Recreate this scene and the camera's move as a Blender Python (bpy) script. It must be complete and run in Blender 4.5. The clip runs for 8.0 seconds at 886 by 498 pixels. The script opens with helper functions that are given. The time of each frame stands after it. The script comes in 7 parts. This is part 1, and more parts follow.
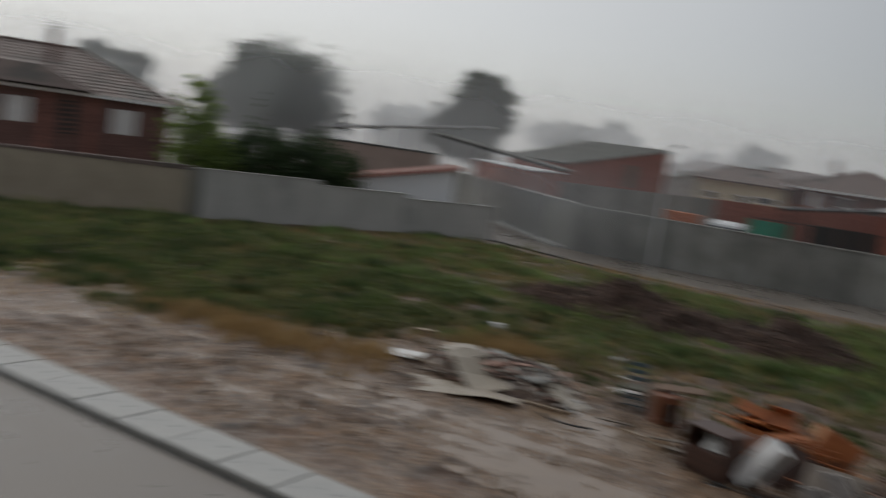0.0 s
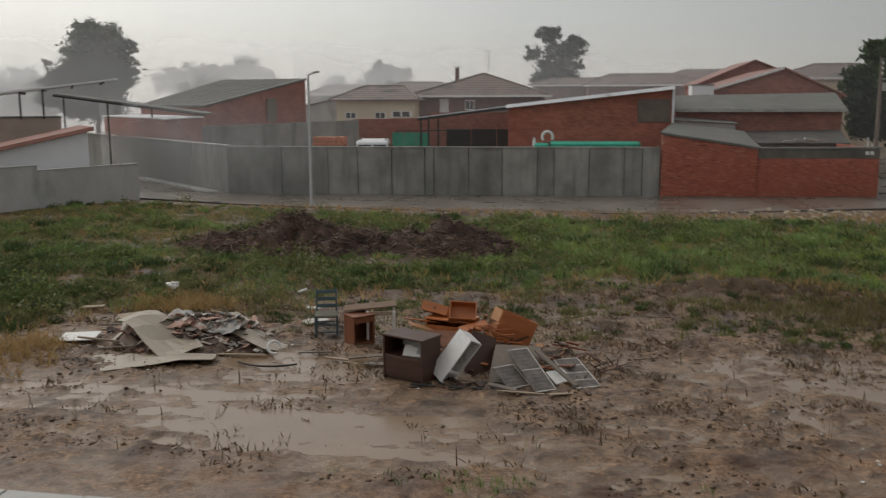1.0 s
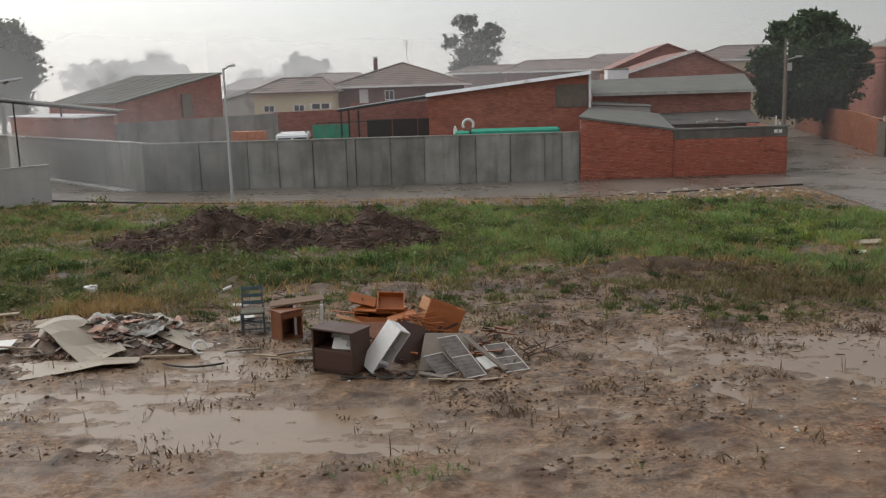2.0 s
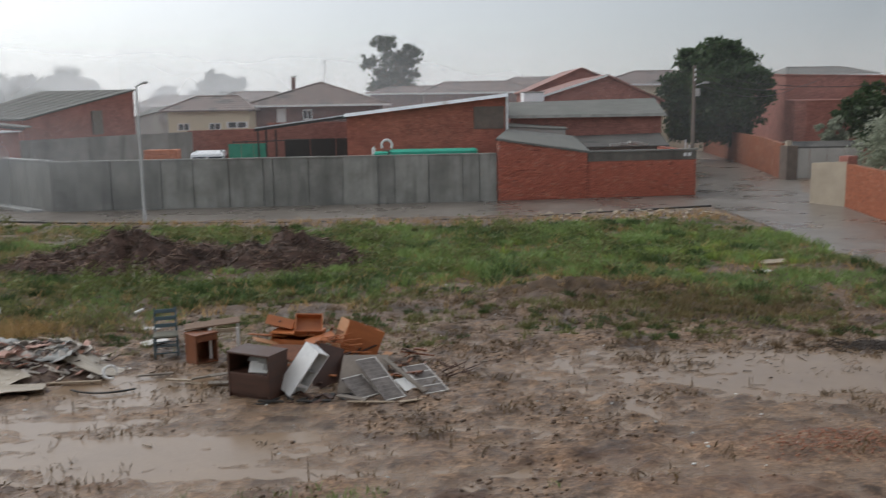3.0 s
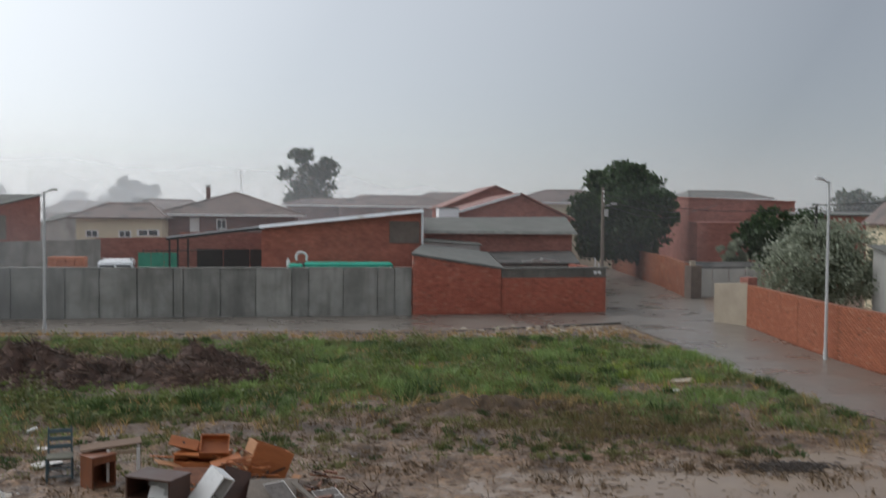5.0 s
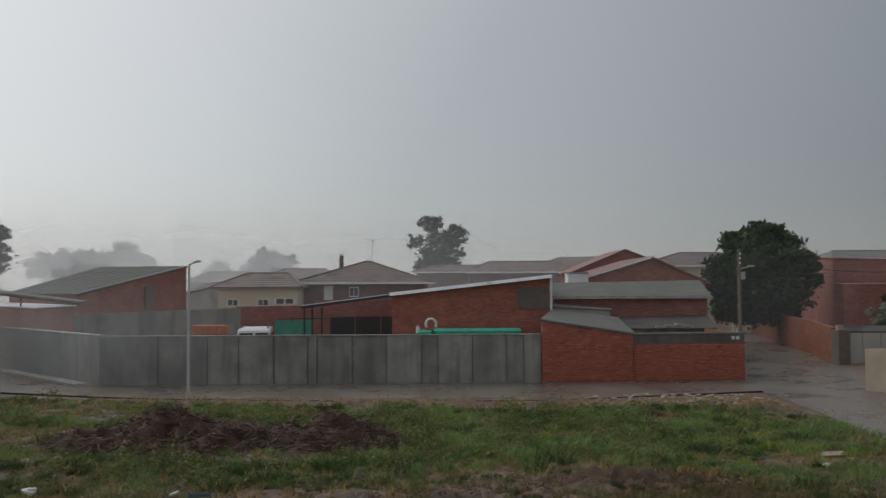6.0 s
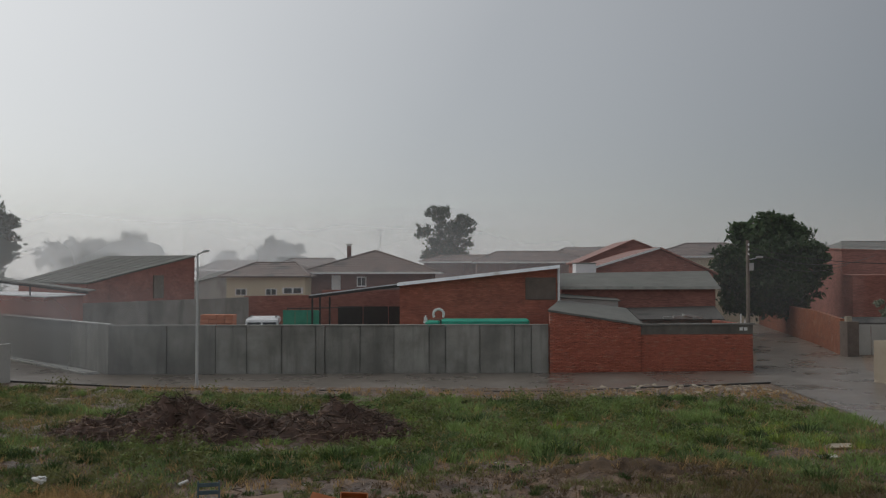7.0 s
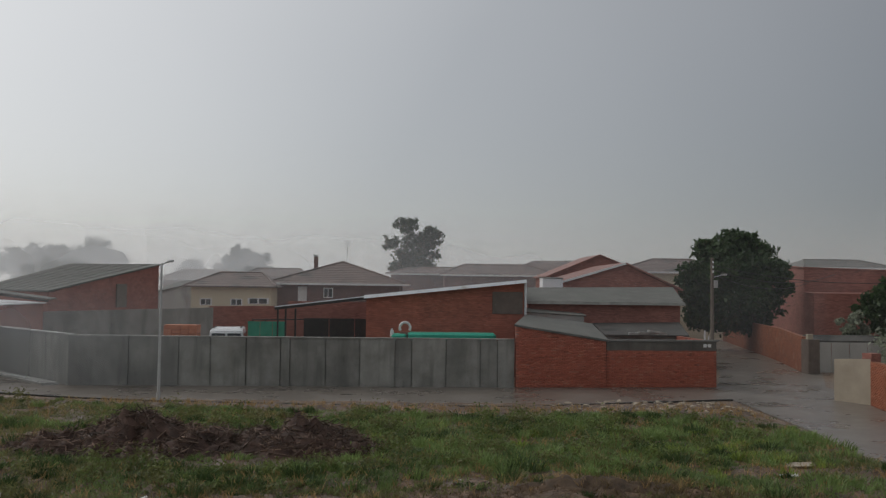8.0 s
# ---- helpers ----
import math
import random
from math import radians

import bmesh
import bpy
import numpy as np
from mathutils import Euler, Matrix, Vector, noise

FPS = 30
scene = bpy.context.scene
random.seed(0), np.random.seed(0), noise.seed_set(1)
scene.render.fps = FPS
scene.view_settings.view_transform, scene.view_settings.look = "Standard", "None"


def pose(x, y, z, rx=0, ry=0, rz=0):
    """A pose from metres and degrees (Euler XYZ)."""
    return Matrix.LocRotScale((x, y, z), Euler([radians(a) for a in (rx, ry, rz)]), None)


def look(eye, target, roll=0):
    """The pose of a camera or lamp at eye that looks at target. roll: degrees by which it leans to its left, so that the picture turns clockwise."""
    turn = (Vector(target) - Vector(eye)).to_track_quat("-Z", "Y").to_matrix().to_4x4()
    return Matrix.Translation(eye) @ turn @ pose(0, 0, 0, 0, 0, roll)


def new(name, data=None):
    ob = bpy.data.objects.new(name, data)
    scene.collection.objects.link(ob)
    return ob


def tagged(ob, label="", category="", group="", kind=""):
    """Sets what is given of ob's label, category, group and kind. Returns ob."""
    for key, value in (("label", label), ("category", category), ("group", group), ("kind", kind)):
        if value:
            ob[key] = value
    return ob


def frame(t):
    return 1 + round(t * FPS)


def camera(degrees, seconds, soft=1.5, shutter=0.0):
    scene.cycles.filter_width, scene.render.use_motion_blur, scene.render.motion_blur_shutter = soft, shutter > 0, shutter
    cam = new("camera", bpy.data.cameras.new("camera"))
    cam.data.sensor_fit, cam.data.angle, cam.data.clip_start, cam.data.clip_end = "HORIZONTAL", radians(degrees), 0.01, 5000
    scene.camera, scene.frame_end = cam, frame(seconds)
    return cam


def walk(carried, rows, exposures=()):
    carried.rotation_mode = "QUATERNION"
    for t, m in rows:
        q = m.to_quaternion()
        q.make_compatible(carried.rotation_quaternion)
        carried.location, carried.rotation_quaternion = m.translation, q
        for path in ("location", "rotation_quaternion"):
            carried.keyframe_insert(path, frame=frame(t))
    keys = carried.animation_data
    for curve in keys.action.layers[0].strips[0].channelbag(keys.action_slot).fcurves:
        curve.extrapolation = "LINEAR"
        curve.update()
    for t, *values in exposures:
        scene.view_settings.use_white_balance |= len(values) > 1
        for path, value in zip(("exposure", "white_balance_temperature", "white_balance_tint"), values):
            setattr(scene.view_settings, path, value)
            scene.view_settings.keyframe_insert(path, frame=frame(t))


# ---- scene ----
# the camera, at an upper window over the road
cam = camera(52.84, 8.0, soft=1.2, shutter=0.45)
PATH = [
    (0, pose(0.219, -0.111, 4.609, 83.10, -8.11, 31.08)),
    (0.1, pose(0.203, -0.108, 4.623, 83.11, -6.97, 23.92)),
    (0.2, pose(0.180, -0.096, 4.647, 83.53, -6.47, 17.65)),
    (0.3, pose(0.156, -0.096, 4.652, 85.39, -6.17, 12.01)),
    (0.5, pose(0.108, -0.079, 4.643, 88.42, -4.63, 6.57)),
    (0.7, pose(0.025, -0.095, 4.593, 84.62, -1.85, 8.65)),
    (1, pose(-0.051, -0.021, 4.563, 80.60, 0.18, 8.09)),
    (1.2, pose(-0.038, 0.038, 4.564, 80.46, 0.97, 6.47)),
    (1.5, pose(-0.046, 0.022, 4.572, 80.43, 0.74, 5.07)),
    (1.7, pose(-0.043, -0.003, 4.553, 79.86, 1.18, 4.09)),
    (2.8, pose(-0.053, -0.040, 4.584, 80.49, 1.20, -0.37)),
    (3, pose(-0.046, -0.035, 4.585, 81.03, 0.93, -2.16)),
    (3.5, pose(-0.006, -0.025, 4.579, 82.46, 0.01, -6.49)),
    (4, pose(-0.081, 0.012, 4.600, 81.54, -1.05, -8.27)),
    (4.5, pose(-0.058, 0.000, 4.636, 83.31, -1.32, -8.14)),
    (4.7, pose(-0.076, 0.003, 4.672, 85.18, -0.68, -8.57)),
    (5.8, pose(-0.020, 0.024, 4.736, 92.63, -0.37, -0.83)),
    (6, pose(-0.019, 0.023, 4.740, 92.36, 0.26, 0.72)),
    (6.5, pose(-0.001, 0.003, 4.708, 91.90, 0.61, 1.93)),
    (7, pose(-0.036, 0.026, 4.775, 91.69, 0.09, 1.19)),
    (7.5, pose(-0.045, 0.035, 4.832, 91.80, -0.52, 0.29)),
    (8, pose(-0.030, 0.081, 4.888, 92.42, -0.70, -0.91)),
]
EXPOSURES = [
    (0.0, -0.48, 6550, 10),
    (0.5, -0.02, 6550, 10),
    (1.0, 0.0, 6950, 10),
    (1.5, 0.36, 6950, 10),
    (3.0, 0.44, 6400, 10),
    (3.5, 0.38, 6400, 10),
    (4.0, 0.50, 6350, 10),
    (4.7, 0.46, 6300, 10),
    (5.8, -0.30, 6500, 9),
    (8.0, -0.31, 6600, 10),
]
walk(cam, PATH, EXPOSURES)

# ---- world: a rain sky, brighter towards the left, heavy cloud to the right ----
world = bpy.data.worlds.new("rain_sky")
scene.world = world
world.use_nodes = True
wn, wl = world.node_tree.nodes, world.node_tree.links
wn.clear()
w_out = wn.new("ShaderNodeOutputWorld")
w_bg = wn.new("ShaderNodeBackground")
w_sky = wn.new("ShaderNodeTexSky")
w_sky.sky_type, w_sky.sun_disc = "NISHITA", False
w_sky.sun_elevation, w_sky.sun_rotation = radians(40), radians(-50)
w_co = wn.new("ShaderNodeTexCoord")
w_dot = wn.new("ShaderNodeVectorMath")
w_dot.operation = "DOT_PRODUCT"
w_dot.inputs[1].default_value = Vector((-0.80, 0.30, 0.52)).normalized()
w_noise = wn.new("ShaderNodeTexNoise")
w_noise.inputs["Scale"].default_value, w_noise.inputs["Detail"].default_value = 1.6, 4
w_mad = wn.new("ShaderNodeMath")
w_mad.operation, w_mad.inputs[1].default_value = "MULTIPLY_ADD", 0.10
w_half = wn.new("ShaderNodeMath")
w_half.operation, w_half.inputs[1].default_value, w_half.inputs[2].default_value = "MULTIPLY_ADD", 0.5, 0.5
w_ramp = wn.new("ShaderNodeValToRGB")
ramp = w_ramp.color_ramp
ramp.elements[0].position, ramp.elements[0].color = 0.0, (0.80, 0.81, 0.82, 1)
ramp.elements[1].position, ramp.elements[1].color = 1.0, (1.12, 1.13, 1.13, 1)
for where, tone in ((0.25, (0.56, 0.57, 0.585, 1)), (0.42, (0.27, 0.28, 0.295, 1)), (0.50, (0.245, 0.255, 0.27, 1)), (0.725, (0.50, 0.515, 0.53, 1))):
    ramp.elements.new(where).color = tone
w_mix = wn.new("ShaderNodeMixRGB")
w_mix.blend_type, w_mix.inputs[0].default_value = "ADD", 0.02
wl.new(w_co.outputs["Generated"], w_dot.inputs[0])
wl.new(w_co.outputs["Generated"], w_noise.inputs["Vector"])
wl.new(w_noise.outputs["Fac"], w_mad.inputs[0])
wl.new(w_dot.outputs["Value"], w_mad.inputs[2])
wl.new(w_mad.outputs[0], w_half.inputs[0])
wl.new(w_half.outputs[0], w_ramp.inputs[0])
wl.new(w_ramp.outputs[0], w_mix.inputs[1])
wl.new(w_sky.outputs[0], w_mix.inputs[2])
wl.new(w_mix.outputs[0], w_bg.inputs[0])
w_bg.inputs[1].default_value = 0.85
wl.new(w_bg.outputs[0], w_out.inputs[0])

sun = new("sun", bpy.data.lights.new("sun", "SUN"))
sun.data.energy, sun.data.angle, sun.data.color = 0.6, radians(40), (1.0, 0.97, 0.93)
sun.matrix_world = look((-40, 40, 50), (0, 20, 0))


# ---- materials ----
def material(name, dark, light, scale=3.0, rough=0.6, bump=0.2, fine=40.0, metal=0.0, spots=None, rough2=None, stretch=(1, 1, 1), coords="Object"):
    """A surface with broad patches between two colours, fine grain, relief, and stains if spots gives their colour and share."""
    m = bpy.data.materials.new(name)
    m.use_nodes = True
    n, l = m.node_tree.nodes, m.node_tree.links
    bsdf = n["Principled BSDF"]
    co = n.new("ShaderNodeTexCoord")
    mp = n.new("ShaderNodeMapping")
    mp.inputs["Scale"].default_value = stretch
    l.new(co.outputs[coords], mp.inputs[0])
    broad = n.new("ShaderNodeTexNoise")
    broad.inputs["Scale"].default_value, broad.inputs["Detail"].default_value, broad.inputs["Roughness"].default_value = scale, 6, 0.6
    grain = n.new("ShaderNodeTexNoise")
    grain.inputs["Scale"].default_value, grain.inputs["Detail"].default_value = fine, 3
    l.new(mp.outputs[0], broad.inputs["Vector"])
    l.new(mp.outputs[0], grain.inputs["Vector"])
    add = n.new("ShaderNodeMath")
    add.operation, add.inputs[1].default_value = "MULTIPLY_ADD", 0.35
    l.new(grain.outputs["Fac"], add.inputs[0])
    l.new(broad.outputs["Fac"], add.inputs[2])
    rm = n.new("ShaderNodeValToRGB")
    rm.color_ramp.elements[0].position, rm.color_ramp.elements[0].color = 0.45, (*dark, 1)
    rm.color_ramp.elements[1].position, rm.color_ramp.elements[1].color = 0.90, (*light, 1)
    l.new(add.outputs[0], rm.inputs[0])
    colour = rm.outputs[0]
    if spots:
        sp = n.new("ShaderNodeTexNoise")
        sp.inputs["Scale"].default_value, sp.inputs["Detail"].default_value = scale * 0.6, 8
        l.new(mp.outputs[0], sp.inputs["Vector"])
        sr = n.new("ShaderNodeMapRange")
        sr.inputs["From Min"].default_value, sr.inputs["From Max"].default_value = 0.62 - spots[1] * 0.25, 0.72 - spots[1] * 0.25
        l.new(sp.outputs["Fac"], sr.inputs[0])
        mx = n.new("ShaderNodeMixRGB")
        mx.inputs[2].default_value = (*spots[0], 1)
        l.new(sr.outputs[0], mx.inputs[0])
        l.new(colour, mx.inputs[1])
        colour = mx.outputs[0]
    l.new(colour, bsdf.inputs["Base Color"])
    mr = n.new("ShaderNodeMapRange")
    mr.inputs["From Min"].default_value, mr.inputs["From Max"].default_value = 0.35, 0.65
    mr.inputs["To Min"].default_value, mr.inputs["To Max"].default_value = rough, rough2 if rough2 is not None else min(1, rough + 0.15)
    l.new(broad.outputs["Fac"], mr.inputs[0])
    l.new(mr.outputs[0], bsdf.inputs["Roughness"])
    bsdf.inputs["Metallic"].default_value = metal
    if bump:
        bp = n.new("ShaderNodeBump")
        bp.inputs["Strength"].default_value, bp.inputs["Distance"].default_value = bump, 0.03
        l.new(add.outputs[0], bp.inputs["Height"])
        l.new(bp.outputs[0], bsdf.inputs["Normal"])
    return m


def brick_material(name, a, b, mortar, width=0.25, height=0.065, patch=None, rough=0.75):
    """Brick courses at true size on upright faces, with patches of old render."""
    m = material(name, a, b, 1.2, rough, 0.3)
    n, l = m.node_tree.nodes, m.node_tree.links
    bsdf = n["Principled BSDF"]
    co = n.new("ShaderNodeTexCoord")
    sep = n.new("ShaderNodeSeparateXYZ")
    comb = n.new("ShaderNodeCombineXYZ")
    l.new(co.outputs["Object"], sep.inputs[0])
    s = n.new("ShaderNodeMath")
    s.operation = "ADD"
    l.new(sep.outputs[0], s.inputs[0])
    l.new(sep.outputs[1], s.inputs[1])
    l.new(s.outputs[0], comb.inputs[0])
    l.new(sep.outputs[2], comb.inputs[1])
    br = n.new("ShaderNodeTexBrick")
    br.inputs["Scale"].default_value = 1.0
    br.inputs["Brick Width"].default_value, br.inputs["Row Height"].default_value = width, height
    br.inputs["Mortar Size"].default_value = 0.008
    br.inputs["Color1"].default_value, br.inputs["Color2"].default_value = (0.72, 0.72, 0.72, 1), (1.15, 1.12, 1.1, 1)
    br.inputs["Mortar"].default_value = (*mortar, 1)
    l.new(comb.outputs[0], br.inputs["Vector"])
    old = bsdf.inputs["Base Color"].links[0].from_socket
    mul = n.new("ShaderNodeMixRGB")
    mul.blend_type, mul.inputs[0].default_value = "MULTIPLY", 1.0
    l.new(old, mul.inputs[1])
    l.new(br.outputs["Color"], mul.inputs[2])
    colour = mul.outputs[0]
    if patch:
        sp = n.new("ShaderNodeTexNoise")
        sp.inputs["Scale"].default_value, sp.inputs["Detail"].default_value = 1.7, 7
        l.new(comb.outputs[0], sp.inputs["Vector"])
        sr = n.new("ShaderNodeMapRange")
        sr.inputs["From Min"].default_value, sr.inputs["From Max"].default_value = 0.54, 0.74
        sr.inputs["To Max"].default_value = 0.55
        l.new(sp.outputs["Fac"], sr.inputs[0])
        mx = n.new("ShaderNodeMixRGB")
        mx.inputs[2].default_value = (*patch, 1)
        l.new(sr.outputs[0], mx.inputs[0])
        l.new(colour, mx.inputs[1])
        colour = mx.outputs[0]
    l.new(colour, bsdf.inputs["Base Color"])
    bp = n.new("ShaderNodeBump")
    bp.inputs["Strength"].default_value, bp.inputs["Distance"].default_value = 0.5, 0.01
    l.new(br.outputs["Color"], bp.inputs["Height"])
    l.new(bp.outputs[0], bsdf.inputs["Normal"])
    return m


def leaf_material(name, dark, light, scale=0.5, spread=0.3):
    m = material(name, dark, light, scale, 0.45, 0, fine=3.0)
    n, l = m.node_tree.nodes, m.node_tree.links
    bsdf, geo = n["Principled BSDF"], n.new("ShaderNodeNewGeometry")
    hs = n.new("ShaderNodeHueSaturation")
    mr = n.new("ShaderNodeMapRange")
    mr.inputs["To Min"].default_value, mr.inputs["To Max"].default_value = 1 - spread, 1 + spread
    l.new(geo.outputs["Random Per Island"], mr.inputs[0])
    l.new(mr.outputs[0], hs.inputs["Value"])
    l.new(bsdf.inputs["Base Color"].links[0].from_socket, hs.inputs["Color"])
    l.new(hs.outputs[0], bsdf.inputs["Base Color"])
    thin, mix = n.new("ShaderNodeBsdfTranslucent"), n.new("ShaderNodeMixShader")
    l.new(hs.outputs[0], thin.inputs[0])
    mix.inputs[0].default_value = 0.4
    l.new(bsdf.outputs[0], mix.inputs[1])
    l.new(thin.outputs[0], mix.inputs[2])
    l.new(mix.outputs[0], n["Material Output"].inputs[0])
    return m


def glass_material(name):
    m = bpy.data.materials.new(name)
    m.use_nodes = True
    b = m.node_tree.nodes["Principled BSDF"]
    b.inputs["Base Color"].default_value, b.inputs["Roughness"].default_value = (0.03, 0.035, 0.04, 1), 0.04
    return m


def streaked_concrete(name, dark, light, wet):
    """Cast concrete: cloudy patches, and rain streaks that run down it; each piece has its own tone."""
    m = material(name, dark, light, 0.9, 0.55, 0.25, 22)
    n, l = m.node_tree.nodes, m.node_tree.links
    bsdf, co = n["Principled BSDF"], n.new("ShaderNodeTexCoord")
    colour = bsdf.inputs["Base Color"].links[0].from_socket
    for stretch, lo, hi, most in (((3.2, 3.2, 0.35), 0.50, 0.75, 0.5), ((0.8, 0.8, 0.4), 0.46, 0.72, 0.6)):
        mp, nz, mr, mx = n.new("ShaderNodeMapping"), n.new("ShaderNodeTexNoise"), n.new("ShaderNodeMapRange"), n.new("ShaderNodeMixRGB")
        mp.inputs["Scale"].default_value = stretch
        nz.inputs["Scale"].default_value, nz.inputs["Detail"].default_value = 1.0, 5
        mr.inputs["From Min"].default_value, mr.inputs["From Max"].default_value, mr.inputs["To Max"].default_value = lo, hi, most
        mx.inputs[2].default_value = (*wet, 1)
        l.new(co.outputs["Object"], mp.inputs[0])
        l.new(mp.outputs[0], nz.inputs["Vector"])
        l.new(nz.outputs["Fac"], mr.inputs[0])
        l.new(mr.outputs[0], mx.inputs[0])
        l.new(colour, mx.inputs[1])
        colour = mx.outputs[0]
    own, tone, hs = n.new("ShaderNodeObjectInfo"), n.new("ShaderNodeMapRange"), n.new("ShaderNodeHueSaturation")
    tone.inputs["To Min"].default_value, tone.inputs["To Max"].default_value = 0.86, 1.14
    l.new(own.outputs["Random"], tone.inputs[0])
    l.new(tone.outputs[0], hs.inputs["Value"])
    l.new(colour, hs.inputs["Color"])
    l.new(hs.outputs[0], bsdf.inputs["Base Color"])
    return m


M = {
    "asphalt": material("wet_asphalt", (0.135, 0.115, 0.097), (0.205, 0.178, 0.152), 0.35, 0.22, 0.05, 70, rough2=0.42),
    "slab": material("wet_concrete_slab", (0.30, 0.30, 0.29), (0.44, 0.44, 0.42), 2.0, 0.25, 0.2, 30, rough2=0.5),
    "concrete": streaked_concrete("old_concrete_panel", (0.185, 0.182, 0.162), (0.35, 0.342, 0.312), (0.10, 0.098, 0.086)),
    "concrete_dark": streaked_concrete("dark_concrete", (0.16, 0.157, 0.14), (0.28, 0.275, 0.25), (0.10, 0.098, 0.088)),
    "joint": material("wet_joint", (0.035, 0.035, 0.033), (0.07, 0.07, 0.065), 4, 0.7, 0.3),
    "render_grey": material("grey_render", (0.37, 0.365, 0.345), (0.52, 0.515, 0.49), 0.8, 0.65, 0.3, 20, spots=((0.27, 0.265, 0.25), 0.22), stretch=(1, 1, 0.5)),
    "render_beige": material("beige_render", (0.32, 0.27, 0.205), (0.45, 0.385, 0.30), 0.8, 0.7, 0.2, 20, spots=((0.28, 0.24, 0.19), 0.15)),
    "render_cream": material("cream_render", (0.60, 0.52, 0.36), (0.70, 0.62, 0.45), 0.6, 0.7, 0.15, 20),
    "render_pink": material("pinkish_render", (0.36, 0.28, 0.235), (0.48, 0.38, 0.33), 0.8, 0.7, 0.2, 20),
    "render_white": material("whitewash", (0.76, 0.78, 0.80), (0.84, 0.85, 0.86), 0.8, 0.7, 0.15, 20),
    "paint_white": material("white_paint", (0.70, 0.70, 0.69), (0.82, 0.82, 0.81), 3, 0.35, 0.05),
    "brick_red": brick_material("red_brick", (0.31, 0.10, 0.066), (0.50, 0.175, 0.115), (0.75, 0.62, 0.55)),
    "brick_orange": brick_material("orange_brick", (0.20, 0.052, 0.034), (0.50, 0.165, 0.108), (0.8, 0.7, 0.6), patch=(0.42, 0.34, 0.29)),
    "brick_wall": brick_material("worn_orange_brick", (0.21, 0.075, 0.040), (0.34, 0.13, 0.072), (0.8, 0.7, 0.6), patch=(0.40, 0.24, 0.17)),
    "brick_dull": brick_material("dull_red_brick", (0.27, 0.115, 0.09), (0.41, 0.185, 0.15), (0.85, 0.8, 0.75)),
    "brick_brown": brick_material("brown_brick", (0.15, 0.085, 0.075), (0.23, 0.13, 0.115), (0.8, 0.75, 0.7)),
    "roof_grey": material("fibre_cement_roof", (0.10, 0.10, 0.088), (0.185, 0.185, 0.168), 0.8, 0.75, 0.25, 20, spots=((0.13, 0.14, 0.12), 0.25)),
    "roof_dark": material("dark_wet_roof", (0.05, 0.047, 0.042), (0.11, 0.104, 0.095), 0.8, 0.7, 0.25, 20, spots=((0.03, 0.03, 0.028), 0.25)),
    "roof_tile": material("brown_roof_tile", (0.115, 0.083, 0.07), (0.22, 0.165, 0.145), 1.0, 0.5, 0.4, 14, spots=((0.09, 0.08, 0.07), 0.3)),
    "cement_brown": material("brownish_cement", (0.11, 0.085, 0.07), (0.19, 0.15, 0.125), 2.0, 0.8, 0.3, 25),
    "roof_red": material("red_roof_tile", (0.20, 0.082, 0.06), (0.32, 0.14, 0.105), 1.2, 0.45, 0.3, 14),
    "sheet_white": material("white_sheet_metal", (0.60, 0.62, 0.64), (0.80, 0.81, 0.82), 1.0, 0.25, 0.05, spots=((0.4, 0.35, 0.3), 0.1)),
    "lamp_paint": material("pale_grey_paint", (0.46, 0.47, 0.47), (0.58, 0.59, 0.59), 4, 0.4, 0.05),
    "steel": material("galvanised_steel", (0.45, 0.46, 0.47), (0.60, 0.61, 0.62), 4, 0.35, 0.05, metal=0.6),
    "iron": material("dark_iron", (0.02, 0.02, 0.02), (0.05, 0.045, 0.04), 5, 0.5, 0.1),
    "timber_pole": material("weathered_timber", (0.13, 0.11, 0.09), (0.24, 0.205, 0.17), 4, 0.7, 0.3, stretch=(6, 6, 0.5)),
    "glass": glass_material("window_glass"),
    "bark": material("bark", (0.06, 0.05, 0.04), (0.14, 0.12, 0.10), 5, 0.85, 0.6, stretch=(3, 3, 0.6)),
}


# ---- mesh helpers ----
def link_mesh(name, bm, mat, smooth=False):
    me = bpy.data.meshes.new(name)
    bm.normal_update()
    bm.to_mesh(me)
    bm.free()
    for one in mat if isinstance(mat, (list, tuple)) else [mat]:
        me.materials.append(one)
    if smooth:
        me.polygons.foreach_set("use_smooth", [True] * len(me.polygons))
    return new(name, me)


def part(name, bm, mat, parent=None, label="", at=None, smooth=False):
    ob = link_mesh(name, bm, mat, smooth)
    ob.parent = parent
    if at is not None:
        ob.matrix_basis = at
    return tagged(ob, label)


def thing(name, m, label, category, group="", kind=""):
    ob = new(name)
    ob.empty_display_size = 0.2
    ob.matrix_basis = m
    return tagged(ob, label, category, group, kind)


def add_box(bm, size, at=(0, 0, 0), turn=(0, 0, 0), bevel=0.0):
    """A box of that size, its centre at a place, turned by degrees."""
    made = bmesh.ops.create_cube(bm, size=1.0)["verts"]
    bmesh.ops.scale(bm, vec=size, verts=made)
    if bevel:
        edges = list({e for v in made for e in v.link_edges})
        made = list({v for f in bmesh.ops.bevel(bm, geom=edges, offset=bevel, segments=1, affect="EDGES")["faces"] for v in f.verts} | {v for v in made if v.is_valid})
    bmesh.ops.transform(bm, matrix=pose(*at, *turn), verts=made)
    return bm


def box(size, at=(0, 0, 0), turn=(0, 0, 0), bevel=0.0):
    return add_box(bmesh.new(), size, at, turn, bevel)


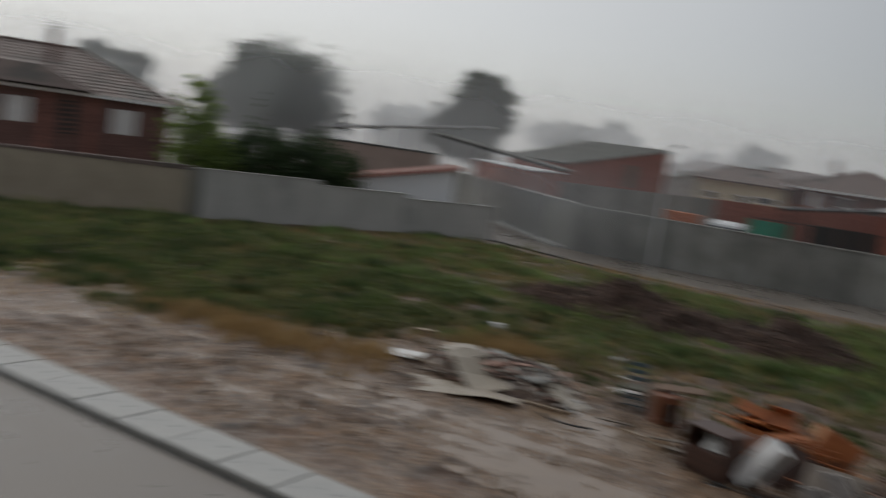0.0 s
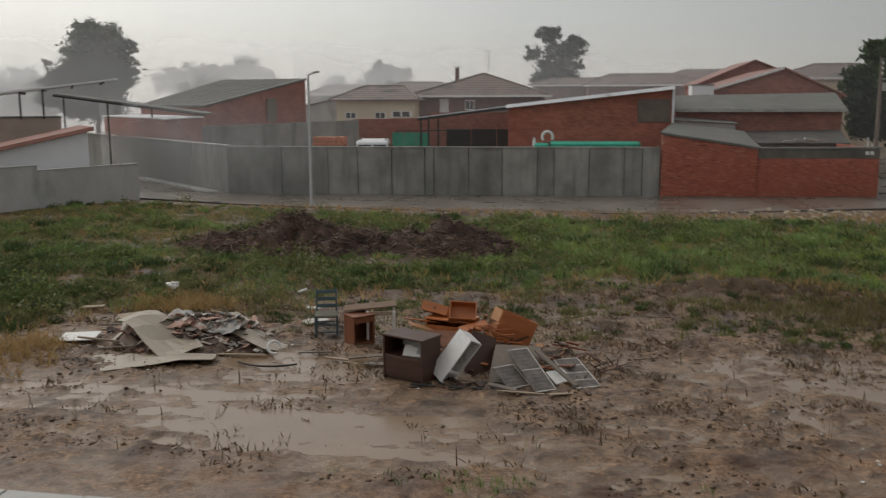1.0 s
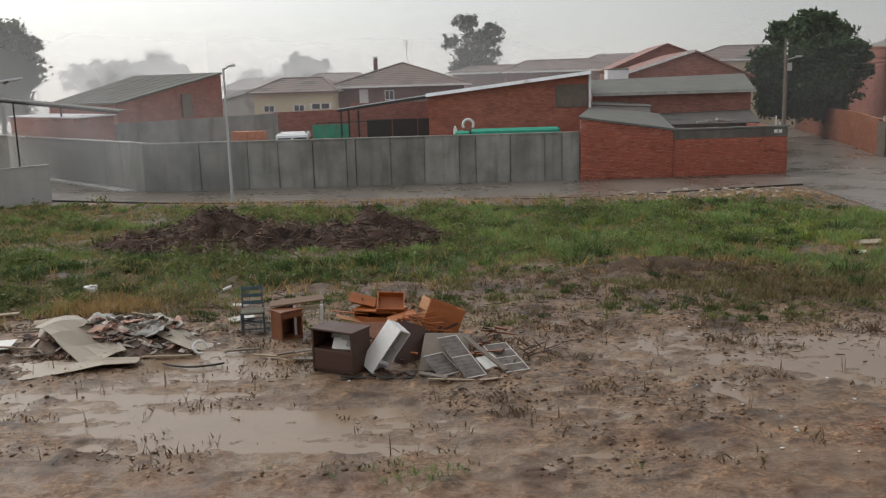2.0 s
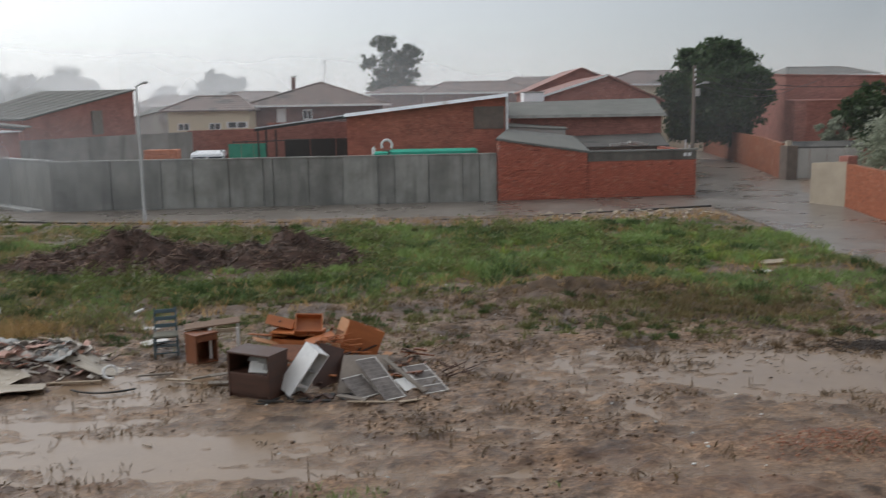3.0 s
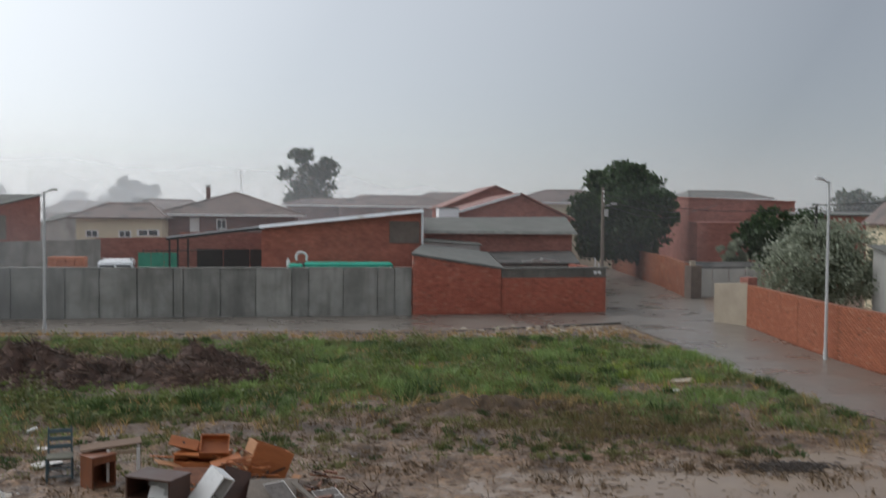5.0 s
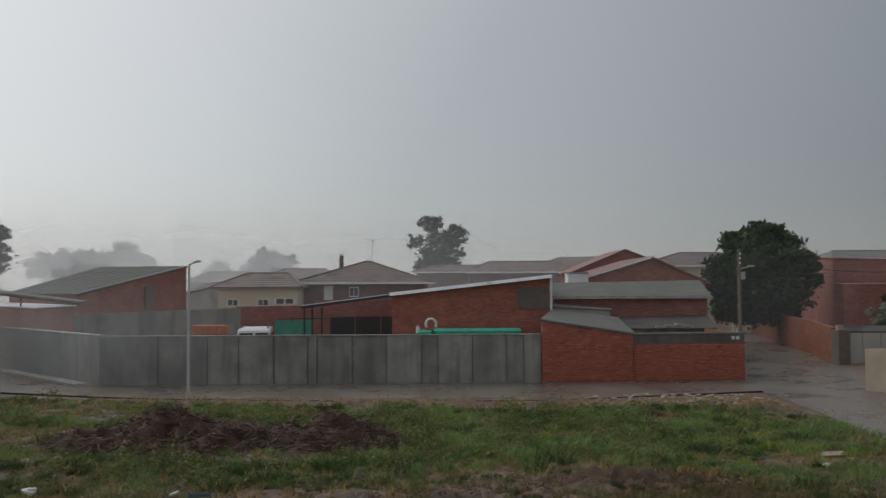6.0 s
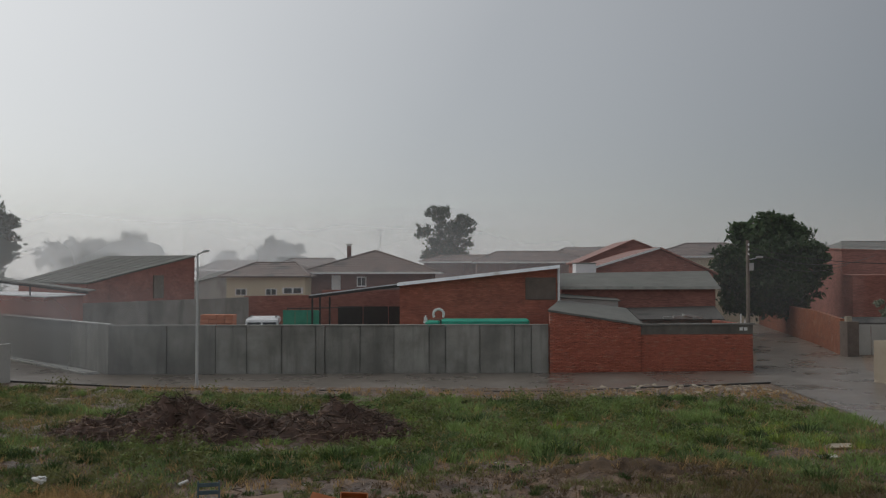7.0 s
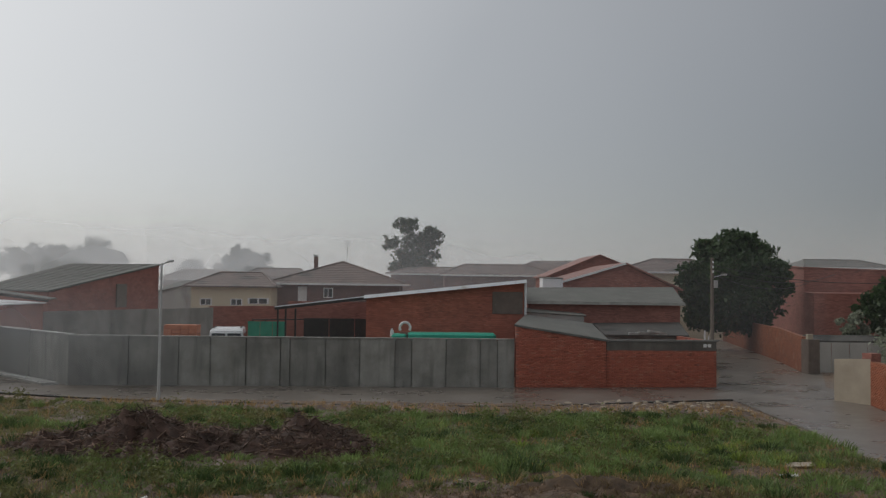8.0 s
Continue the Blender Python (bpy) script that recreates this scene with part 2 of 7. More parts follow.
def add_rod(bm, a, b, r, r2=None, sides=8):
    """A tapered rod from a to b."""
    a, b = Vector(a), Vector(b)
    made = bmesh.ops.create_cone(bm, cap_ends=True, segments=sides, radius1=r, radius2=r if r2 is None else r2, depth=(b - a).length)["verts"]
    m = Matrix.Translation((a + b) / 2) @ (b - a).to_track_quat("Z", "Y").to_matrix().to_4x4()
    bmesh.ops.transform(bm, matrix=m, verts=made)
    return bm


def rod(a, b, r, r2=None, sides=8):
    return add_rod(bmesh.new(), a, b, r, r2, sides)


def add_prism(bm, bottom, top):
    """A closed body between two rings of equally many corners."""
    lo, hi = [bm.verts.new(p) for p in bottom], [bm.verts.new(p) for p in top]
    k = len(lo)
    bm.faces.new(lo[::-1])
    bm.faces.new(hi)
    for i in range(k):
        bm.faces.new((lo[i], lo[(i + 1) % k], hi[(i + 1) % k], hi[i]))
    bmesh.ops.recalc_face_normals(bm, faces=bm.faces[:])
    return bm


def wall_bm(a, b, z0, za, zb, thick=0.22):
    """A wall from a to b (plan), from z0 up to za at a and zb at b, its thickness behind that line (to the left of a to b)."""
    a, b = Vector(a), Vector(b)
    d = (b - a).normalized()
    n = Vector((-d.y, d.x)) * thick
    ring = [a, b, b + n, a + n]
    tops = [za, zb, zb, za]
    return add_prism(bmesh.new(), [(p.x, p.y, z0) for p in ring], [(p.x, p.y, z) for p, z in zip(ring, tops)])


def slab_bm(corners, thick):
    """A plate whose upper face has those corners, thickness downwards."""
    return add_prism(bmesh.new(), [(x, y, z - thick) for x, y, z in corners], corners)


def mesh_from_arrays(name, verts, faces, mat, smooth=False):
    """A mesh from arrays of places and of quads or triangles."""
    me = bpy.data.meshes.new(name)
    k = faces.shape[1]
    me.vertices.add(len(verts))
    me.vertices.foreach_set("co", verts.astype(np.float32).ravel())
    me.loops.add(faces.size)
    me.loops.foreach_set("vertex_index", faces.astype(np.int32).ravel())
    me.polygons.add(len(faces))
    me.polygons.foreach_set("loop_start", np.arange(0, faces.size, k, dtype=np.int32))
    me.update(calc_edges=True)
    me.validate()
    if smooth:
        me.polygons.foreach_set("use_smooth", np.ones(len(faces), bool))
    for one in mat if isinstance(mat, (list, tuple)) else [mat]:
        me.materials.append(one)
    return new(name, me)


rng = np.random.default_rng(4)


def soft_noise(x, y, size, seed):
    """Smooth noise from -1 to 1 with features of that size in metres."""
    table = np.random.default_rng(seed).uniform(-1, 1, (64, 64))
    u, v = x / size, y / size
    i, j = np.floor(u).astype(int), np.floor(v).astype(int)
    a, b = u - i, v - j
    a, b = a * a * (3 - 2 * a), b * b * (3 - 2 * b)
    t = lambda p, q: table[p % 64, q % 64]
    return (t(i, j) * (1 - a) + t(i + 1, j) * a) * (1 - b) + (t(i, j + 1) * (1 - a) + t(i + 1, j + 1) * a) * b


def bell(x, y, cx, cy, rx, ry):
    return np.exp(-((x - cx) / rx) ** 2 - ((y - cy) / ry) ** 2)


def churn(x, y):
    """Where the mud is churned into clods, from 0 to 1; pale silt lies between."""
    c = soft_noise(x * 0.75, y * 1.5, 1.5, 5) + 0.5 * soft_noise(x * 0.8, y * 1.4, 0.55, 8) + 0.15 + 0.5 * np.clip((y - 16.5) / 2, 0, 1)
    c -= 1.3 * bell(x, y, -3.4, 11.6, 2.4, 0.9) + 0.8 * bell(x, y, 8.0, 14.4, 3.8, 1.5)
    return np.clip(c * 1.6, 0, 1)


def lot_height(x, y):
    """The relief of the waste lot; level elsewhere."""
    inside = np.clip((y - 9.1) / 0.5, 0, 1) * np.clip((13.2 - x) / 0.8, 0, 1) * np.clip((x + 30) / 2, 0, 1) * np.clip((38.5 - y) / 2.5, 0, 1)
    h = 0.018 + 0.018 * soft_noise(x * 0.8, y * 1.2, 1.3, 1) + 0.013 * soft_noise(x * 0.8, y * 1.4, 0.5, 2) + 0.026 * soft_noise(x * 0.85, y * 1.3, 0.23, 3) + 0.020 * soft_noise(x, y * 1.2, 0.13, 4)
    # wheel ruts across the near mud
    for k, (y0, lean) in enumerate(((12.15, 0.03), (13.05, 0.02), (10.9, -0.02))):
        rut = y - y0 - lean * (x + 4) - 0.12 * soft_noise(x, x * 0 + 3.0 * k, 2.5, 6)
        tread = 0.6 + 0.4 * np.sin(x * 24 + 30 * rut)
        h += (-0.030 * np.exp(-(rut / 0.16) ** 2) + 0.020 * tread * np.exp(-((np.abs(rut) - 0.27) / 0.10) ** 2)) * np.clip((2.5 - x) / 3, 0, 1)
    for cx, cy, rx, ry, deep in ((-3.9, 11.5, 2.2, 0.85, 0.095), (-6.8, 12.9, 2.6, 0.5, 0.04), (7.8, 14.2, 4.2, 1.3, 0.07), (9.4, 16.6, 3.2, 1.0, 0.06),
                                 (-4.9, 15.0, 1.6, 0.5, 0.05), (-4.5, 14.2, 1.5, 0.6, 0.07), (4.0, 15.6, 2.6, 0.7, 0.03), (3.0, 10.6, 3.0, 0.35, 0.03), (9.5, 11.8, 3.0, 0.7, 0.05), (4.8, 14.4, 2.8, 0.8, 0.012)):
        h -= deep * bell(x, y, cx, cy, rx, ry)
    h += 0.05 * np.clip((y - 18) / 3, 0, 1) + 0.05 * soft_noise(x, y, 0.6, 7) * np.clip((y - 17) / 2, 0, 1)
    h += 0.22 * bell(x, y, 3.9, 21.5, 1.5, 0.85) + 0.10 * bell(x, y, 6.2, 21.2, 1.2, 0.6)
    h += churn(x, y) * (0.018 + 0.032 * soft_noise(x, y * 1.2, 0.27, 91) + 0.034 * soft_noise(x, y * 1.1, 0.15, 92))
    h += 0.16 * bell(x, y, 11.0, 38.0, 2.6, 1.0) + 0.10 * bell(x, y, 5.6, 11.3, 1.0, 0.45)
    return h * inside


# ---- ground, one sheet to the horizon ----
def mud_material():
    m = material("wet_mud", (0.095, 0.058, 0.036), (0.30, 0.195, 0.12), 1.3, 0.38, 0.8, 16, rough2=0.72, spots=((0.062, 0.037, 0.022), 0.34))
    n, l = m.node_tree.nodes, m.node_tree.links
    bsdf, co = n["Principled BSDF"], n.new("ShaderNodeTexCoord")
    clod = n.new("ShaderNodeTexNoise")
    clod.inputs["Scale"].default_value, clod.inputs["Detail"].default_value, clod.inputs["Roughness"].default_value = 6.5, 5, 0.7
    mp = n.new("ShaderNodeMapping")
    mp.inputs["Scale"].default_value = (1, 1.5, 1)
    l.new(co.outputs["Object"], mp.inputs[0])
    l.new(mp.outputs[0], clod.inputs["Vector"])
    cr = n.new("ShaderNodeValToRGB")
    cr.color_ramp.elements[0].position, cr.color_ramp.elements[0].color = 0.38, (0.42, 0.40, 0.38, 1)
    cr.color_ramp.elements[1].position, cr.color_ramp.elements[1].color = 0.60, (1.12, 1.10, 1.08, 1)
    l.new(clod.outputs["Fac"], cr.inputs[0])
    mul = n.new("ShaderNodeMixRGB")
    mul.blend_type, mul.inputs[0].default_value = "MULTIPLY", 1.0
    l.new(bsdf.inputs["Base Color"].links[0].from_socket, mul.inputs[1])
    l.new(cr.outputs[0], mul.inputs[2])
    # grit and crumbs of earth
    grit, gr, gm = n.new("ShaderNodeTexNoise"), n.new("ShaderNodeValToRGB"), n.new("ShaderNodeMixRGB")
    grit.inputs["Scale"].default_value, grit.inputs["Detail"].default_value, grit.inputs["Roughness"].default_value = 17.0, 6, 0.8
    l.new(mp.outputs[0], grit.inputs["Vector"])
    gr.color_ramp.elements[0].position, gr.color_ramp.elements[0].color = 0.40, (0.34, 0.31, 0.29, 1)
    gr.color_ramp.elements[1].position, gr.color_ramp.elements[1].color = 0.56, (1.5, 1.48, 1.45, 1)
    l.new(grit.outputs["Fac"], gr.inputs[0])
    gm.blend_type, gm.inputs[0].default_value = "MULTIPLY", 0.9
    l.new(mul.outputs[0], gm.inputs[1])
    l.new(gr.outputs[0], gm.inputs[2])
    mul = gm
    # dark turned earth, clear of the silt, towards the grass; reddish brick dust in places
    for scale, rows, tint, most in ((0.55, (16.2, 19.5), (0.085, 0.054, 0.034), 0.6), (0.4, (12.5, 10.2), (0.19, 0.09, 0.05), 0.32)):
        place, band, nz, cut, amount, mx = n.new("ShaderNodeSeparateXYZ"), n.new("ShaderNodeMapRange"), n.new("ShaderNodeTexNoise"), n.new("ShaderNodeMapRange"), n.new("ShaderNodeMath"), n.new("ShaderNodeMixRGB")
        l.new(co.outputs["Object"], place.inputs[0])
        band.inputs["From Min"].default_value, band.inputs["From Max"].default_value, band.inputs["To Max"].default_value = rows[0], rows[1], most
        l.new(place.outputs["Y"], band.inputs[0])
        nz.inputs["Scale"].default_value, nz.inputs["Detail"].default_value, nz.inputs["Roughness"].default_value = scale, 9, 0.7
        l.new(co.outputs["Object"], nz.inputs["Vector"])
        cut.inputs["From Min"].default_value, cut.inputs["From Max"].default_value = 0.44, 0.56
        l.new(nz.outputs["Fac"], cut.inputs[0])
        amount.operation = "MULTIPLY"
        l.new(band.outputs[0], amount.inputs[0])
        l.new(cut.outputs[0], amount.inputs[1])
        mx.inputs[2].default_value = (*tint, 1)
        l.new(amount.outputs[0], mx.inputs[0])
        l.new(mul.outputs[0], mx.inputs[1])
        mul = mx
    # silt and standing wet in the hollows
    xyz, low = n.new("ShaderNodeSeparateXYZ"), n.new("ShaderNodeMapRange")
    l.new(co.outputs["Object"], xyz.inputs[0])
    low.inputs["From Min"].default_value, low.inputs["From Max"].default_value = 0.030, -0.012
    l.new(xyz.outputs["Z"], low.inputs[0])
    silt = n.new("ShaderNodeMixRGB")
    silt.inputs[2].default_value = (0.255, 0.178, 0.118, 1)
    half = n.new("ShaderNodeMath")
    half.operation, half.inputs[1].default_value = "MULTIPLY", 0.6
    l.new(low.outputs[0], half.inputs[0])
    l.new(half.outputs[0], silt.inputs[0])
    l.new(mul.outputs[0], silt.inputs[1])
    l.new(silt.outputs[0], bsdf.inputs["Base Color"])
    wet = n.new("ShaderNodeMixRGB")
    wet.inputs[2].default_value = (0.22, 0.22, 0.22, 1)
    l.new(low.outputs[0], wet.inputs[0])
    l.new(bsdf.inputs["Roughness"].links[0].from_socket, wet.inputs[1])
    l.new(wet.outputs[0], bsdf.inputs["Roughness"])
    bp = n.new("ShaderNodeBump")
    bp.inputs["Strength"].default_value, bp.inputs["Distance"].default_value = 0.7, 0.05
    l.new(clod.outputs["Fac"], bp.inputs["Height"])
    l.new(bsdf.inputs["Normal"].links[0].from_socket, bp.inputs["Normal"])
    l.new(bp.outputs[0], bsdf.inputs["Normal"])
    return m


def build_ground():
    xs = np.concatenate([[-1500, -600, -250, -120, -70, -45, -35], np.arange(-30, -13.9, 0.12), np.arange(-13.8, 14.01, 0.072), [16, 20, 30, 45, 70, 120, 250, 600, 1500]])
    ys = np.concatenate([[-300, -100, -30, -5, 5], np.arange(8.9, 18.5, 0.062), np.arange(18.6, 40.1, 0.22), [42, 46, 55, 75, 110, 180, 320, 700, 1500, 3000]])
    X, Y = np.meshgrid(xs, ys)
    Z = lot_height(X, Y)
    nx, ny = len(xs), len(ys)
    idx = np.arange(nx * ny).reshape(ny, nx)
    q = np.stack([idx[:-1, :-1], idx[:-1, 1:], idx[1:, 1:], idx[1:, :-1]], -1).reshape(-1, 4)
    ob = mesh_from_arrays("ground", np.stack([X, Y, Z], -1).reshape(-1, 3), q, mud_material(), smooth=True)
    tagged(ob, "churned brown mud of a waste lot after rain", "ground", kind="structure")


def flat_sheet(name, ring, z, mat, label, category):
    bm = bmesh.new()
    bm.faces.new([bm.verts.new((x, y, z)) for x, y in ring])
    bmesh.ops.triangulate(bm, faces=bm.faces[:])
    bmesh.ops.recalc_face_normals(bm, faces=bm.faces[:])
    ob = link_mesh(name, bm, mat)
    if ob.data.polygons[0].normal.z < 0:
        ob.data.flip_normals()
    return tagged(ob, label, category, kind="structure")


build_ground()
water_mat = material("muddy_water", (0.20, 0.137, 0.088), (0.26, 0.182, 0.12), 0.8, 0.16, 0.10, 30, rough2=0.26)
flat_sheet("water", [(-16, 9.5), (12.8, 9.3), (12.8, 18.2), (-16, 18.2)], -0.020, water_mat, "shallow brown rain puddles lying on the mud", "puddle")
def strip_sheet(name, near, far, z, mat, label, category):
    """A level strip between two lines of equally many points."""
    bm = bmesh.new()
    lo, hi = [bm.verts.new((x, y, z)) for x, y in near], [bm.verts.new((x, y, z)) for x, y in far]
    for k in range(len(lo) - 1):
        bm.faces.new((lo[k], lo[k + 1], hi[k + 1], hi[k]))
    return tagged(link_mesh(name, bm, mat), label, category, kind="structure")


strip_sheet("road_cross", [(-46, 64), (-28.4, 47.3), (-20.4, 39.9), (-14.3, 37.9), (-11.2, 37.2), (-3, 36.5), (3.9, 36.6), (8.9, 38.2), (13.5, 39.6), (19.2, 39.6)],
            [(-41, 68.5), (-30, 56), (-23, 49), (-17.1, 42.9), (-11, 43.1), (-3, 43.5), (4.2, 43.8), (8.7, 44.2), (14.5, 44.8), (20.3, 45.5)], 0.020, M["asphalt"], "wet grey asphalt lane along the concrete wall", "road")
def build_kerb():
    """A low dark edging stone along the near side of the lane."""
    root = thing("kerb_lane", Matrix(), "low dark edging along the wet lane", "kerb", kind="structure")
    pts = [(-20.4, 39.85), (-14.3, 37.85), (-11.2, 37.15), (-3, 36.45), (3.9, 36.55), (8.9, 38.15), (13.5, 39.55)]
    for a, b in zip(pts, pts[1:]):
        part("edging", wall_bm(a, b, 0, 0.07, 0.07, 0.13), M["joint"], root)


build_kerb()


def build_lane_pavement():
    """A narrow raised pavement at the foot of the wall up the lane."""
    root = thing("pavement_lane", Matrix(), "narrow wet concrete pavement along the lane wall", "pavement", kind="structure")
    pts = [(-41.6, 65.8), (-31.0, 55.2), (-24.5, 48.8), (-18.2, 42.6)]
    for a, b in zip(pts, pts[1:]):
        part("stretch", wall_bm(a, b, 0, 0.12, 0.12, 0.75), M["slab"], root)


build_lane_pavement()
strip_sheet("road_far", [(20.3, 45.5), (23.2, 52.5), (30.2, 88), (33, 120)], [(14.5, 44.8), (17, 52), (26.4, 86), (30, 120)], 0.021, M["asphalt"], "wet street going on between brick walls", "road")
strip_sheet("road_side", [(14.4, 8.6), (14.2, 12), (13.4, 19), (12.7, 21.8), (12.75, 25), (13.3, 31), (13.5, 39.6)],
            [(19, 8.6), (18.6, 12), (17.6, 19), (17.1, 21.8), (17.1, 25), (17.7, 31), (19.2, 39.6)], 0.024, M["asphalt"], "wet side street beside the lot", "road")
flat_sheet("road_front", [(-70, 0.27), (60, 0.27), (60, 5.70), (-70, 10.25)], 0.016, M["asphalt"], "wet asphalt road below the window", "road")
flat_sheet("gutter", [(-70, 10.25), (60, 5.70), (60, 5.83), (-70, 10.38)], 0.012, M["joint"], "dark wet gutter line at the kerb", "gutter")


# ---- walls ----
def wall_thing(name, label, category="wall"):
    return thing(name, Matrix(), label, category, kind="structure")


def build_concrete_wall():
    """Cast panels between thin dark joints, a coping on top."""
    root = wall_thing("wall_concrete", "long grey concrete panel wall with dark wet joints")
    line = lambda x: 42.88 + (x + 17.1) * 0.0389
    joints = [-17.1, -14.3, -11.95, -10.45, -8.75, -7.12, -6.66, -4.97, -3.32, -1.62, -0.82, 0.85, 2.52, 3.36, 4.2]
    part("backing", wall_bm((-17.1, line(-17.1) + 0.08), (4.2, line(4.2) + 0.08), 0, 2.28, 2.27, 0.12), M["concrete_dark"], root)
    for i, (a, b) in enumerate(zip(joints, joints[1:])):
        lean = 0.012 * ((i * 7) % 5 - 2)
        gap = 0.035 if i in (3, 5) else 0.022
        bm = wall_bm((a + gap, line(a) + lean), (b - gap, line(b) + lean), 0.0, 2.33, 2.33, 0.14)
        part("panel", bm, M["concrete_dark"] if i in (0, 1) else M["concrete"], root)
    part("coping", wall_bm((-17.1, line(-17.1) - 0.05), (4.2, line(4.2) - 0.05), 2.332, 2.39, 2.38, 0.28), M["concrete"], root)
    # the part beyond the bend
    pts = [(-41.0, 66.4), (-37.0, 62.5), (-33.0, 58.6), (-30.1, 55.8), (-27.0, 52.7), (-23.6, 49.4), (-20.3, 46.1), (-17.1, 42.88)]
    back = wall_thing("wall_lane", "smooth grey rendered wall going off up the lane")
    for a, b in zip(pts, pts[1:]):
        d = (Vector(b) - Vector(a)).normalized() * 0.012
        part("panel", wall_bm((a[0] + d.x, a[1] + d.y), (b[0] - d.x, b[1] - d.y), 0, 2.40, 2.40, 0.2), M["concrete_dark"], back)
    part("coping", wall_bm((pts[0][0] - 0.03, pts[0][1] - 0.05), (pts[-1][0] - 0.03, pts[-1][1] - 0.05), 2.402, 2.46, 2.45, 0.28), M["render_grey"], back)


def build_left_wall():
    root = wall_thing("wall_left", "low stepped grey rendered wall beside the lot")
    part("panel", wall_bm((-37.0, 15.6), (-27.0, 26.0), 0, 1.95, 2.12, 0.25), M["render_beige"], root, "pale beige rendered stretch")
    part("coping", wall_bm((-37.0, 15.58), (-26.97, 25.97), 2.0, 2.04, 2.19, 0.30), M["roof_tile"], root)
    a, b = Vector((-26.75, 26.1)), Vector((-20.3, 39.8))
    steps = [(0.0, 0.36, 2.10), (0.36, 0.66, 1.90), (0.66, 1.0, 1.68)]
    for u, v, h in steps:
        p, q = a.lerp(b, u), a.lerp(b, v)
        part("panel", wall_bm(p, q, 0, h, h, 0.22), M["render_grey"], root)
        part("coping", wall_bm(p + Vector((0.03, -0.02)), q + Vector((0.03, -0.02)), h + 0.002, h + 0.05, h + 0.05, 0.27), M["slab"], root)
    part("pier", box((0.5, 0.5, 2.12), (-26.95, 26.15, 1.06), (0, 0, 30)), M["concrete_dark"], root)


def build_right_walls():
    root = wall_thing("wall_right", "worn orange brick wall along the side street")
    pts = [(19.0, 38.3), (17.95, 32.0), (17.4, 28.4), (17.25, 24.1), (17.4, 18.0), (17.8, 8.0)]
    for a, b in zip(pts, pts[1:]):
        part("stretch", wall_bm(b, a, 0, 1.9, 1.9, -0.25), M["brick_wall"], root)
    end = wall_thing("wall_end", "beige rendered end pier of the brick wall")
    part("panel", wall_bm((18.2, 40.0), (19.0, 38.3), 0, 1.86, 2.0, 0.3), M["render_beige"], end)
    part("cap", box((0.55, 0.5, 0.46), (19.2, 38.6, 2.0), (0, 0, 20)), M["brick_dull"], end)
    far = wall_thing("wall_far", "dull red brick wall up the far street")
    part("stretch", wall_bm((28.4, 86.0), (24.3, 62.0), 0, 2.3, 2.3, 0.25), M["brick_wall"], far)
    part("stretch", wall_bm((24.3, 62.0), (22.4, 53.5), 0, 2.3, 2.15, 0.25), M["brick_wall"], far)
    part("pier", box((0.75, 0.7, 2.05), (22.6, 52.7, 1.025), (0, 0, 12)), M["cement_brown"], far)
    part("cap", box((0.3, 0.3, 0.3), (22.5, 52.6, 2.2)), M["render_beige"], far)
    return root


build_concrete_wall()
build_left_wall()
right_wall = build_right_walls()


# ---- sheds and houses ----
def shed(name, label, corners, tops, wall_mat, roof_mat, over=0.25, thick=0.1, edge=None, category="shed", roof=True, corrugated=False):
    """A building on four corners (front left, front right, back right, back left) with a roof plane over the given heights."""
    c = [Vector(p) for p in corners]
    mid = sum(c, Vector((0, 0))) / 4
    root = thing(name, pose(mid.x, mid.y, 0), label, category)
    c = [p - mid for p in c]
    for i in range(4):
        a, b = c[i], c[(i + 1) % 4]
        cut = (b - a).normalized() * (0.205 if i % 2 else 0)
        part("wall", wall_bm(a + cut, b - cut, 0, tops[i] - 0.005, tops[(i + 1) % 4] - 0.005, 0.2), wall_mat, root)
    if roof:
        out = []
        for p, z in zip(c, tops):
            d = p.normalized() * over * 1.4
            out.append((p.x + d.x, p.y + d.y, z + thick))
        part("roof", slab_bm(out, thick), roof_mat, root)
        if corrugated:
            A, B, C, D = [Vector(p) for p in out]
            n = int((B - A).length / 0.9)
            for k in range(1, n):
                u = k / n
                part("roof_rib", rod(A.lerp(B, u) + Vector((0, 0, 0.01)), D.lerp(C, u) + Vector((0, 0, 0.01)), 0.018, sides=5), roof_mat, root)
        if edge:
            A, B = Vector(out[0]), Vector(out[1])
            part("fascia", add_prism(bmesh.new(), [A + Vector((0, -0.24, -0.15)), B + Vector((0, -0.24, -0.15)), B + Vector((0, -0.01, -0.15)), A + Vector((0, -0.01, -0.15))],
                                     [A + Vector((0, -0.10, 0.03)), B + Vector((0, -0.10, 0.03)), B + Vector((0, -0.01, 0.03)), A + Vector((0, -0.01, 0.03))]), edge, root)
    return root


def window_part(root, x, z, w, h, y, shutter=False, surround=True):
    """A window on a front wall that faces -y, set a little proud of it."""
    fr = part("window", box((w, 0.06, h), (x, y, z)), M["paint_white"], root)
    if shutter:
        for k in range(5):
            part("slat", box((w * 0.9, 0.03, h * 0.15), (x, y - 0.035, z + (k - 2) * h * 0.185)), M["paint_white"], fr)
    else:
        for s in (-1, 1):
            part("pane", box((w * 0.36, 0.02, h * 0.78), (x + s * w * 0.22, y - 0.035, z)), M["glass"], fr)
    return fr


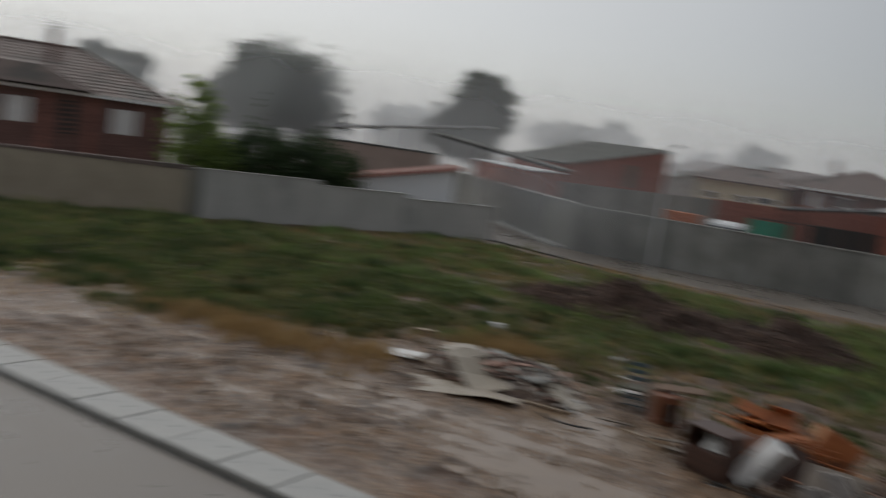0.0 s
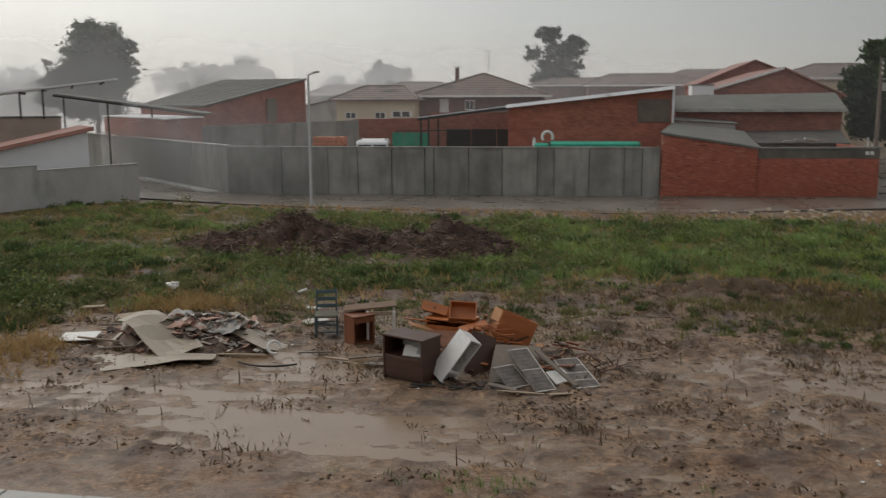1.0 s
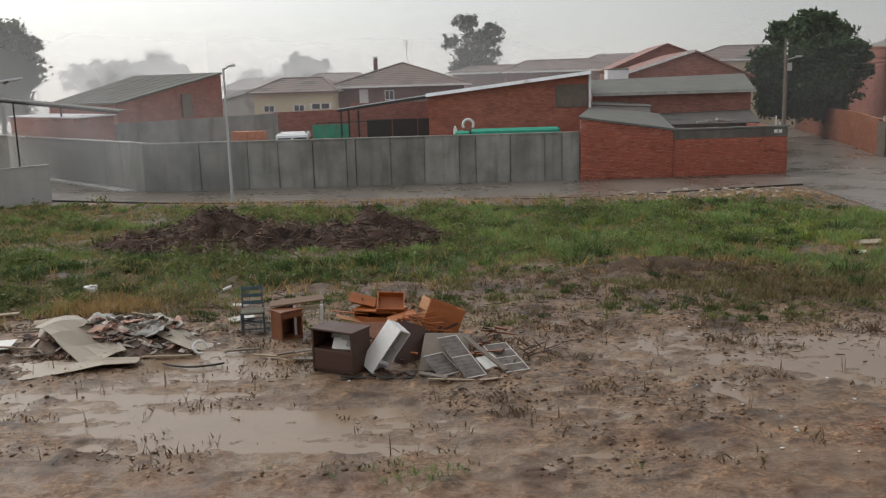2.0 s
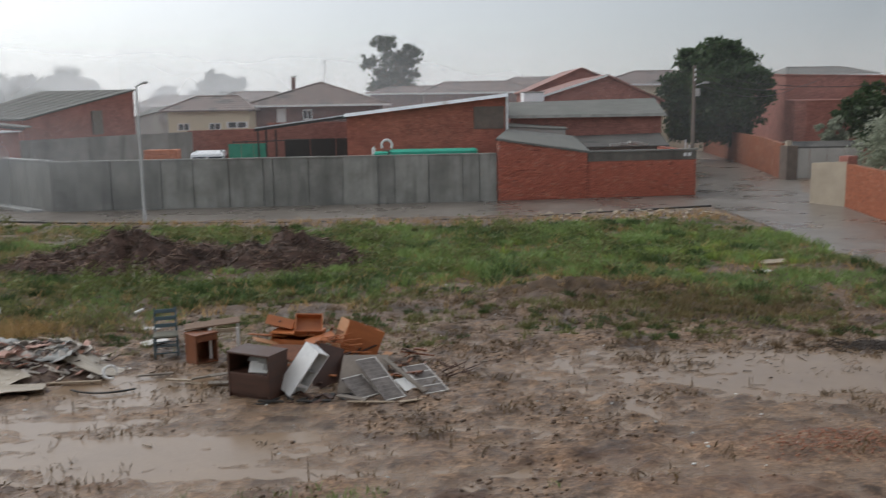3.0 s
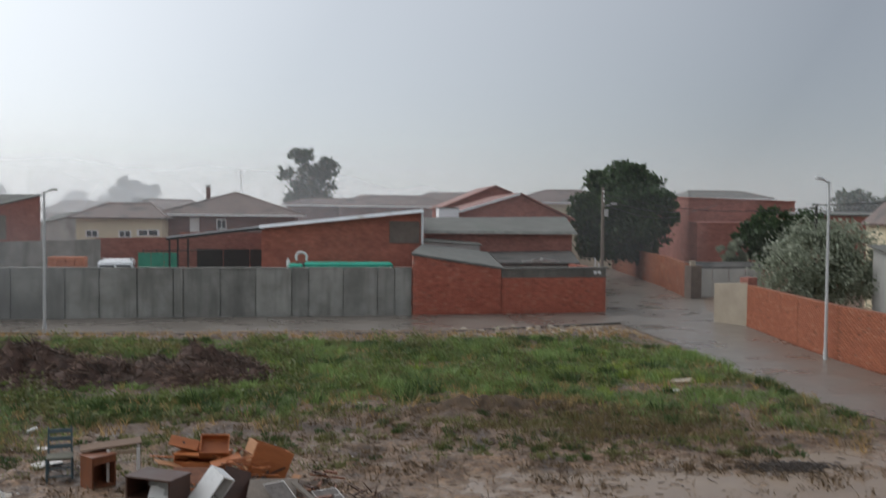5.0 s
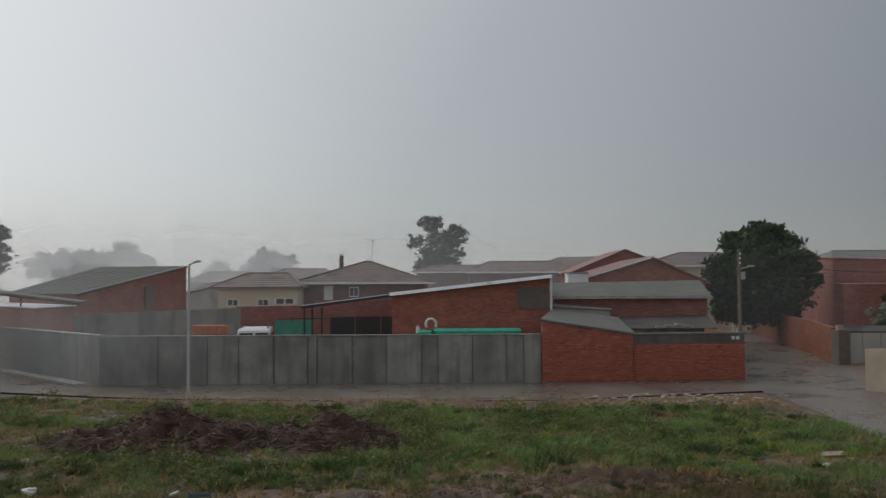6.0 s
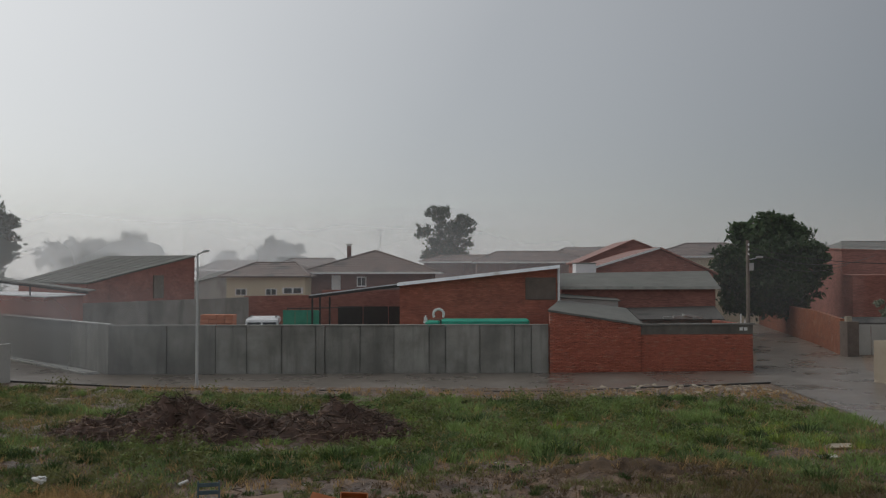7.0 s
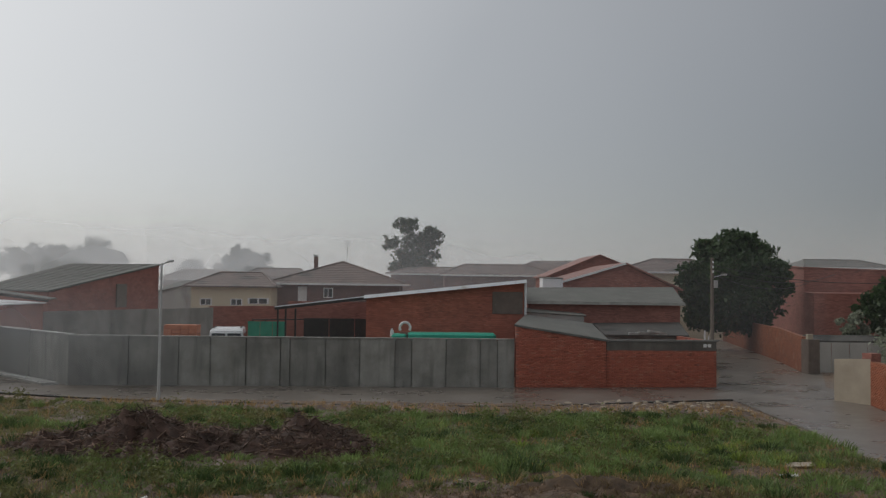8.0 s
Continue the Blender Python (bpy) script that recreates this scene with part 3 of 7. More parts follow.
def hip_house(name, label, at, turn, width, depth, eave, rise, wall_mat, ridge=0.3, over=0.5, windows=(), chimney=None, roof_mat=None, trim=True, aerial=None):
    """A house under a hipped tiled roof; its front faces -y before the turn. ridge: the ridge's share of the width."""
    root = thing(name, pose(*at, 0, 0, turn), label, "house")
    roof_mat = roof_mat or M["roof_tile"]
    w, d = width / 2, depth / 2
    c = [Vector(p) for p in ((-w, -d), (w, -d), (w, d), (-w, d))]
    for i in range(4):
        cut = (c[(i + 1) % 4] - c[i]).normalized() * (0.255 if i % 2 else 0)
        part("wall", wall_bm(c[i] + cut, c[(i + 1) % 4] - cut, 0, eave - 0.004, eave - 0.004, 0.25), wall_mat, root)
    W, D, r = w + over, d + over, width * ridge / 2
    bm = bmesh.new()
    low = [bm.verts.new(p) for p in ((-W, -D, eave), (W, -D, eave), (W, D, eave), (-W, D, eave))]
    lo2 = [bm.verts.new(p) for p in ((-W, -D, eave + 0.12), (W, -D, eave + 0.12), (W, D, eave + 0.12), (-W, D, eave + 0.12))]
    top = [bm.verts.new((-r, 0, eave + rise)), bm.verts.new((r, 0, eave + rise))]
    bm.faces.new(low[::-1])
    for i in range(4):
        bm.faces.new((low[i], low[(i + 1) % 4], lo2[(i + 1) % 4], lo2[i]))
    bm.faces.new((lo2[0], lo2[1], top[1], top[0]))
    bm.faces.new((lo2[1], lo2[2], top[1]))
    bm.faces.new((lo2[2], lo2[3], top[0], top[1]))
    bm.faces.new((lo2[3], lo2[0], top[0]))
    bmesh.ops.recalc_face_normals(bm, faces=bm.faces[:])
    roof = part("roof", bm, roof_mat, root)
    for a, b in ((lo2_co, top_co) for lo2_co, top_co in (((-W, -D, eave + 0.13), (-r, 0, eave + rise + 0.02)), ((W, -D, eave + 0.13), (r, 0, eave + rise + 0.02)), ((-r, 0, eave + rise + 0.02), (r, 0, eave + rise + 0.02)))):
        part("ridge_tile", rod(a, b, 0.08, sides=6), roof_mat, roof)
    # courses of tiles down the front slope
    for k in range(1, int(rise / 0.16)):
        u = k / int(rise / 0.16)
        x0, y0, z0 = -W + (W - r) * u, -D + D * u, eave + 0.12 + (rise - 0.12) * u
        part("tile_course", rod((x0, y0, z0 + 0.005), (-x0, y0, z0 + 0.005), 0.025, sides=4), roof_mat, roof)
    if trim:
        part("fascia", box((2 * W + 0.04, 0.05, 0.16), (0, -D - 0.03, eave + 0.03)), M["paint_white"], root)
        part("gutter_end", box((0.05, 2 * D, 0.16), (W + 0.03, 0, eave + 0.03)), M["paint_white"], root)
    for x, z, ww, hh, sh in windows:
        window_part(root, x, z, ww, hh, -d - 0.02, sh)
    if chimney:
        x, y, h = chimney
        ch = part("chimney", box((0.34, 0.34, h), (x, y, eave + rise - 0.9 + h / 2)), M["brick_brown"], root)
        part("cowl", box((0.46, 0.46, 0.08), (x, y, eave + rise - 0.8 + h)), M["concrete_dark"], ch)
    if aerial:
        x, h = aerial
        bm = rod((x, 0, eave + rise - 0.1), (x, 0, eave + rise + h), 0.025, sides=5)
        for k, s in enumerate((0.5, 0.4, 0.3)):
            add_rod(bm, (x - s, 0, eave + rise + h - 0.15 * k), (x + s, 0, eave + rise + h - 0.15 * k), 0.015, sides=4)
        part("aerial", bm, M["steel"], root)
    return root


# large brick shed with a rising white roof edge, and its open canopy
shed("brick_shed", "large red brick shed with a white-edged monopitch roof", [(-3.4, 48.5), (5.15, 48.5), (5.6, 58), (-3.4, 58)], [4.25, 5.2, 5.2, 4.25], M["brick_red"], M["roof_grey"], 0.12, 0.1, M["sheet_white"])


def build_canopy():
    root = thing("canopy", pose(-5.9, 51, 0), "open lean-to canopy with a white sheet roof on thin dark posts", "canopy")
    part("roof", slab_bm([(-2.45, -2.5, 3.72), (2.5, -2.5, 4.34), (2.5, -0.6, 4.34), (-2.45, -0.6, 3.72)], 0.09), M["sheet_white"], root)
    part("fascia", add_prism(bmesh.new(), [(-2.45, -2.56, 3.52), (2.5, -2.56, 4.14), (2.5, -2.51, 4.14), (-2.45, -2.51, 3.52)], [(-2.45, -2.56, 3.66), (2.5, -2.56, 4.28), (2.5, -2.51, 4.28), (-2.45, -2.51, 3.66)]), M["iron"], root)
    for x in (-2.3, -1.9, -1.4):
        part("post", box((0.09, 0.09, 3.6), (x, -2.3 + (x + 2.3) * 0.4, 1.8)), M["iron"], root)
    part("back_wall", box((6.5, 0.2, 3.9), (0.6, 3.4, 1.95)), M["brick_dull"], root)
    # a dark band of three upright panels before the back wall
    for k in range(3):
        part("dark_panel", box((1.45, 0.06, 2.95), (-0.7 + k * 1.5, 1.6, 1.475)), M["iron"], root)


build_canopy()
lean_to = shed("lean_to", "orange brick lean-to with a sloping grey roof", [(4.26, 43.72), (8.75, 44.05), (8.75, 48.3), (5.3, 48.3)], [3.0, 2.28, 2.9, 3.32], M["brick_orange"], M["roof_grey"], 0.10, 0.1)
yard = wall_thing("wall_yard", "orange brick yard wall under a dark concrete band")
part("stretch", wall_bm((8.78, 44.1), (14.4, 44.65), 0, 1.85, 1.85, 0.25), M["brick_orange"], yard)
part("band", wall_bm((8.78, 44.09), (14.4, 44.64), 1.852, 2.28, 2.30, 0.25), streaked_concrete("stained_cement_band", (0.075, 0.068, 0.056), (0.17, 0.155, 0.13), (0.05, 0.046, 0.04)), yard)
part("coping", wall_bm((8.75, 44.03), (14.5, 44.58), 2.302, 2.36, 2.38, 0.33), M["concrete_dark"], yard)
part("return", wall_bm((14.38, 44.92), (14.38, 54.0), 0, 2.3, 2.2, 0.25), M["brick_orange"], yard)
for k in range(2):
    part("vent_tile", box((0.16, 0.03, 0.16), (13.8 + 0.22 * k, 44.56, 2.1)), M["paint_white"], yard)
shed("barn", "brick barn with a long grey fibre-cement roof", [(6.2, 55), (15.5, 55), (16.5, 61), (6.6, 61)], [3.95, 3.95, 4.95, 4.8], M["brick_dull"], M["roof_grey"], 0.2, 0.1, M["concrete_dark"], "barn")
shed("outhouse", "low outhouse with a wet dark grey roof", [(10.2, 51), (14.7, 51), (15.2, 54.6), (10.2, 54.6)], [2.2, 2.2, 2.8, 2.7], M["concrete_dark"], M["roof_dark"], 0.15, 0.08)
shed("lime_shed", "grey rendered shed between brick buildings", [(5.9, 53.5), (9.3, 53.5), (9.3, 54.8), (5.9, 54.8)], [3.4, 3.2, 3.3, 3.6], M["render_grey"], M["roof_grey"], 0.1, 0.06)


def gable_house(name, label, a, b, depth, wall_h, apex_u, apex_h, wall_mat, roof_mat, trim=None):
    """A house whose gable stands on the line a to b; the ridge runs back from it."""
    a, b = Vector(a), Vector(b)
    root = thing(name, pose(a.x, a.y, 0), label, "house")
    d = b - a
    n = Vector((-d.y, d.x)).normalized() * depth
    w0, w1 = wall_h
    ap = d * apex_u
    lo = [(0, 0, 0), (d.x, d.y, 0), (d.x, d.y, w1), (ap.x, ap.y, apex_h), (0, 0, w0)]
    hi = [(x + n.x, y + n.y, z) for x, y, z in lo]
    part("wall", add_prism(bmesh.new(), lo, hi), wall_mat, root)
    for name2, p, q, zp, zq in (("roof", Vector((0, 0)), ap, w0, apex_h), ("roof", ap, d, apex_h, w1)):
        o = (q - p).normalized() * 0.3
        s = (zq - zp) / (q - p).length * 0.3
        p2, q2, z1, z2 = (p - o, q, zp - s, zq) if zq > zp else (p, q + o, zp, zq + s)
        m = n.normalized() * 0.25
        cs = [(p2.x - m.x, p2.y - m.y, z1 + 0.14), (q2.x - m.x, q2.y - m.y, z2 + 0.14), (q2.x + n.x, q2.y + n.y, z2 + 0.14), (p2.x + n.x, p2.y + n.y, z1 + 0.14)]
        rf = part(name2, slab_bm(cs, 0.12), roof_mat, root)
        if trim and zq > zp:
            A, B = Vector(cs[0]), Vector(cs[1])
            k = Vector((-m.x, -m.y, 0)).normalized() * 0.04
            part("verge", add_prism(bmesh.new(), [A + k + Vector((0, 0, -0.16)), B + k + Vector((0, 0, -0.16)), B + Vector((0, 0, -0.16)), A + Vector((0, 0, -0.16))], [A + k, B + k, B, A]), trim, rf)
    return root


gable_house("gable_house", "brown brick gabled house with a white verge", (9.6, 64), (17.9, 64), 12, (5.3, 4.9), 0.54, 6.65, M["brick_dull"], M["roof_red"], M["paint_white"])
gable_house("gable_house", "dull red gabled house behind another one", (10.4, 77), (20, 77), 10, (5.9, 5.6), 0.45, 7.7, M["brick_dull"], M["roof_red"])
shed("white_block", "small white rendered upper storey", [(7.9, 62.1), (9.3, 62.1), (9.3, 63.9), (7.9, 63.9)], [5.55, 5.55, 5.6, 5.6], M["render_white"], M["roof_grey"], 0.05, 0.06)
hip_house("village_house", "distant house under a low brown tiled roof", (25, 92, 0), 0, 13, 9, 6.5, 1.5, M["render_cream"])
hip_house("yellow_house", "cream rendered house with a brown tiled roof", (-15.9, 76, 0), 0, 6.4, 8, 4.62, 1.25, M["render_cream"], 0.55, windows=((-2.0, 3.45, 0.95, 0.55, False), (0.45, 3.45, 0.95, 0.55, False), (2.2, 3.55, 1.7, 0.5, False)), trim=False)
shed("grey_annex", "grey rendered annex with a sloping roof", [(-22.6, 74), (-19.3, 74), (-19.3, 80), (-22.6, 80)], [4.1, 4.9, 5.4, 4.9], M["render_grey"], M["roof_grey"], 0.1, 0.08)
hip_house("villa", "brick villa with a hipped brown roof and white eaves", (-7.7, 79.5, 0), 0, 10.4, 9, 4.95, 2.0, M["brick_brown"], 0.02, 0.7,
          windows=((-2.9, 4.1, 0.75, 1.35, True), (-0.75, 4.25, 0.8, 0.85, False)), chimney=(-2.4, 0.2, 1.4), aerial=(0.4, 1.9))
for x, y, w, eave, rise, turn in ((-17.0, 101, 8, 5.2, 1.5, 3), (0.5, 104, 9, 6.2, 0.9, -4), (7.5, 100, 12, 6.1, 1.3, 2), (17, 112, 13, 6.9, 1.3, 0), (-29, 116, 9, 5.4, 1.3, 5)):
    hip_house("village_house", "distant brick house under a brown tiled roof", (x, y, 0), turn, w, 8, eave, rise, M["brick_brown"], 0.6)
# inner walls of the yards behind the concrete wall
inner = wall_thing("wall_inner", "grey rendered yard wall inside the compound")
part("stretch", wall_bm((-25.0, 55.4), (-13.8, 57.4), 0, 3.0, 3.38, 0.25), M["concrete"], inner)
inner = wall_thing("wall_inner_brick", "dull brick yard wall inside the compound")
part("stretch", wall_bm((-15.2, 62), (-7.6, 62), 0, 3.35, 3.45, 0.25), M["brick_dull"], inner)
# left: brick barn whose roof falls towards the lot
shed("side_barn", "red brick barn with a pale fibre-cement roof", [(-30.0, 59.8), (-23.7, 56), (-19.9, 66), (-27.3, 68.2)], [4.3, 4.25, 6.2, 6.2], M["brick_dull"], M["roof_grey"], 0.12, 0.1, None, "barn", corrugated=True)
shed("pink_shed", "long dull brick shed with a white sheet roof", [(-32.2, 58.7), (-23.9, 50.5), (-22.3, 52.1), (-30.6, 60.3)], [3.6, 3.55, 3.65, 3.7], M["brick_dull"], M["sheet_white"], 0.2, 0.06)
shed("open_shed", "low pinkish rendered shed under a canopy", [(-33.5, 41.5), (-27.3, 45.2), (-30.1, 49.6), (-36.3, 46)], [3.75, 3.75, 3.75, 3.75], M["render_pink"], M["roof_grey"], 0.05, 0.05)


def build_high_canopy():
    root = thing("high_canopy", pose(-29.5, 45.6, 0), "thin white sheet canopy on dark posts above a shed", "canopy")
    a = [Vector(p) for p in ((-3.2, -4.6), (5.2, 0.3), (2.6, 4.6), (-5.8, 0.2))]
    z = (4.6, 5.85, 5.85, 4.6)
    part("roof", slab_bm([(p.x, p.y, h) for p, h in zip(a, z)], 0.09), M["sheet_white"], root)
    for u in (0.05, 0.28, 0.5, 0.62, 0.78, 0.95):
        p, q = a[0].lerp(a[1], u) * 0.95, a[3].lerp(a[2], u) * 0.95
        h = z[0] + (z[1] - z[0]) * u
        if u < 0.65:
            part("post", rod((p.x, p.y, 3.7), (p.x, p.y, h - 0.09), 0.05), M["iron"], root)
        part("rafter", rod((p.x, p.y, h - 0.16), (q.x, q.y, h - 0.16), 0.06), M["iron"], root)
    slope = thing("lean_roof", pose(-26, 51.5, 0), "long dark-edged sheet roof sloping down between sheds", "roof")
    part("sheet", slab_bm([(-5.5, 0, 5.1), (4.0, 0.6, 3.9), (4.0, 1.7, 3.95), (-5.5, 1.5, 5.15)], 0.06), M["roof_grey"], slope)
    part("purlin", add_prism(bmesh.new(), [(-5.5, -0.05, 4.92), (4.0, 0.55, 3.72), (4.0, 0.62, 3.72), (-5.5, 0.02, 4.92)], [(-5.5, -0.05, 5.03), (4.0, 0.55, 3.83), (4.0, 0.62, 3.83), (-5.5, 0.02, 5.03)]), M["iron"], slope)
    for k in range(4):
        part("post", rod((-5.2 + 2.8 * k, 0.6 + 0.15 * k, 0), (-5.2 + 2.8 * k, 0.6 + 0.15 * k, 4.95 - 0.36 * k), 0.05), M["iron"], slope)


build_high_canopy()
shed("white_shed", "small whitewashed shed with a red tile verge", [(-26.2, 36.0), (-22.4, 39.2), (-25.0, 42.6), (-28.8, 39.6)], [2.15, 3.3, 3.3, 2.15], M["render_white"], M["roof_red"], 0.25, 0.13, M["roof_red"])
hip_house("bungalow", "dark brick bungalow with a brown tiled hipped roof", (-42.9, 28.7, 0), 48.7, 14.9, 9.5, 4.35, 2.3, M["brick_brown"], 0.35, 0.5,
          windows=((5.3, 3.3, 1.15, 1.2, True), (0.5, 3.3, 1.15, 1.2, True)), chimney=(1.6, -2.2, 1.6), aerial=(1.4, 1.2))
bungalow = [o for o in scene.objects if o.name == "bungalow"][0]
grille = part("vent_grille", box((0.75, 0.05, 1.6), (2.75, -4.79, 3.2)), M["joint"], bungalow, "tall brick vent grille")
for k in range(7):
    part("slat", box((0.7, 0.05, 0.09), (2.75, -4.83, 2.52 + 0.225 * k)), M["brick_brown"], grille)
for x in (1.75, 3.8):
    part("pilaster", box((0.35, 0.12, 4.3), (x, -4.82, 2.15)), M["brick_dull"], bungalow)
part("porch_roof", add_prism(bmesh.new(), [(-3.4, -5.9, 4.55), (3.9, -5.9, 4.55), (3.9, -4.5, 4.55), (-3.4, -4.5, 4.55)], [(-1.2, -5.0, 5.5), (1.7, -5.0, 5.5), (1.7, -4.3, 5.55), (-1.2, -4.3, 5.55)]), M["roof_tile"], bungalow)
# right: tall brick block, farther roofs, cream house
shed("brick_block", "tall windowless red brick building", [(30.4, 72), (39.4, 71), (41, 82), (31.5, 82)], [6.75, 6.5, 6.6, 7.2], M["brick_dull"], M["brick_dull"], 0.1, 0.1)
shed("brick_annex", "lower dull red brick block before a taller one", [(30.0, 69.2), (41.0, 68.0), (41.3, 70.6), (30.2, 71.6)], [4.65, 4.65, 4.75, 4.75], M["brick_dull"], M["brick_dull"], 0.05, 0.08)
hip_house("village_house", "distant house with a wide grey roof", (42.6, 94, 0), 0, 8.6, 8, 7.2, 1.0, M["brick_dull"], 0.7, roof_mat=M["roof_grey"])
shed("brick_hall", "dull brick hall beyond the gardens", [(34, 62), (43, 60), (45, 68), (36, 70)], [5.3, 5.3, 5.6, 5.6], M["brick_dull"], M["roof_grey"], 0.2, 0.1)
gable_house("cream_house", "cream rendered gabled house with small windows", (28.6, 38.6), (36.4, 36.8), 9, (4.9, 4.9), 0.5, 8.7, M["render_cream"], M["roof_tile"])
shed("garden_shed", "small shed with a grey sheet roof behind the bush", [(24.3, 35.2), (27.4, 34.6), (28, 37.2), (24.8, 37.8)], [3.3, 3.3, 3.7, 3.7], M["render_grey"], M["roof_grey"], 0.2, 0.07)
gate = wall_thing("wall_gate", "grey metal yard gate beside a beige pier")
for k in range(4):
    part("gate_leaf", box((1.05, 0.06, 1.8), (23.7 + k * 1.1, 53.6, 0.92)), M["render_grey"], gate)
part("lintel", box((5.0, 1.2, 0.16), (25.4, 54.3, 1.98), (14, 0, 0)), M["roof_dark"], gate)
# the house the view is taken from
own = wall_thing("wall_house", "plain rendered front of the house at the window")
part("stretch", wall_bm((-12, -0.05), (-1.3, -0.05), 0, 8, 8, 0.3), M["render_beige"], own)
part("stretch", wall_bm((1.3, -0.05), (12, -0.05), 0, 8, 8, 0.3), M["render_beige"], own)
part("spandrel", wall_bm((-1.3, -0.05), (1.3, -0.05), 0, 3.7, 3.7, 0.3), M["render_beige"], own)
part("lintel", wall_bm((-1.3, -0.05), (1.3, -0.05), 6.2, 8, 8, 0.3), M["render_beige"], own)


# ---- grass, weeds and trees ----
grass_mat = leaf_material("wet_grass", (0.065, 0.11, 0.035), (0.27, 0.37, 0.125), 0.35)
weed_mat = leaf_material("olive_weeds", (0.12, 0.125, 0.045), (0.25, 0.255, 0.10), 0.6)
dry_mat = leaf_material("dry_straw", (0.32, 0.20, 0.08), (0.50, 0.35, 0.16), 0.9)
stem_mat = leaf_material("dead_stems", (0.075, 0.050, 0.026), (0.19, 0.125, 0.065), 0.9)
oak_mat = leaf_material("dark_leaves", (0.026, 0.05, 0.019), (0.068, 0.115, 0.04), 0.4)
ash_mat = leaf_material("grey_green_leaves", (0.045, 0.062, 0.038), (0.085, 0.11, 0.065), 0.4)
olive_mat = leaf_material("silvery_leaves", (0.13, 0.16, 0.10), (0.46, 0.49, 0.38), 0.6)
lime_mat = leaf_material("fresh_leaves", (0.12, 0.18, 0.04), (0.25, 0.34, 0.09), 0.6)


def blades(name, places, tall, wide, per, spread, mat, label, category="grass", lean=0.5, seed=1):
    """Tufts of bent blades at the given places; tall is each tuft's height."""
    r = np.random.default_rng(seed)
    n = len(places) * per
    base = np.repeat(places, per, 0) + np.concatenate([r.normal(0, spread, (n, 2)), np.zeros((n, 1))], 1)
    h = np.repeat(tall, per) * r.uniform(0.45, 1.15, n)
    a = r.uniform(0, 2 * np.pi, n)
    w = wide * r.uniform(0.6, 1.5, n)
    side = np.stack([np.cos(a), np.sin(a), 0 * a], 1) * w[:, None] * 0.5
    b = r.uniform(0, 2 * np.pi, n)
    bend = np.stack([np.cos(b), np.sin(b), 0 * b], 1) * (h * r.uniform(0.1, lean * 1.6, n))[:, None]
    up = np.stack([0 * h, 0 * h, h], 1)
    base[:, 2] -= 0.01
    v = np.stack([base - side, base + side, base + up * 0.55 + bend * 0.35 - side * 0.8, base + up * 0.55 + bend * 0.35 + side * 0.8, base + up * 0.95 + bend], 1).reshape(-1, 3)
    i = np.arange(n)[:, None] * 5
    f = np.concatenate([i + [0, 1, 3], i + [0, 3, 2], i + [2, 3, 4]], 0)
    ob = mesh_from_arrays(name, v, f, mat)
    return tagged(ob, label, category, kind="stuff")


def scatter(n, x0, x1, y0, y1, keep, seed):
    """Places on the lot, kept by a chance from keep(x, y)."""
    r = np.random.default_rng(seed)
    x, y = r.uniform(x0, x1, n), r.uniform(y0, y1, n)
    ok = r.uniform(0, 1, n) < keep(x, y)
    x, y = x[ok], y[ok]
    return np.stack([x, y, lot_height(x, y)], 1)


def front_edge(x):
    return np.interp(x, [-32, -20, -13, -10, -8.5, -7, -3, 2, 3, 5.5, 7.5, 10, 13.5], [10.2, 11.8, 14.2, 17.0, 18.5, 19.2, 20.4, 21.2, 22.6, 21.8, 19.0, 18.6, 18.0])


def back_edge(x):
    return np.interp(x, [-28, -20.5, -14.3, -11.2, -3, 3.9, 8.9, 13.5], [32, 39.0, 36.8, 36.0, 34.8, 34.3, 34.8, 34.0])


def on_heap(x, y):
    return np.maximum(bell(x, y, -8.4, 26.3, 2.2, 1.7), bell(x, y, -3.4, 26.2, 2.0, 1.6)) > 0.42


def left_wall_x(y):
    return np.interp(y, [15.6, 26, 39.8], [-36.5, -26.5, -20.0])


def bare_earth(x, y):
    """How bare the ground lies among the grass: spoil by the lane, the edge of the mud, and broken patches."""
    b = 0.95 * bell(x, y, 11.6, 34.5, 2.6, 3.2) + 0.9 * bell(x, y, 9.8, 23.6, 2.4, 1.0) + 0.6 * bell(x, y, 12.0, 26.5, 1.6, 1.6) + 0.8 * bell(x, y, 1.0, 22.6, 1.6, 0.8) + 0.8 * bell(x, y, -6.0, 24.2, 2.0, 0.6)
    b += 0.65 * bell(x, y, 11.3, 21.2, 2.4, 1.8) + 0.55 * bell(x, y, -13, 20.5, 2.5, 1.0) + 0.5 * bell(x, y, -17, 27, 4, 1.5)
    return np.clip(b + 0.9 * np.clip(soft_noise(x, y * 1.3, 1.9, 13) + 0.5 * soft_noise(x, y, 0.7, 10) - 0.10, 0, 1), 0, 1)


def grass_chance(x, y):
    d = (y - front_edge(x) + 0.9 * soft_noise(x, y, 1.6, 11) + 0.5 * soft_noise(x, y, 0.5, 15)) / 1.6
    e = (back_edge(x) - y + 0.5 * soft_noise(x, y, 1.2, 12)) / 1.2
    c = np.clip(d, 0, 1) * np.clip(e, 0, 1) * np.clip((13.1 - x) / 0.8, 0, 1) * (x > left_wall_x(y) + 0.3)
    return c * (1 - 0.92 * bare_earth(x, y)) * ~on_heap(x, y) * (1 - bell(x, y, 4.2, 21.3, 1.9, 0.8))


def near_heap(x, y):
    return np.maximum(bell(x, y, -8.9, 24.6, 3.4, 1.6), bell(x, y, -4.2, 24.6, 2.6, 1.5))


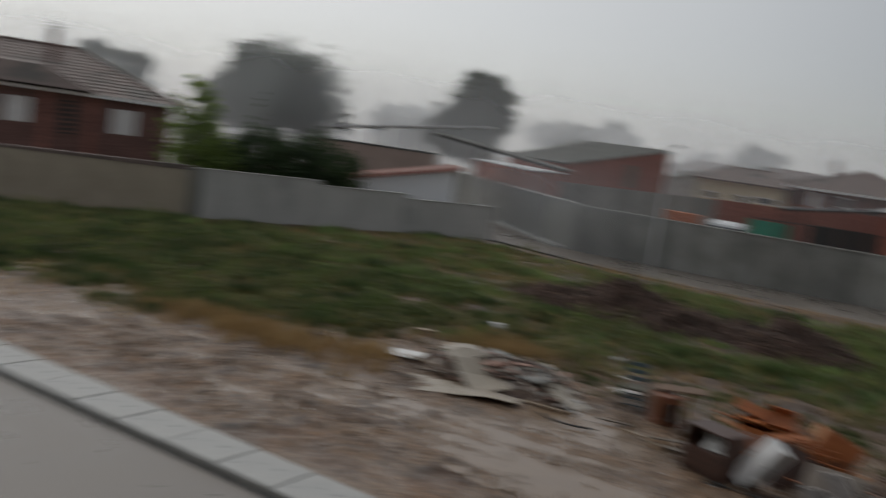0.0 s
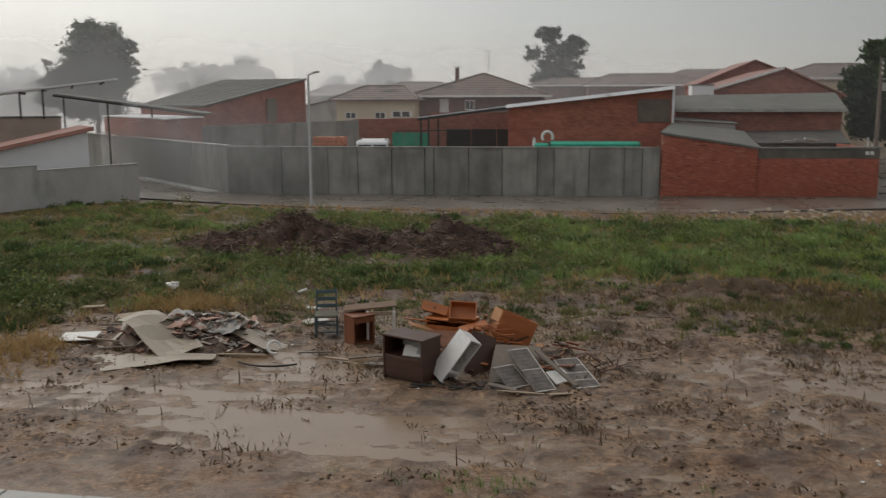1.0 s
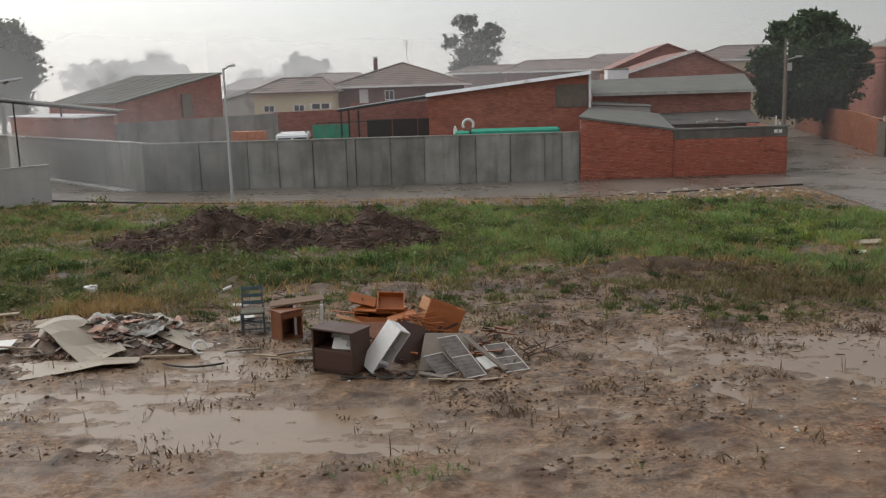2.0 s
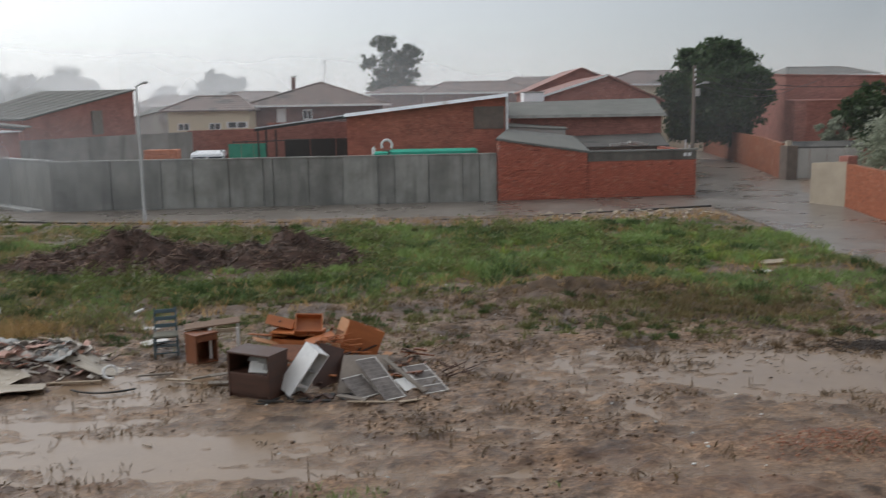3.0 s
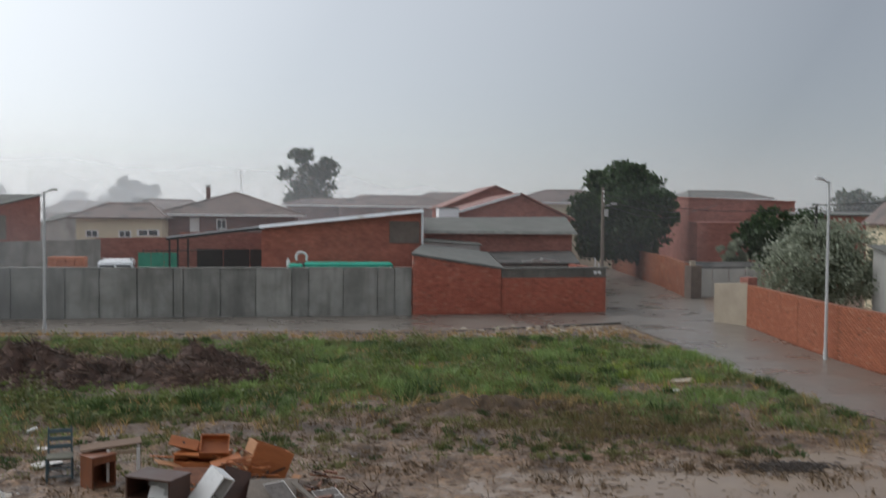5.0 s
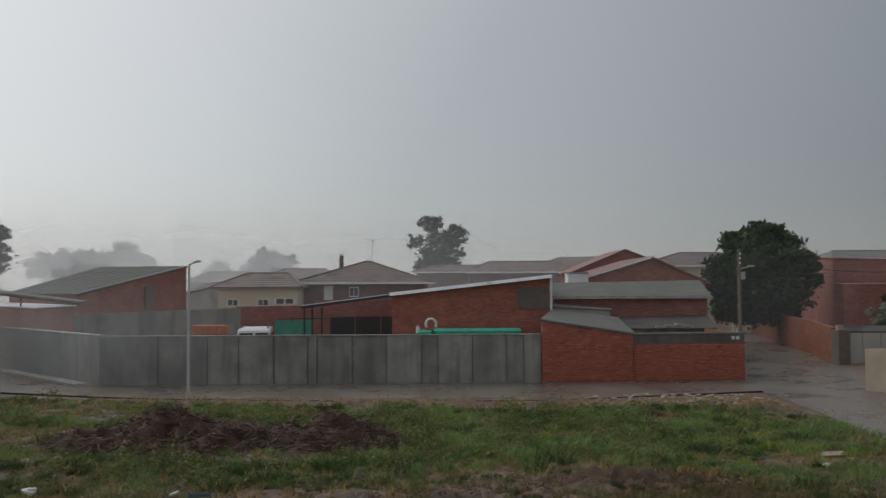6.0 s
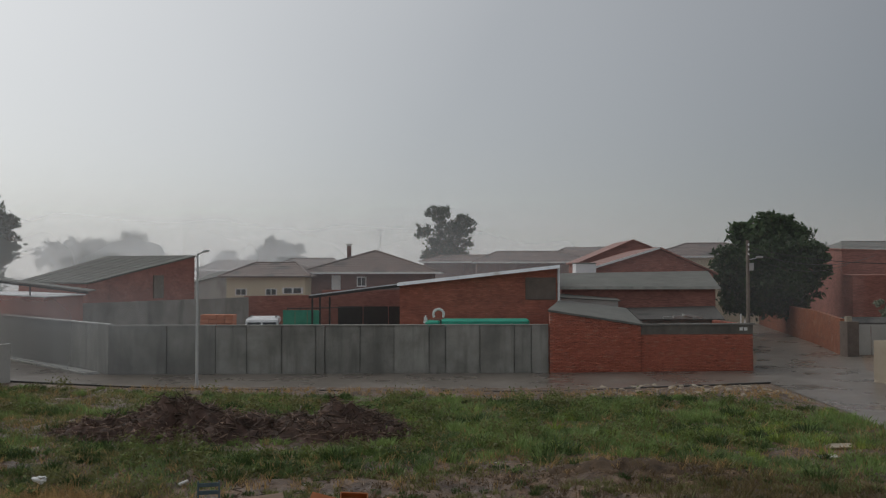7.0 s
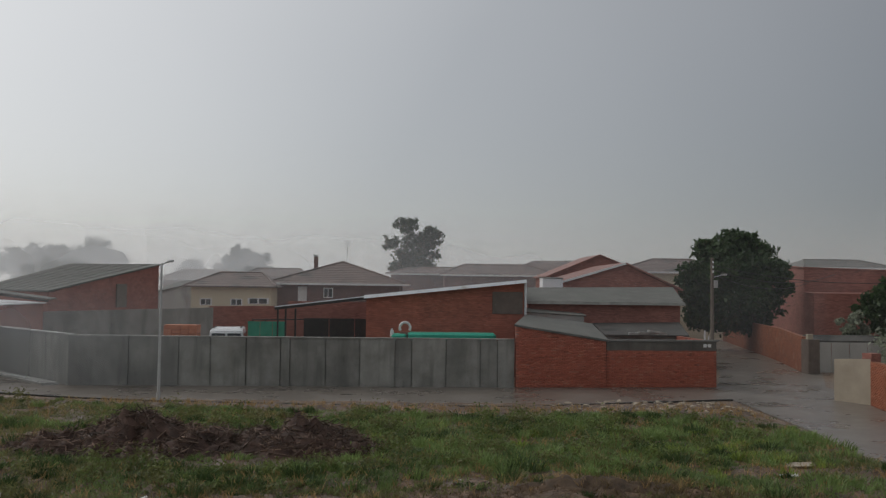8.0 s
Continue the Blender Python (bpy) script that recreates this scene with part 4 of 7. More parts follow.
fresh_mat = leaf_material("fresh_green_grass", (0.14, 0.22, 0.065), (0.34, 0.45, 0.16), 0.8, 0.22)
pale_mat = leaf_material("pale_olive_grass", (0.115, 0.13, 0.045), (0.25, 0.265, 0.10), 0.5)
rank_mat = leaf_material("rank_dark_grass", (0.03, 0.058, 0.02), (0.11, 0.165, 0.055), 0.5)
yellow_mat = leaf_material("yellow_green_weeds", (0.20, 0.28, 0.05), (0.36, 0.44, 0.11), 0.9)

# the low sward between the clumps
places = scatter(60000, -34, 13.4, 12.5, 39.5, grass_chance, 21)
px, py = places[:, 0], places[:, 1]
tall = np.clip(0.15 + 0.07 * soft_noise(px, py, 1.4, 14) + 0.06 * soft_noise(px, py, 0.5, 10), 0.05, 0.3) * np.interp(py, [15, 31, 37], [1.0, 0.9, 0.6])
pick = soft_noise(px, py, 2.3, 16) + 0.5 * soft_noise(px, py, 0.8, 18)
back_left = np.clip((-7 - px) / 6, 0, 1) * np.clip((py - 24) / 5, 0, 1)
front_left = np.clip((-7.5 - px) / 4, 0, 1) * np.clip((24 - py) / 4, 0, 1)
pale = pick * 0.5 + back_left * 1.2 - front_left > 0.40
dark = ~pale & (pick * 0.8 + front_left * 1.2 > 0.30)
fresh = ~pale & ~dark
blades("grass", places[fresh], tall[fresh], 0.02, 11, 0.10, grass_mat, "low wet green grass over the waste lot", lean=1.2, seed=31)
blades("pale_grass", places[pale], tall[pale], 0.02, 10, 0.11, pale_mat, "short pale olive grass at the back of the lot", lean=1.3, seed=30)
blades("weeds", places[dark], tall[dark], 0.02, 10, 0.11, weed_mat, "rank olive weeds among the grass", "weeds", 1.0, seed=32)


def clumps(name, spots, wide, tall, per, blade, mat, label, category="grass", seed=1):
    """Domed clumps of arching blades: spots, each clump's half width and height."""
    r = np.random.default_rng(seed)
    n = len(spots) * per
    q = np.sqrt(r.uniform(0, 1, n))
    a = r.uniform(0, 2 * np.pi, n)
    out = np.stack([np.cos(a), np.sin(a), 0 * a], 1)
    R, H = np.repeat(wide, per), np.repeat(tall, per)
    squash = np.repeat(r.uniform(0.7, 1.3, len(spots)), per)
    base = np.repeat(spots, per, 0) + out * (q * R)[:, None] * np.stack([squash, 1 / squash, squash], 1)
    base[:, 2] -= 0.02
    h = H * (1 - 0.55 * q ** 2) * r.uniform(0.6, 1.15, n)
    b = a + r.normal(0, 0.7, n)
    bend = np.stack([np.cos(b), np.sin(b), 0 * b], 1) * (h * (0.25 + 0.7 * q) * r.uniform(0.4, 1.2, n))[:, None]
    c = r.uniform(0, 2 * np.pi, n)
    side = np.stack([np.cos(c), np.sin(c), 0 * c], 1) * (blade * r.uniform(0.6, 1.4, n) * 0.5)[:, None]
    up = np.stack([0 * h, 0 * h, h], 1)
    v = np.stack([base - side, base + side, base + up * 0.6 + bend * 0.4 - side * 0.9, base + up * 0.6 + bend * 0.4 + side * 0.9, base + up * 0.93 + bend], 1).reshape(-1, 3)
    i = np.arange(n)[:, None] * 5
    f = np.concatenate([i + [0, 1, 3], i + [0, 3, 2], i + [2, 3, 4]], 0)
    return tagged(mesh_from_arrays(name, v, f, mat), label, category, kind="stuff")


def clump_chance(x, y):
    lush = 0.25 + 0.9 * bell(x, y, 4.0, 28.5, 8.5, 5.5) + 0.8 * np.clip((-8 - x) / 3, 0, 1) * np.clip((27 - y) / 4, 0, 1) + 0.6 * bell(x, y, -5.5, 22.9, 6, 1.2)
    return grass_chance(x, y) * np.clip(lush + 0.5 * soft_noise(x, y, 1.5, 64), 0, 1)


tufts = scatter(5200, -32, 13.2, 13, 37.5, clump_chance, 61)
tx, ty = tufts[:, 0], tufts[:, 1]
draw = np.random.default_rng(62)
size = draw.uniform(0.14, 0.42, len(tufts)) * np.interp(ty, [15, 30, 37], [1.0, 1.0, 0.7])
high = size * draw.uniform(0.75, 1.35, len(tufts)) * (1 - 0.4 * near_heap(tx, ty))
left_rank = np.clip((-7 - tx) / 3, 0, 1) * np.clip((26 - ty) / 5, 0, 1)
tone = soft_noise(tx, ty, 1.3, 65) + 0.6 * draw.uniform(-1, 1, len(tufts)) - 0.9 * left_rank - 0.7 * np.clip((24 - ty) / 3, 0, 1) + 0.35 * bell(tx, ty, 5, 27.5, 6, 4)
for name, sel, mat, label, category in (("rank_grass", tone < -0.2, rank_mat, "dark rank grass clumps over the lot", "grass"), ("tall_grass", (tone >= -0.2) & (tone < 0.25), grass_mat, "tall wet green grass clumps over the lot", "grass"), ("fresh_grass", tone >= 0.25, fresh_mat, "fresh bright green grass clumps over the lot", "grass")):
    clumps(name, tufts[sel], size[sel], high[sel], 85, 0.026, mat, label, category, 66)
sprout = scatter(420, -2, 12.5, 22.5, 31, lambda x, y: grass_chance(x, y) * (0.15 + 0.8 * bell(x, y, 8.2, 26.5, 2.2, 1.3)), 67)
clumps("yellow_weeds", sprout, np.random.default_rng(68).uniform(0.12, 0.28, len(sprout)), np.random.default_rng(69).uniform(0.18, 0.38, len(sprout)), 70, 0.028, yellow_mat, "yellow-green weeds standing out of the grass", "weeds", 70)


def leafy_clumps():
    """Low bushy weeds: domes of small leaves."""
    r = np.random.default_rng(77)
    spots = scatter(2600, -30, 13, 14, 36.5, lambda x, y: clump_chance(x, y) * 0.55, 78)
    blobs = [(x, y, z + 0.13, s, s * 0.62) for (x, y, z), s in zip(spots, r.uniform(0.16, 0.46, len(spots)))]
    half = len(blobs) // 2
    for part_blobs, mat, label in ((blobs[:half], leaf_material("light_weed_leaves", (0.10, 0.135, 0.035), (0.22, 0.27, 0.085), 0.7), "bushy light green weeds in the grass"), (blobs[half:], weed_mat, "bushy olive weeds in the grass")):
        v, f = leaf_cloud(part_blobs, 38000, 0.05, 79, 0.4)
        tagged(mesh_from_arrays("leafy_weeds", v, f, mat), label, "weeds", kind="stuff")


edge_spots = scatter(3000, -12, 10.5, 16.8, 23.2, lambda x, y: np.clip(0.1 + 0.7 * soft_noise(x, y, 0.9, 18) + 0.6 * bell(x, y, 1.2, 20.2, 1.3, 0.7) + 0.7 * bell(x, y, 7.5, 20.6, 2.2, 1.2) + 0.6 * bell(x, y, -6, 21.2, 4, 0.6), 0, 1) * np.clip((front_edge(x) + 2.2 - y) / 1.5, 0, 1) * (1 - bell(x, y, -2.0, 16.2, 2.2, 1.0)) * (1 - bell(x, y, 4.2, 21.3, 1.9, 0.8)), 71)
draw = np.random.default_rng(72)
edge_size = draw.uniform(0.06, 0.20, len(edge_spots))
turn_up = draw.uniform(0, 1, len(edge_spots))
clumps("edge_weeds", edge_spots[turn_up < 0.6], edge_size[turn_up < 0.6], edge_size[turn_up < 0.6] * 0.9, 46, 0.02, rank_mat, "small dark weeds on the bare earth", "weeds", 73)
clumps("edge_weeds", edge_spots[turn_up >= 0.6], edge_size[turn_up >= 0.6], edge_size[turn_up >= 0.6] * 1.1, 46, 0.02, weed_mat, "small olive weeds on the bare earth", "weeds", 74)
thin = scatter(14000, -30, 13, 11, 37.5, lambda x, y: grass_chance(x, y + 1.5) * 0.5 + 0.4 * bell(x, y, -8.9, 18.2, 1.1, 0.6) + 0.5 * bell(x, y, -12.5, 14.6, 2.2, 0.7) + 0.6 * bell(x, y, 5.0, 21.6, 2.0, 0.8) + 0.9 * np.clip(1 - abs(y - back_edge(x) - 0.5) / 1.3, 0, 1) + 0.5 * bell(x, y, 11.3, 35.5, 1.8, 2.2), 22)
blades("dry_grass", thin, np.full(len(thin), 0.26), 0.016, 7, 0.06, dry_mat, "straw-coloured dead grass tufts", "dry grass", 0.8, 33)
russet = scatter(1700, 1.5, 11, 17.2, 21.8, lambda x, y: np.clip(bell(x, y, 6.8, 19.3, 2.6, 1.1) + 0.45 * bell(x, y, 5.6, 21.1, 1.6, 0.6), 0, 1), 23)
blades("seeded_weeds", russet, np.random.default_rng(9).uniform(0.12, 0.34, len(russet)), 0.016, 9, 0.12, leaf_material("russet_weeds", (0.12, 0.088, 0.04), (0.24, 0.19, 0.085), 0.8), "brown seeding weeds at the edge of the mud", "weeds", 1.0, 34)
low = scatter(17000, -14, 12.5, 10.2, 21.8, lambda x, y: np.clip(0.05 + 1.1 * soft_noise(x * 0.8, y * 1.6, 0.8, 17), 0, 1) * (1 - 0.8 * bell(x, y, -2.6, 11.5, 3.4, 0.7)) * np.where(y > 14.5, 1.0, 0.55), 24)
blades("trodden_weeds", low, np.random.default_rng(6).uniform(0.04, 0.14, len(low)), 0.022, 6, 0.08, stem_mat, "flattened dark weeds trodden into the mud", "weeds", 1.3, 35)
mid = scatter(8000, -9, 9, 16.6, 22.3, lambda x, y: np.clip(0.1 + 0.6 * soft_noise(x, y, 1.0, 18) - 0.9 * bell(x, y, 4.2, 21.3, 1.9, 0.8), 0, 0.7), 25)
blades("short_grass", mid, np.full(len(mid), 0.15), 0.02, 7, 0.08, weed_mat, "short sparse grass on bare earth", "grass", 0.9, 36)
sticks = scatter(240, -13, 12, 10.3, 17.5, lambda x, y: np.full(len(x), 0.75), 26)
blades("dead_stalks", sticks, np.random.default_rng(5).uniform(0.10, 0.38, len(sticks)), 0.014, 2, 0.03, stem_mat, "single dead stalks standing in the puddles", "stalks", 0.25, 37)
verge = scatter(420, -3, 13, 9.65, 10.25, lambda x, y: np.clip(soft_noise(x, y, 0.9, 19) * 1.2, 0, 1), 27)
blades("verge_grass", verge, np.full(len(verge), 0.13), 0.012, 9, 0.05, grass_mat, "green tufts along the pavement edge", "grass", 0.8, 38)


def leaf_cloud(blobs, count, leaf, seed, clump=0.19):
    """Leaves in clumps over rounded masses (x, y, z, rx, rz): places of quads, and their corners."""
    r = np.random.default_rng(seed)
    weight = np.array([b[3] ** 2 for b in blobs])
    out = []
    for b, k in zip(blobs, (count * weight / weight.sum()).astype(int)):
        x, y, z, rx, rz = b
        m = max(6, k // 26)
        d = r.normal(size=(m, 3))
        d /= np.linalg.norm(d, axis=1)[:, None]
        c = d * r.uniform(0.45, 1.12, m)[:, None] * [rx, rx, rz] + [x, y, z]
        s = clump * rx * r.uniform(0.5, 1.3, m)
        pick = r.integers(0, m, k)
        out.append(c[pick] + r.normal(size=(k, 3)) * s[pick][:, None] * [1, 1, 0.75])
    p = np.concatenate(out)
    n = len(p)
    u = r.normal(size=(n, 3))
    u /= np.linalg.norm(u, axis=1)[:, None]
    w = np.cross(u, r.normal(size=(n, 3)))
    w /= np.linalg.norm(w, axis=1)[:, None]
    s = leaf * r.uniform(0.6, 1.4, n)[:, None]
    v = np.stack([p - u * s, p + w * s * 0.45, p + u * s, p - w * s * 0.45], 1).reshape(-1, 3)
    return v, np.arange(4 * n).reshape(-1, 4)


def tree(name, label, at, blobs, mat, trunk=0.25, leaf=0.16, count=9000, seed=1, category="tree", stems=1):
    """A trunk, limbs to each mass of leaves, and the crown."""
    r = random.Random(seed)
    root = thing(name, pose(*at), label, category)
    top = min(b[2] for b in blobs)
    for s in range(stems):
        bm = bmesh.new()
        ox, oy = (0, 0) if stems == 1 else (r.uniform(-0.6, 0.6), r.uniform(-0.5, 0.5))
        a = Vector((ox, oy, -0.1))
        for k in range(4):
            b = Vector((ox + r.uniform(-0.12, 0.12) * (k + 1), oy + r.uniform(-0.12, 0.12) * (k + 1), top * (k + 1) / 4))
            add_rod(bm, a, b, trunk * (1 - 0.13 * k), trunk * (1 - 0.13 * (k + 1)), 8)
            a = b
        part("trunk", bm, M["bark"], root)
    bm = bmesh.new()
    for x, y, z, rx, rz in blobs:
        base = Vector((0, 0, top * r.uniform(0.6, 0.95)))
        mid_p = base.lerp(Vector((x, y, z)), 0.55) + Vector((r.uniform(-0.2, 0.2), r.uniform(-0.2, 0.2), 0.15))
        add_rod(bm, base, mid_p, trunk * 0.5, trunk * 0.3, 6)
        add_rod(bm, mid_p, (x, y, z + rz * 0.3), trunk * 0.3, trunk * 0.08, 6)
        for q in range(4):
            add_rod(bm, mid_p.lerp(Vector((x, y, z)), 0.6), (x + r.uniform(-0.8, 0.8) * rx, y + r.uniform(-0.8, 0.8) * rx, z + r.uniform(-0.2, 0.8) * rz), trunk * 0.14, trunk * 0.04, 5)
    part("branchwork", bm, M["bark"], root)
    v, f = leaf_cloud(blobs, count, leaf, seed)
    crown = mesh_from_arrays("crown", v, f, mat)
    crown.parent = root
    return root


def masses(cx, cz, rx, rz, n, seed, depth=0.7, squash=0.5):
    """Rounded leaf masses filling an uneven crown of that half width and half height."""
    r = random.Random(seed)
    out = [(cx, 0, cz, rx * 0.55, rz * 0.6)]
    for k in range(n):
        a = 2 * math.pi * (k + r.uniform(-0.3, 0.3)) / n
        q = r.uniform(0.5, 0.72)
        s = r.uniform(0.30, 0.46)
        out.append((cx + math.cos(a) * rx * q, r.uniform(-1, 1) * rx * depth * 0.6, cz + math.sin(a) * rz * q, rx * s, min(rx, rz) * s * (0.7 + squash * 0.6)))
    return out


leafy_clumps()
straw = np.concatenate([scatter(1200, -10.5, -7.0, 17.2, 19.9, lambda x, y: bell(x, y, -8.7, 18.5, 0.9, 0.55), 28), scatter(2600, -17, -9, 12.0, 16.2, lambda x, y: bell(x, y, -12.4, 14.2, 2.2, 0.7) + 0.7 * bell(x, y, -9.9, 15.0, 0.5, 0.6), 29)])
blades("straw_tufts", straw, np.full(len(straw), 0.30), 0.016, 9, 0.07, dry_mat, "thick tufts of straw-coloured dead grass", "dry grass", 0.9, 39)
tree("street_tree", "dense dark green tree behind the far brick wall", (26.8, 72, 0), [(-1.9, 0, 5.6, 2.9, 2.6), (-5.3, 0, 6.1, 1.2, 1.0), (-5.9, -0.3, 4.9, 0.9, 0.8), (-4.0, 0, 8.0, 1.2, 0.9), (-2.4, -0.4, 8.8, 1.1, 0.8), (-1.1, 0, 9.0, 0.9, 0.75), (0.0, 0.2, 8.0, 1.1, 0.8), (1.2, 0, 6.7, 1.1, 0.9), (1.7, -0.3, 5.4, 0.8, 0.9), (0.9, 0, 3.9, 1.1, 0.9), (-4.6, 0, 4.0, 1.3, 1.0), (-3.3, -1.6, 6.2, 1.4, 1.1), (-0.7, -1.7, 6.4, 1.5, 1.2), (-2.0, -1.8, 4.2, 1.6, 1.1), (-5.0, 0.2, 2.6, 1.0, 0.9), (-3.0, 0.3, 2.6, 1.6, 1.1), (-0.6, 0.3, 2.6, 1.4, 1.1), (-3.1, -0.8, 7.5, 1.1, 0.8)], oak_mat, 0.3, 0.24, 30000, 41)
tree("poplar", "lone grey-green poplar beyond the roofs", (-2.0, 110, 0), [(-0.9, 0, 12.3, 1.35, 1.25), (2.2, 0, 11.0, 1.3, 1.1), (-2.7, 0, 10.4, 1.05, 1.1), (0.5, 0, 10.0, 1.9, 1.6), (0.1, 0, 8.2, 2.0, 1.3), (2.5, 0, 8.7, 0.8, 0.6), (-1.5, 0, 8.8, 1.0, 0.8), (-0.1, 0, 6.4, 1.3, 0.8), (-1.8, 0, 7.3, 1.2, 0.8), (1.7, 0, 7.2, 1.3, 0.8)], ash_mat, 0.28, 0.24, 7000, 42)
tree("elm", "tall grey elm fading in the rain", (-50.2, 90.5, 0), [(-0.3, 0, 9.8, 2.6, 2.6), (-2.0, 0, 9.2, 1.8, 1.8), (0.9, 0, 11.6, 1.7, 1.5), (-1.2, 0, 12.0, 1.1, 0.9), (2.6, 0, 9.8, 1.6, 1.3), (1.9, 0.5, 7.2, 2.0, 1.5), (-3.5, 0, 7.0, 1.2, 1.4), (-1.4, 0, 6.2, 2.0, 1.6), (3.5, 0, 8.3, 1.1, 0.9), (-5.2, 0, 7.2, 1.2, 1.5), (-5.4, 0, 5.2, 1.3, 1.2), (3.9, 0, 10.4, 0.8, 0.6), (0.6, 0, 4.4, 2.3, 1.6), (-2.4, 0, 4.2, 1.8, 1.4)], ash_mat, 0.35, 0.26, 17000, 43)
tree("big_elm", "broad double-crowned tree grey with rain", (-63.5, 71, 0), [(-2.9, 2, 8.2, 4.0, 4.0), (-5.6, 2, 7.6, 3.4, 3.6), (-3.8, 0, 10.3, 2.3, 2.0), (2.4, 0, 8.0, 4.2, 3.6), (3.8, 0, 9.2, 2.6, 2.4), (0, 0, 5.5, 5.0, 2.6), (4.8, 2, 5.2, 3.0, 2.6), (-4.6, -2, 5.2, 3.0, 2.6)], ash_mat, 0.45, 0.28, 16000, 44)
tree("far_tree", "pale tree dim behind the bungalow", (-85, 69, 0), masses(0, 6.8, 6.0, 4.0, 8, 7), ash_mat, 0.4, 0.32, 6500, 45)
tree("young_poplar", "bright green young poplar behind the garden wall", (-29.5, 28.1, 0), [(0, 0, 2.6, 1.5, 1.6), (0.1, 0, 4.2, 0.95, 1.3), (0.05, 0, 5.3, 0.5, 0.8), (-0.8, 0.5, 1.8, 1.0, 1.2), (0.9, 0.7, 2.0, 1.0, 1.2)], lime_mat, 0.12, 0.12, 5200, 46)
tree("shrub", "dark evergreen shrub behind the garden wall", (-28.4, 31.0, 0), [(0, 0, 2.6, 1.5, 1.5), (-0.9, -0.9, 2.3, 1.2, 1.4), (0.8, 0.9, 2.5, 1.3, 1.5)], oak_mat, 0.12, 0.12, 6500, 47, "shrub", 3)
tree("shrub", "dark evergreen shrub beside a taller one", (-26.3, 33.0, 0), [(0, 0, 2.5, 1.3, 1.5), (0.8, 0.9, 2.3, 1.0, 1.2), (-0.6, -0.8, 2.2, 1.1, 1.4)], oak_mat, 0.12, 0.12, 5200, 48, "shrub", 3)
tree("olive_bush", "large silvery olive bush hanging over the brick wall", (23.6, 39.8, 0), [(0, 0, 2.9, 2.1, 1.7), (-2.0, -0.5, 2.5, 1.5, 1.4), (2.0, 0, 2.8, 1.5, 1.5), (-0.6, 0, 4.1, 1.3, 0.9), (1.3, 0.2, 4.0, 1.2, 0.9), (-2.4, -1.0, 1.7, 1.0, 0.9), (0.6, -1.0, 2.0, 1.6, 1.1), (2.9, -0.4, 2.0, 1.0, 1.1)], olive_mat, 0.16, 0.10, 17000, 49, "bush", 4)
tree("garden_tree", "dark garden tree behind the olive bush", (30.2, 57, 0), masses(0, 3.9, 2.9, 2.1, 7, 9), oak_mat, 0.18, 0.2, 5200, 50)
tree("garden_tree", "small grey-green garden tree beside the gate", (26.9, 56.2, 0), masses(0, 2.5, 1.1, 1.0, 5, 10), olive_mat, 0.1, 0.14, 1800, 51)
tree("garden_tree", "dark tree behind the brick hall", (77, 121, 0), masses(0, 6.2, 6.5, 3.2, 8, 11), ash_mat, 0.3, 0.36, 4200, 52)
for x, y, cz, rx, rz, n, seed in ((-83, 190, 8.4, 8.5, 4.8, 8, 61), (-71.5, 192, 8.8, 7.0, 4.6, 8, 62), (-77, 188, 7.6, 7.0, 4.6, 7, 63), (-50, 120, 5.9, 3.8, 2.4, 6, 64), (-45.3, 170, 7.2, 3.0, 2.6, 6, 65), (-35.2, 170, 8.0, 4.8, 4.2, 8, 66), (-88, 130, 6.0, 7.0, 4.0, 7, 67), (-72, 118, 5.4, 4.0, 3.0, 6, 68), (23, 140, 7.4, 3.2, 1.4, 6, 69), (-24.0, 120, 6.4, 0.9, 1.0, 4, 70), (-21.5, 121, 6.2, 1.4, 0.9, 4, 71)):
    tree("far_tree", "distant tree dissolving in the rain", (x, y, 0), masses(0, cz, rx, rz, n, seed), ash_mat, 0.3, 0.42, 5200 if rx > 4 else 2600 if rx > 2 else 900, seed)


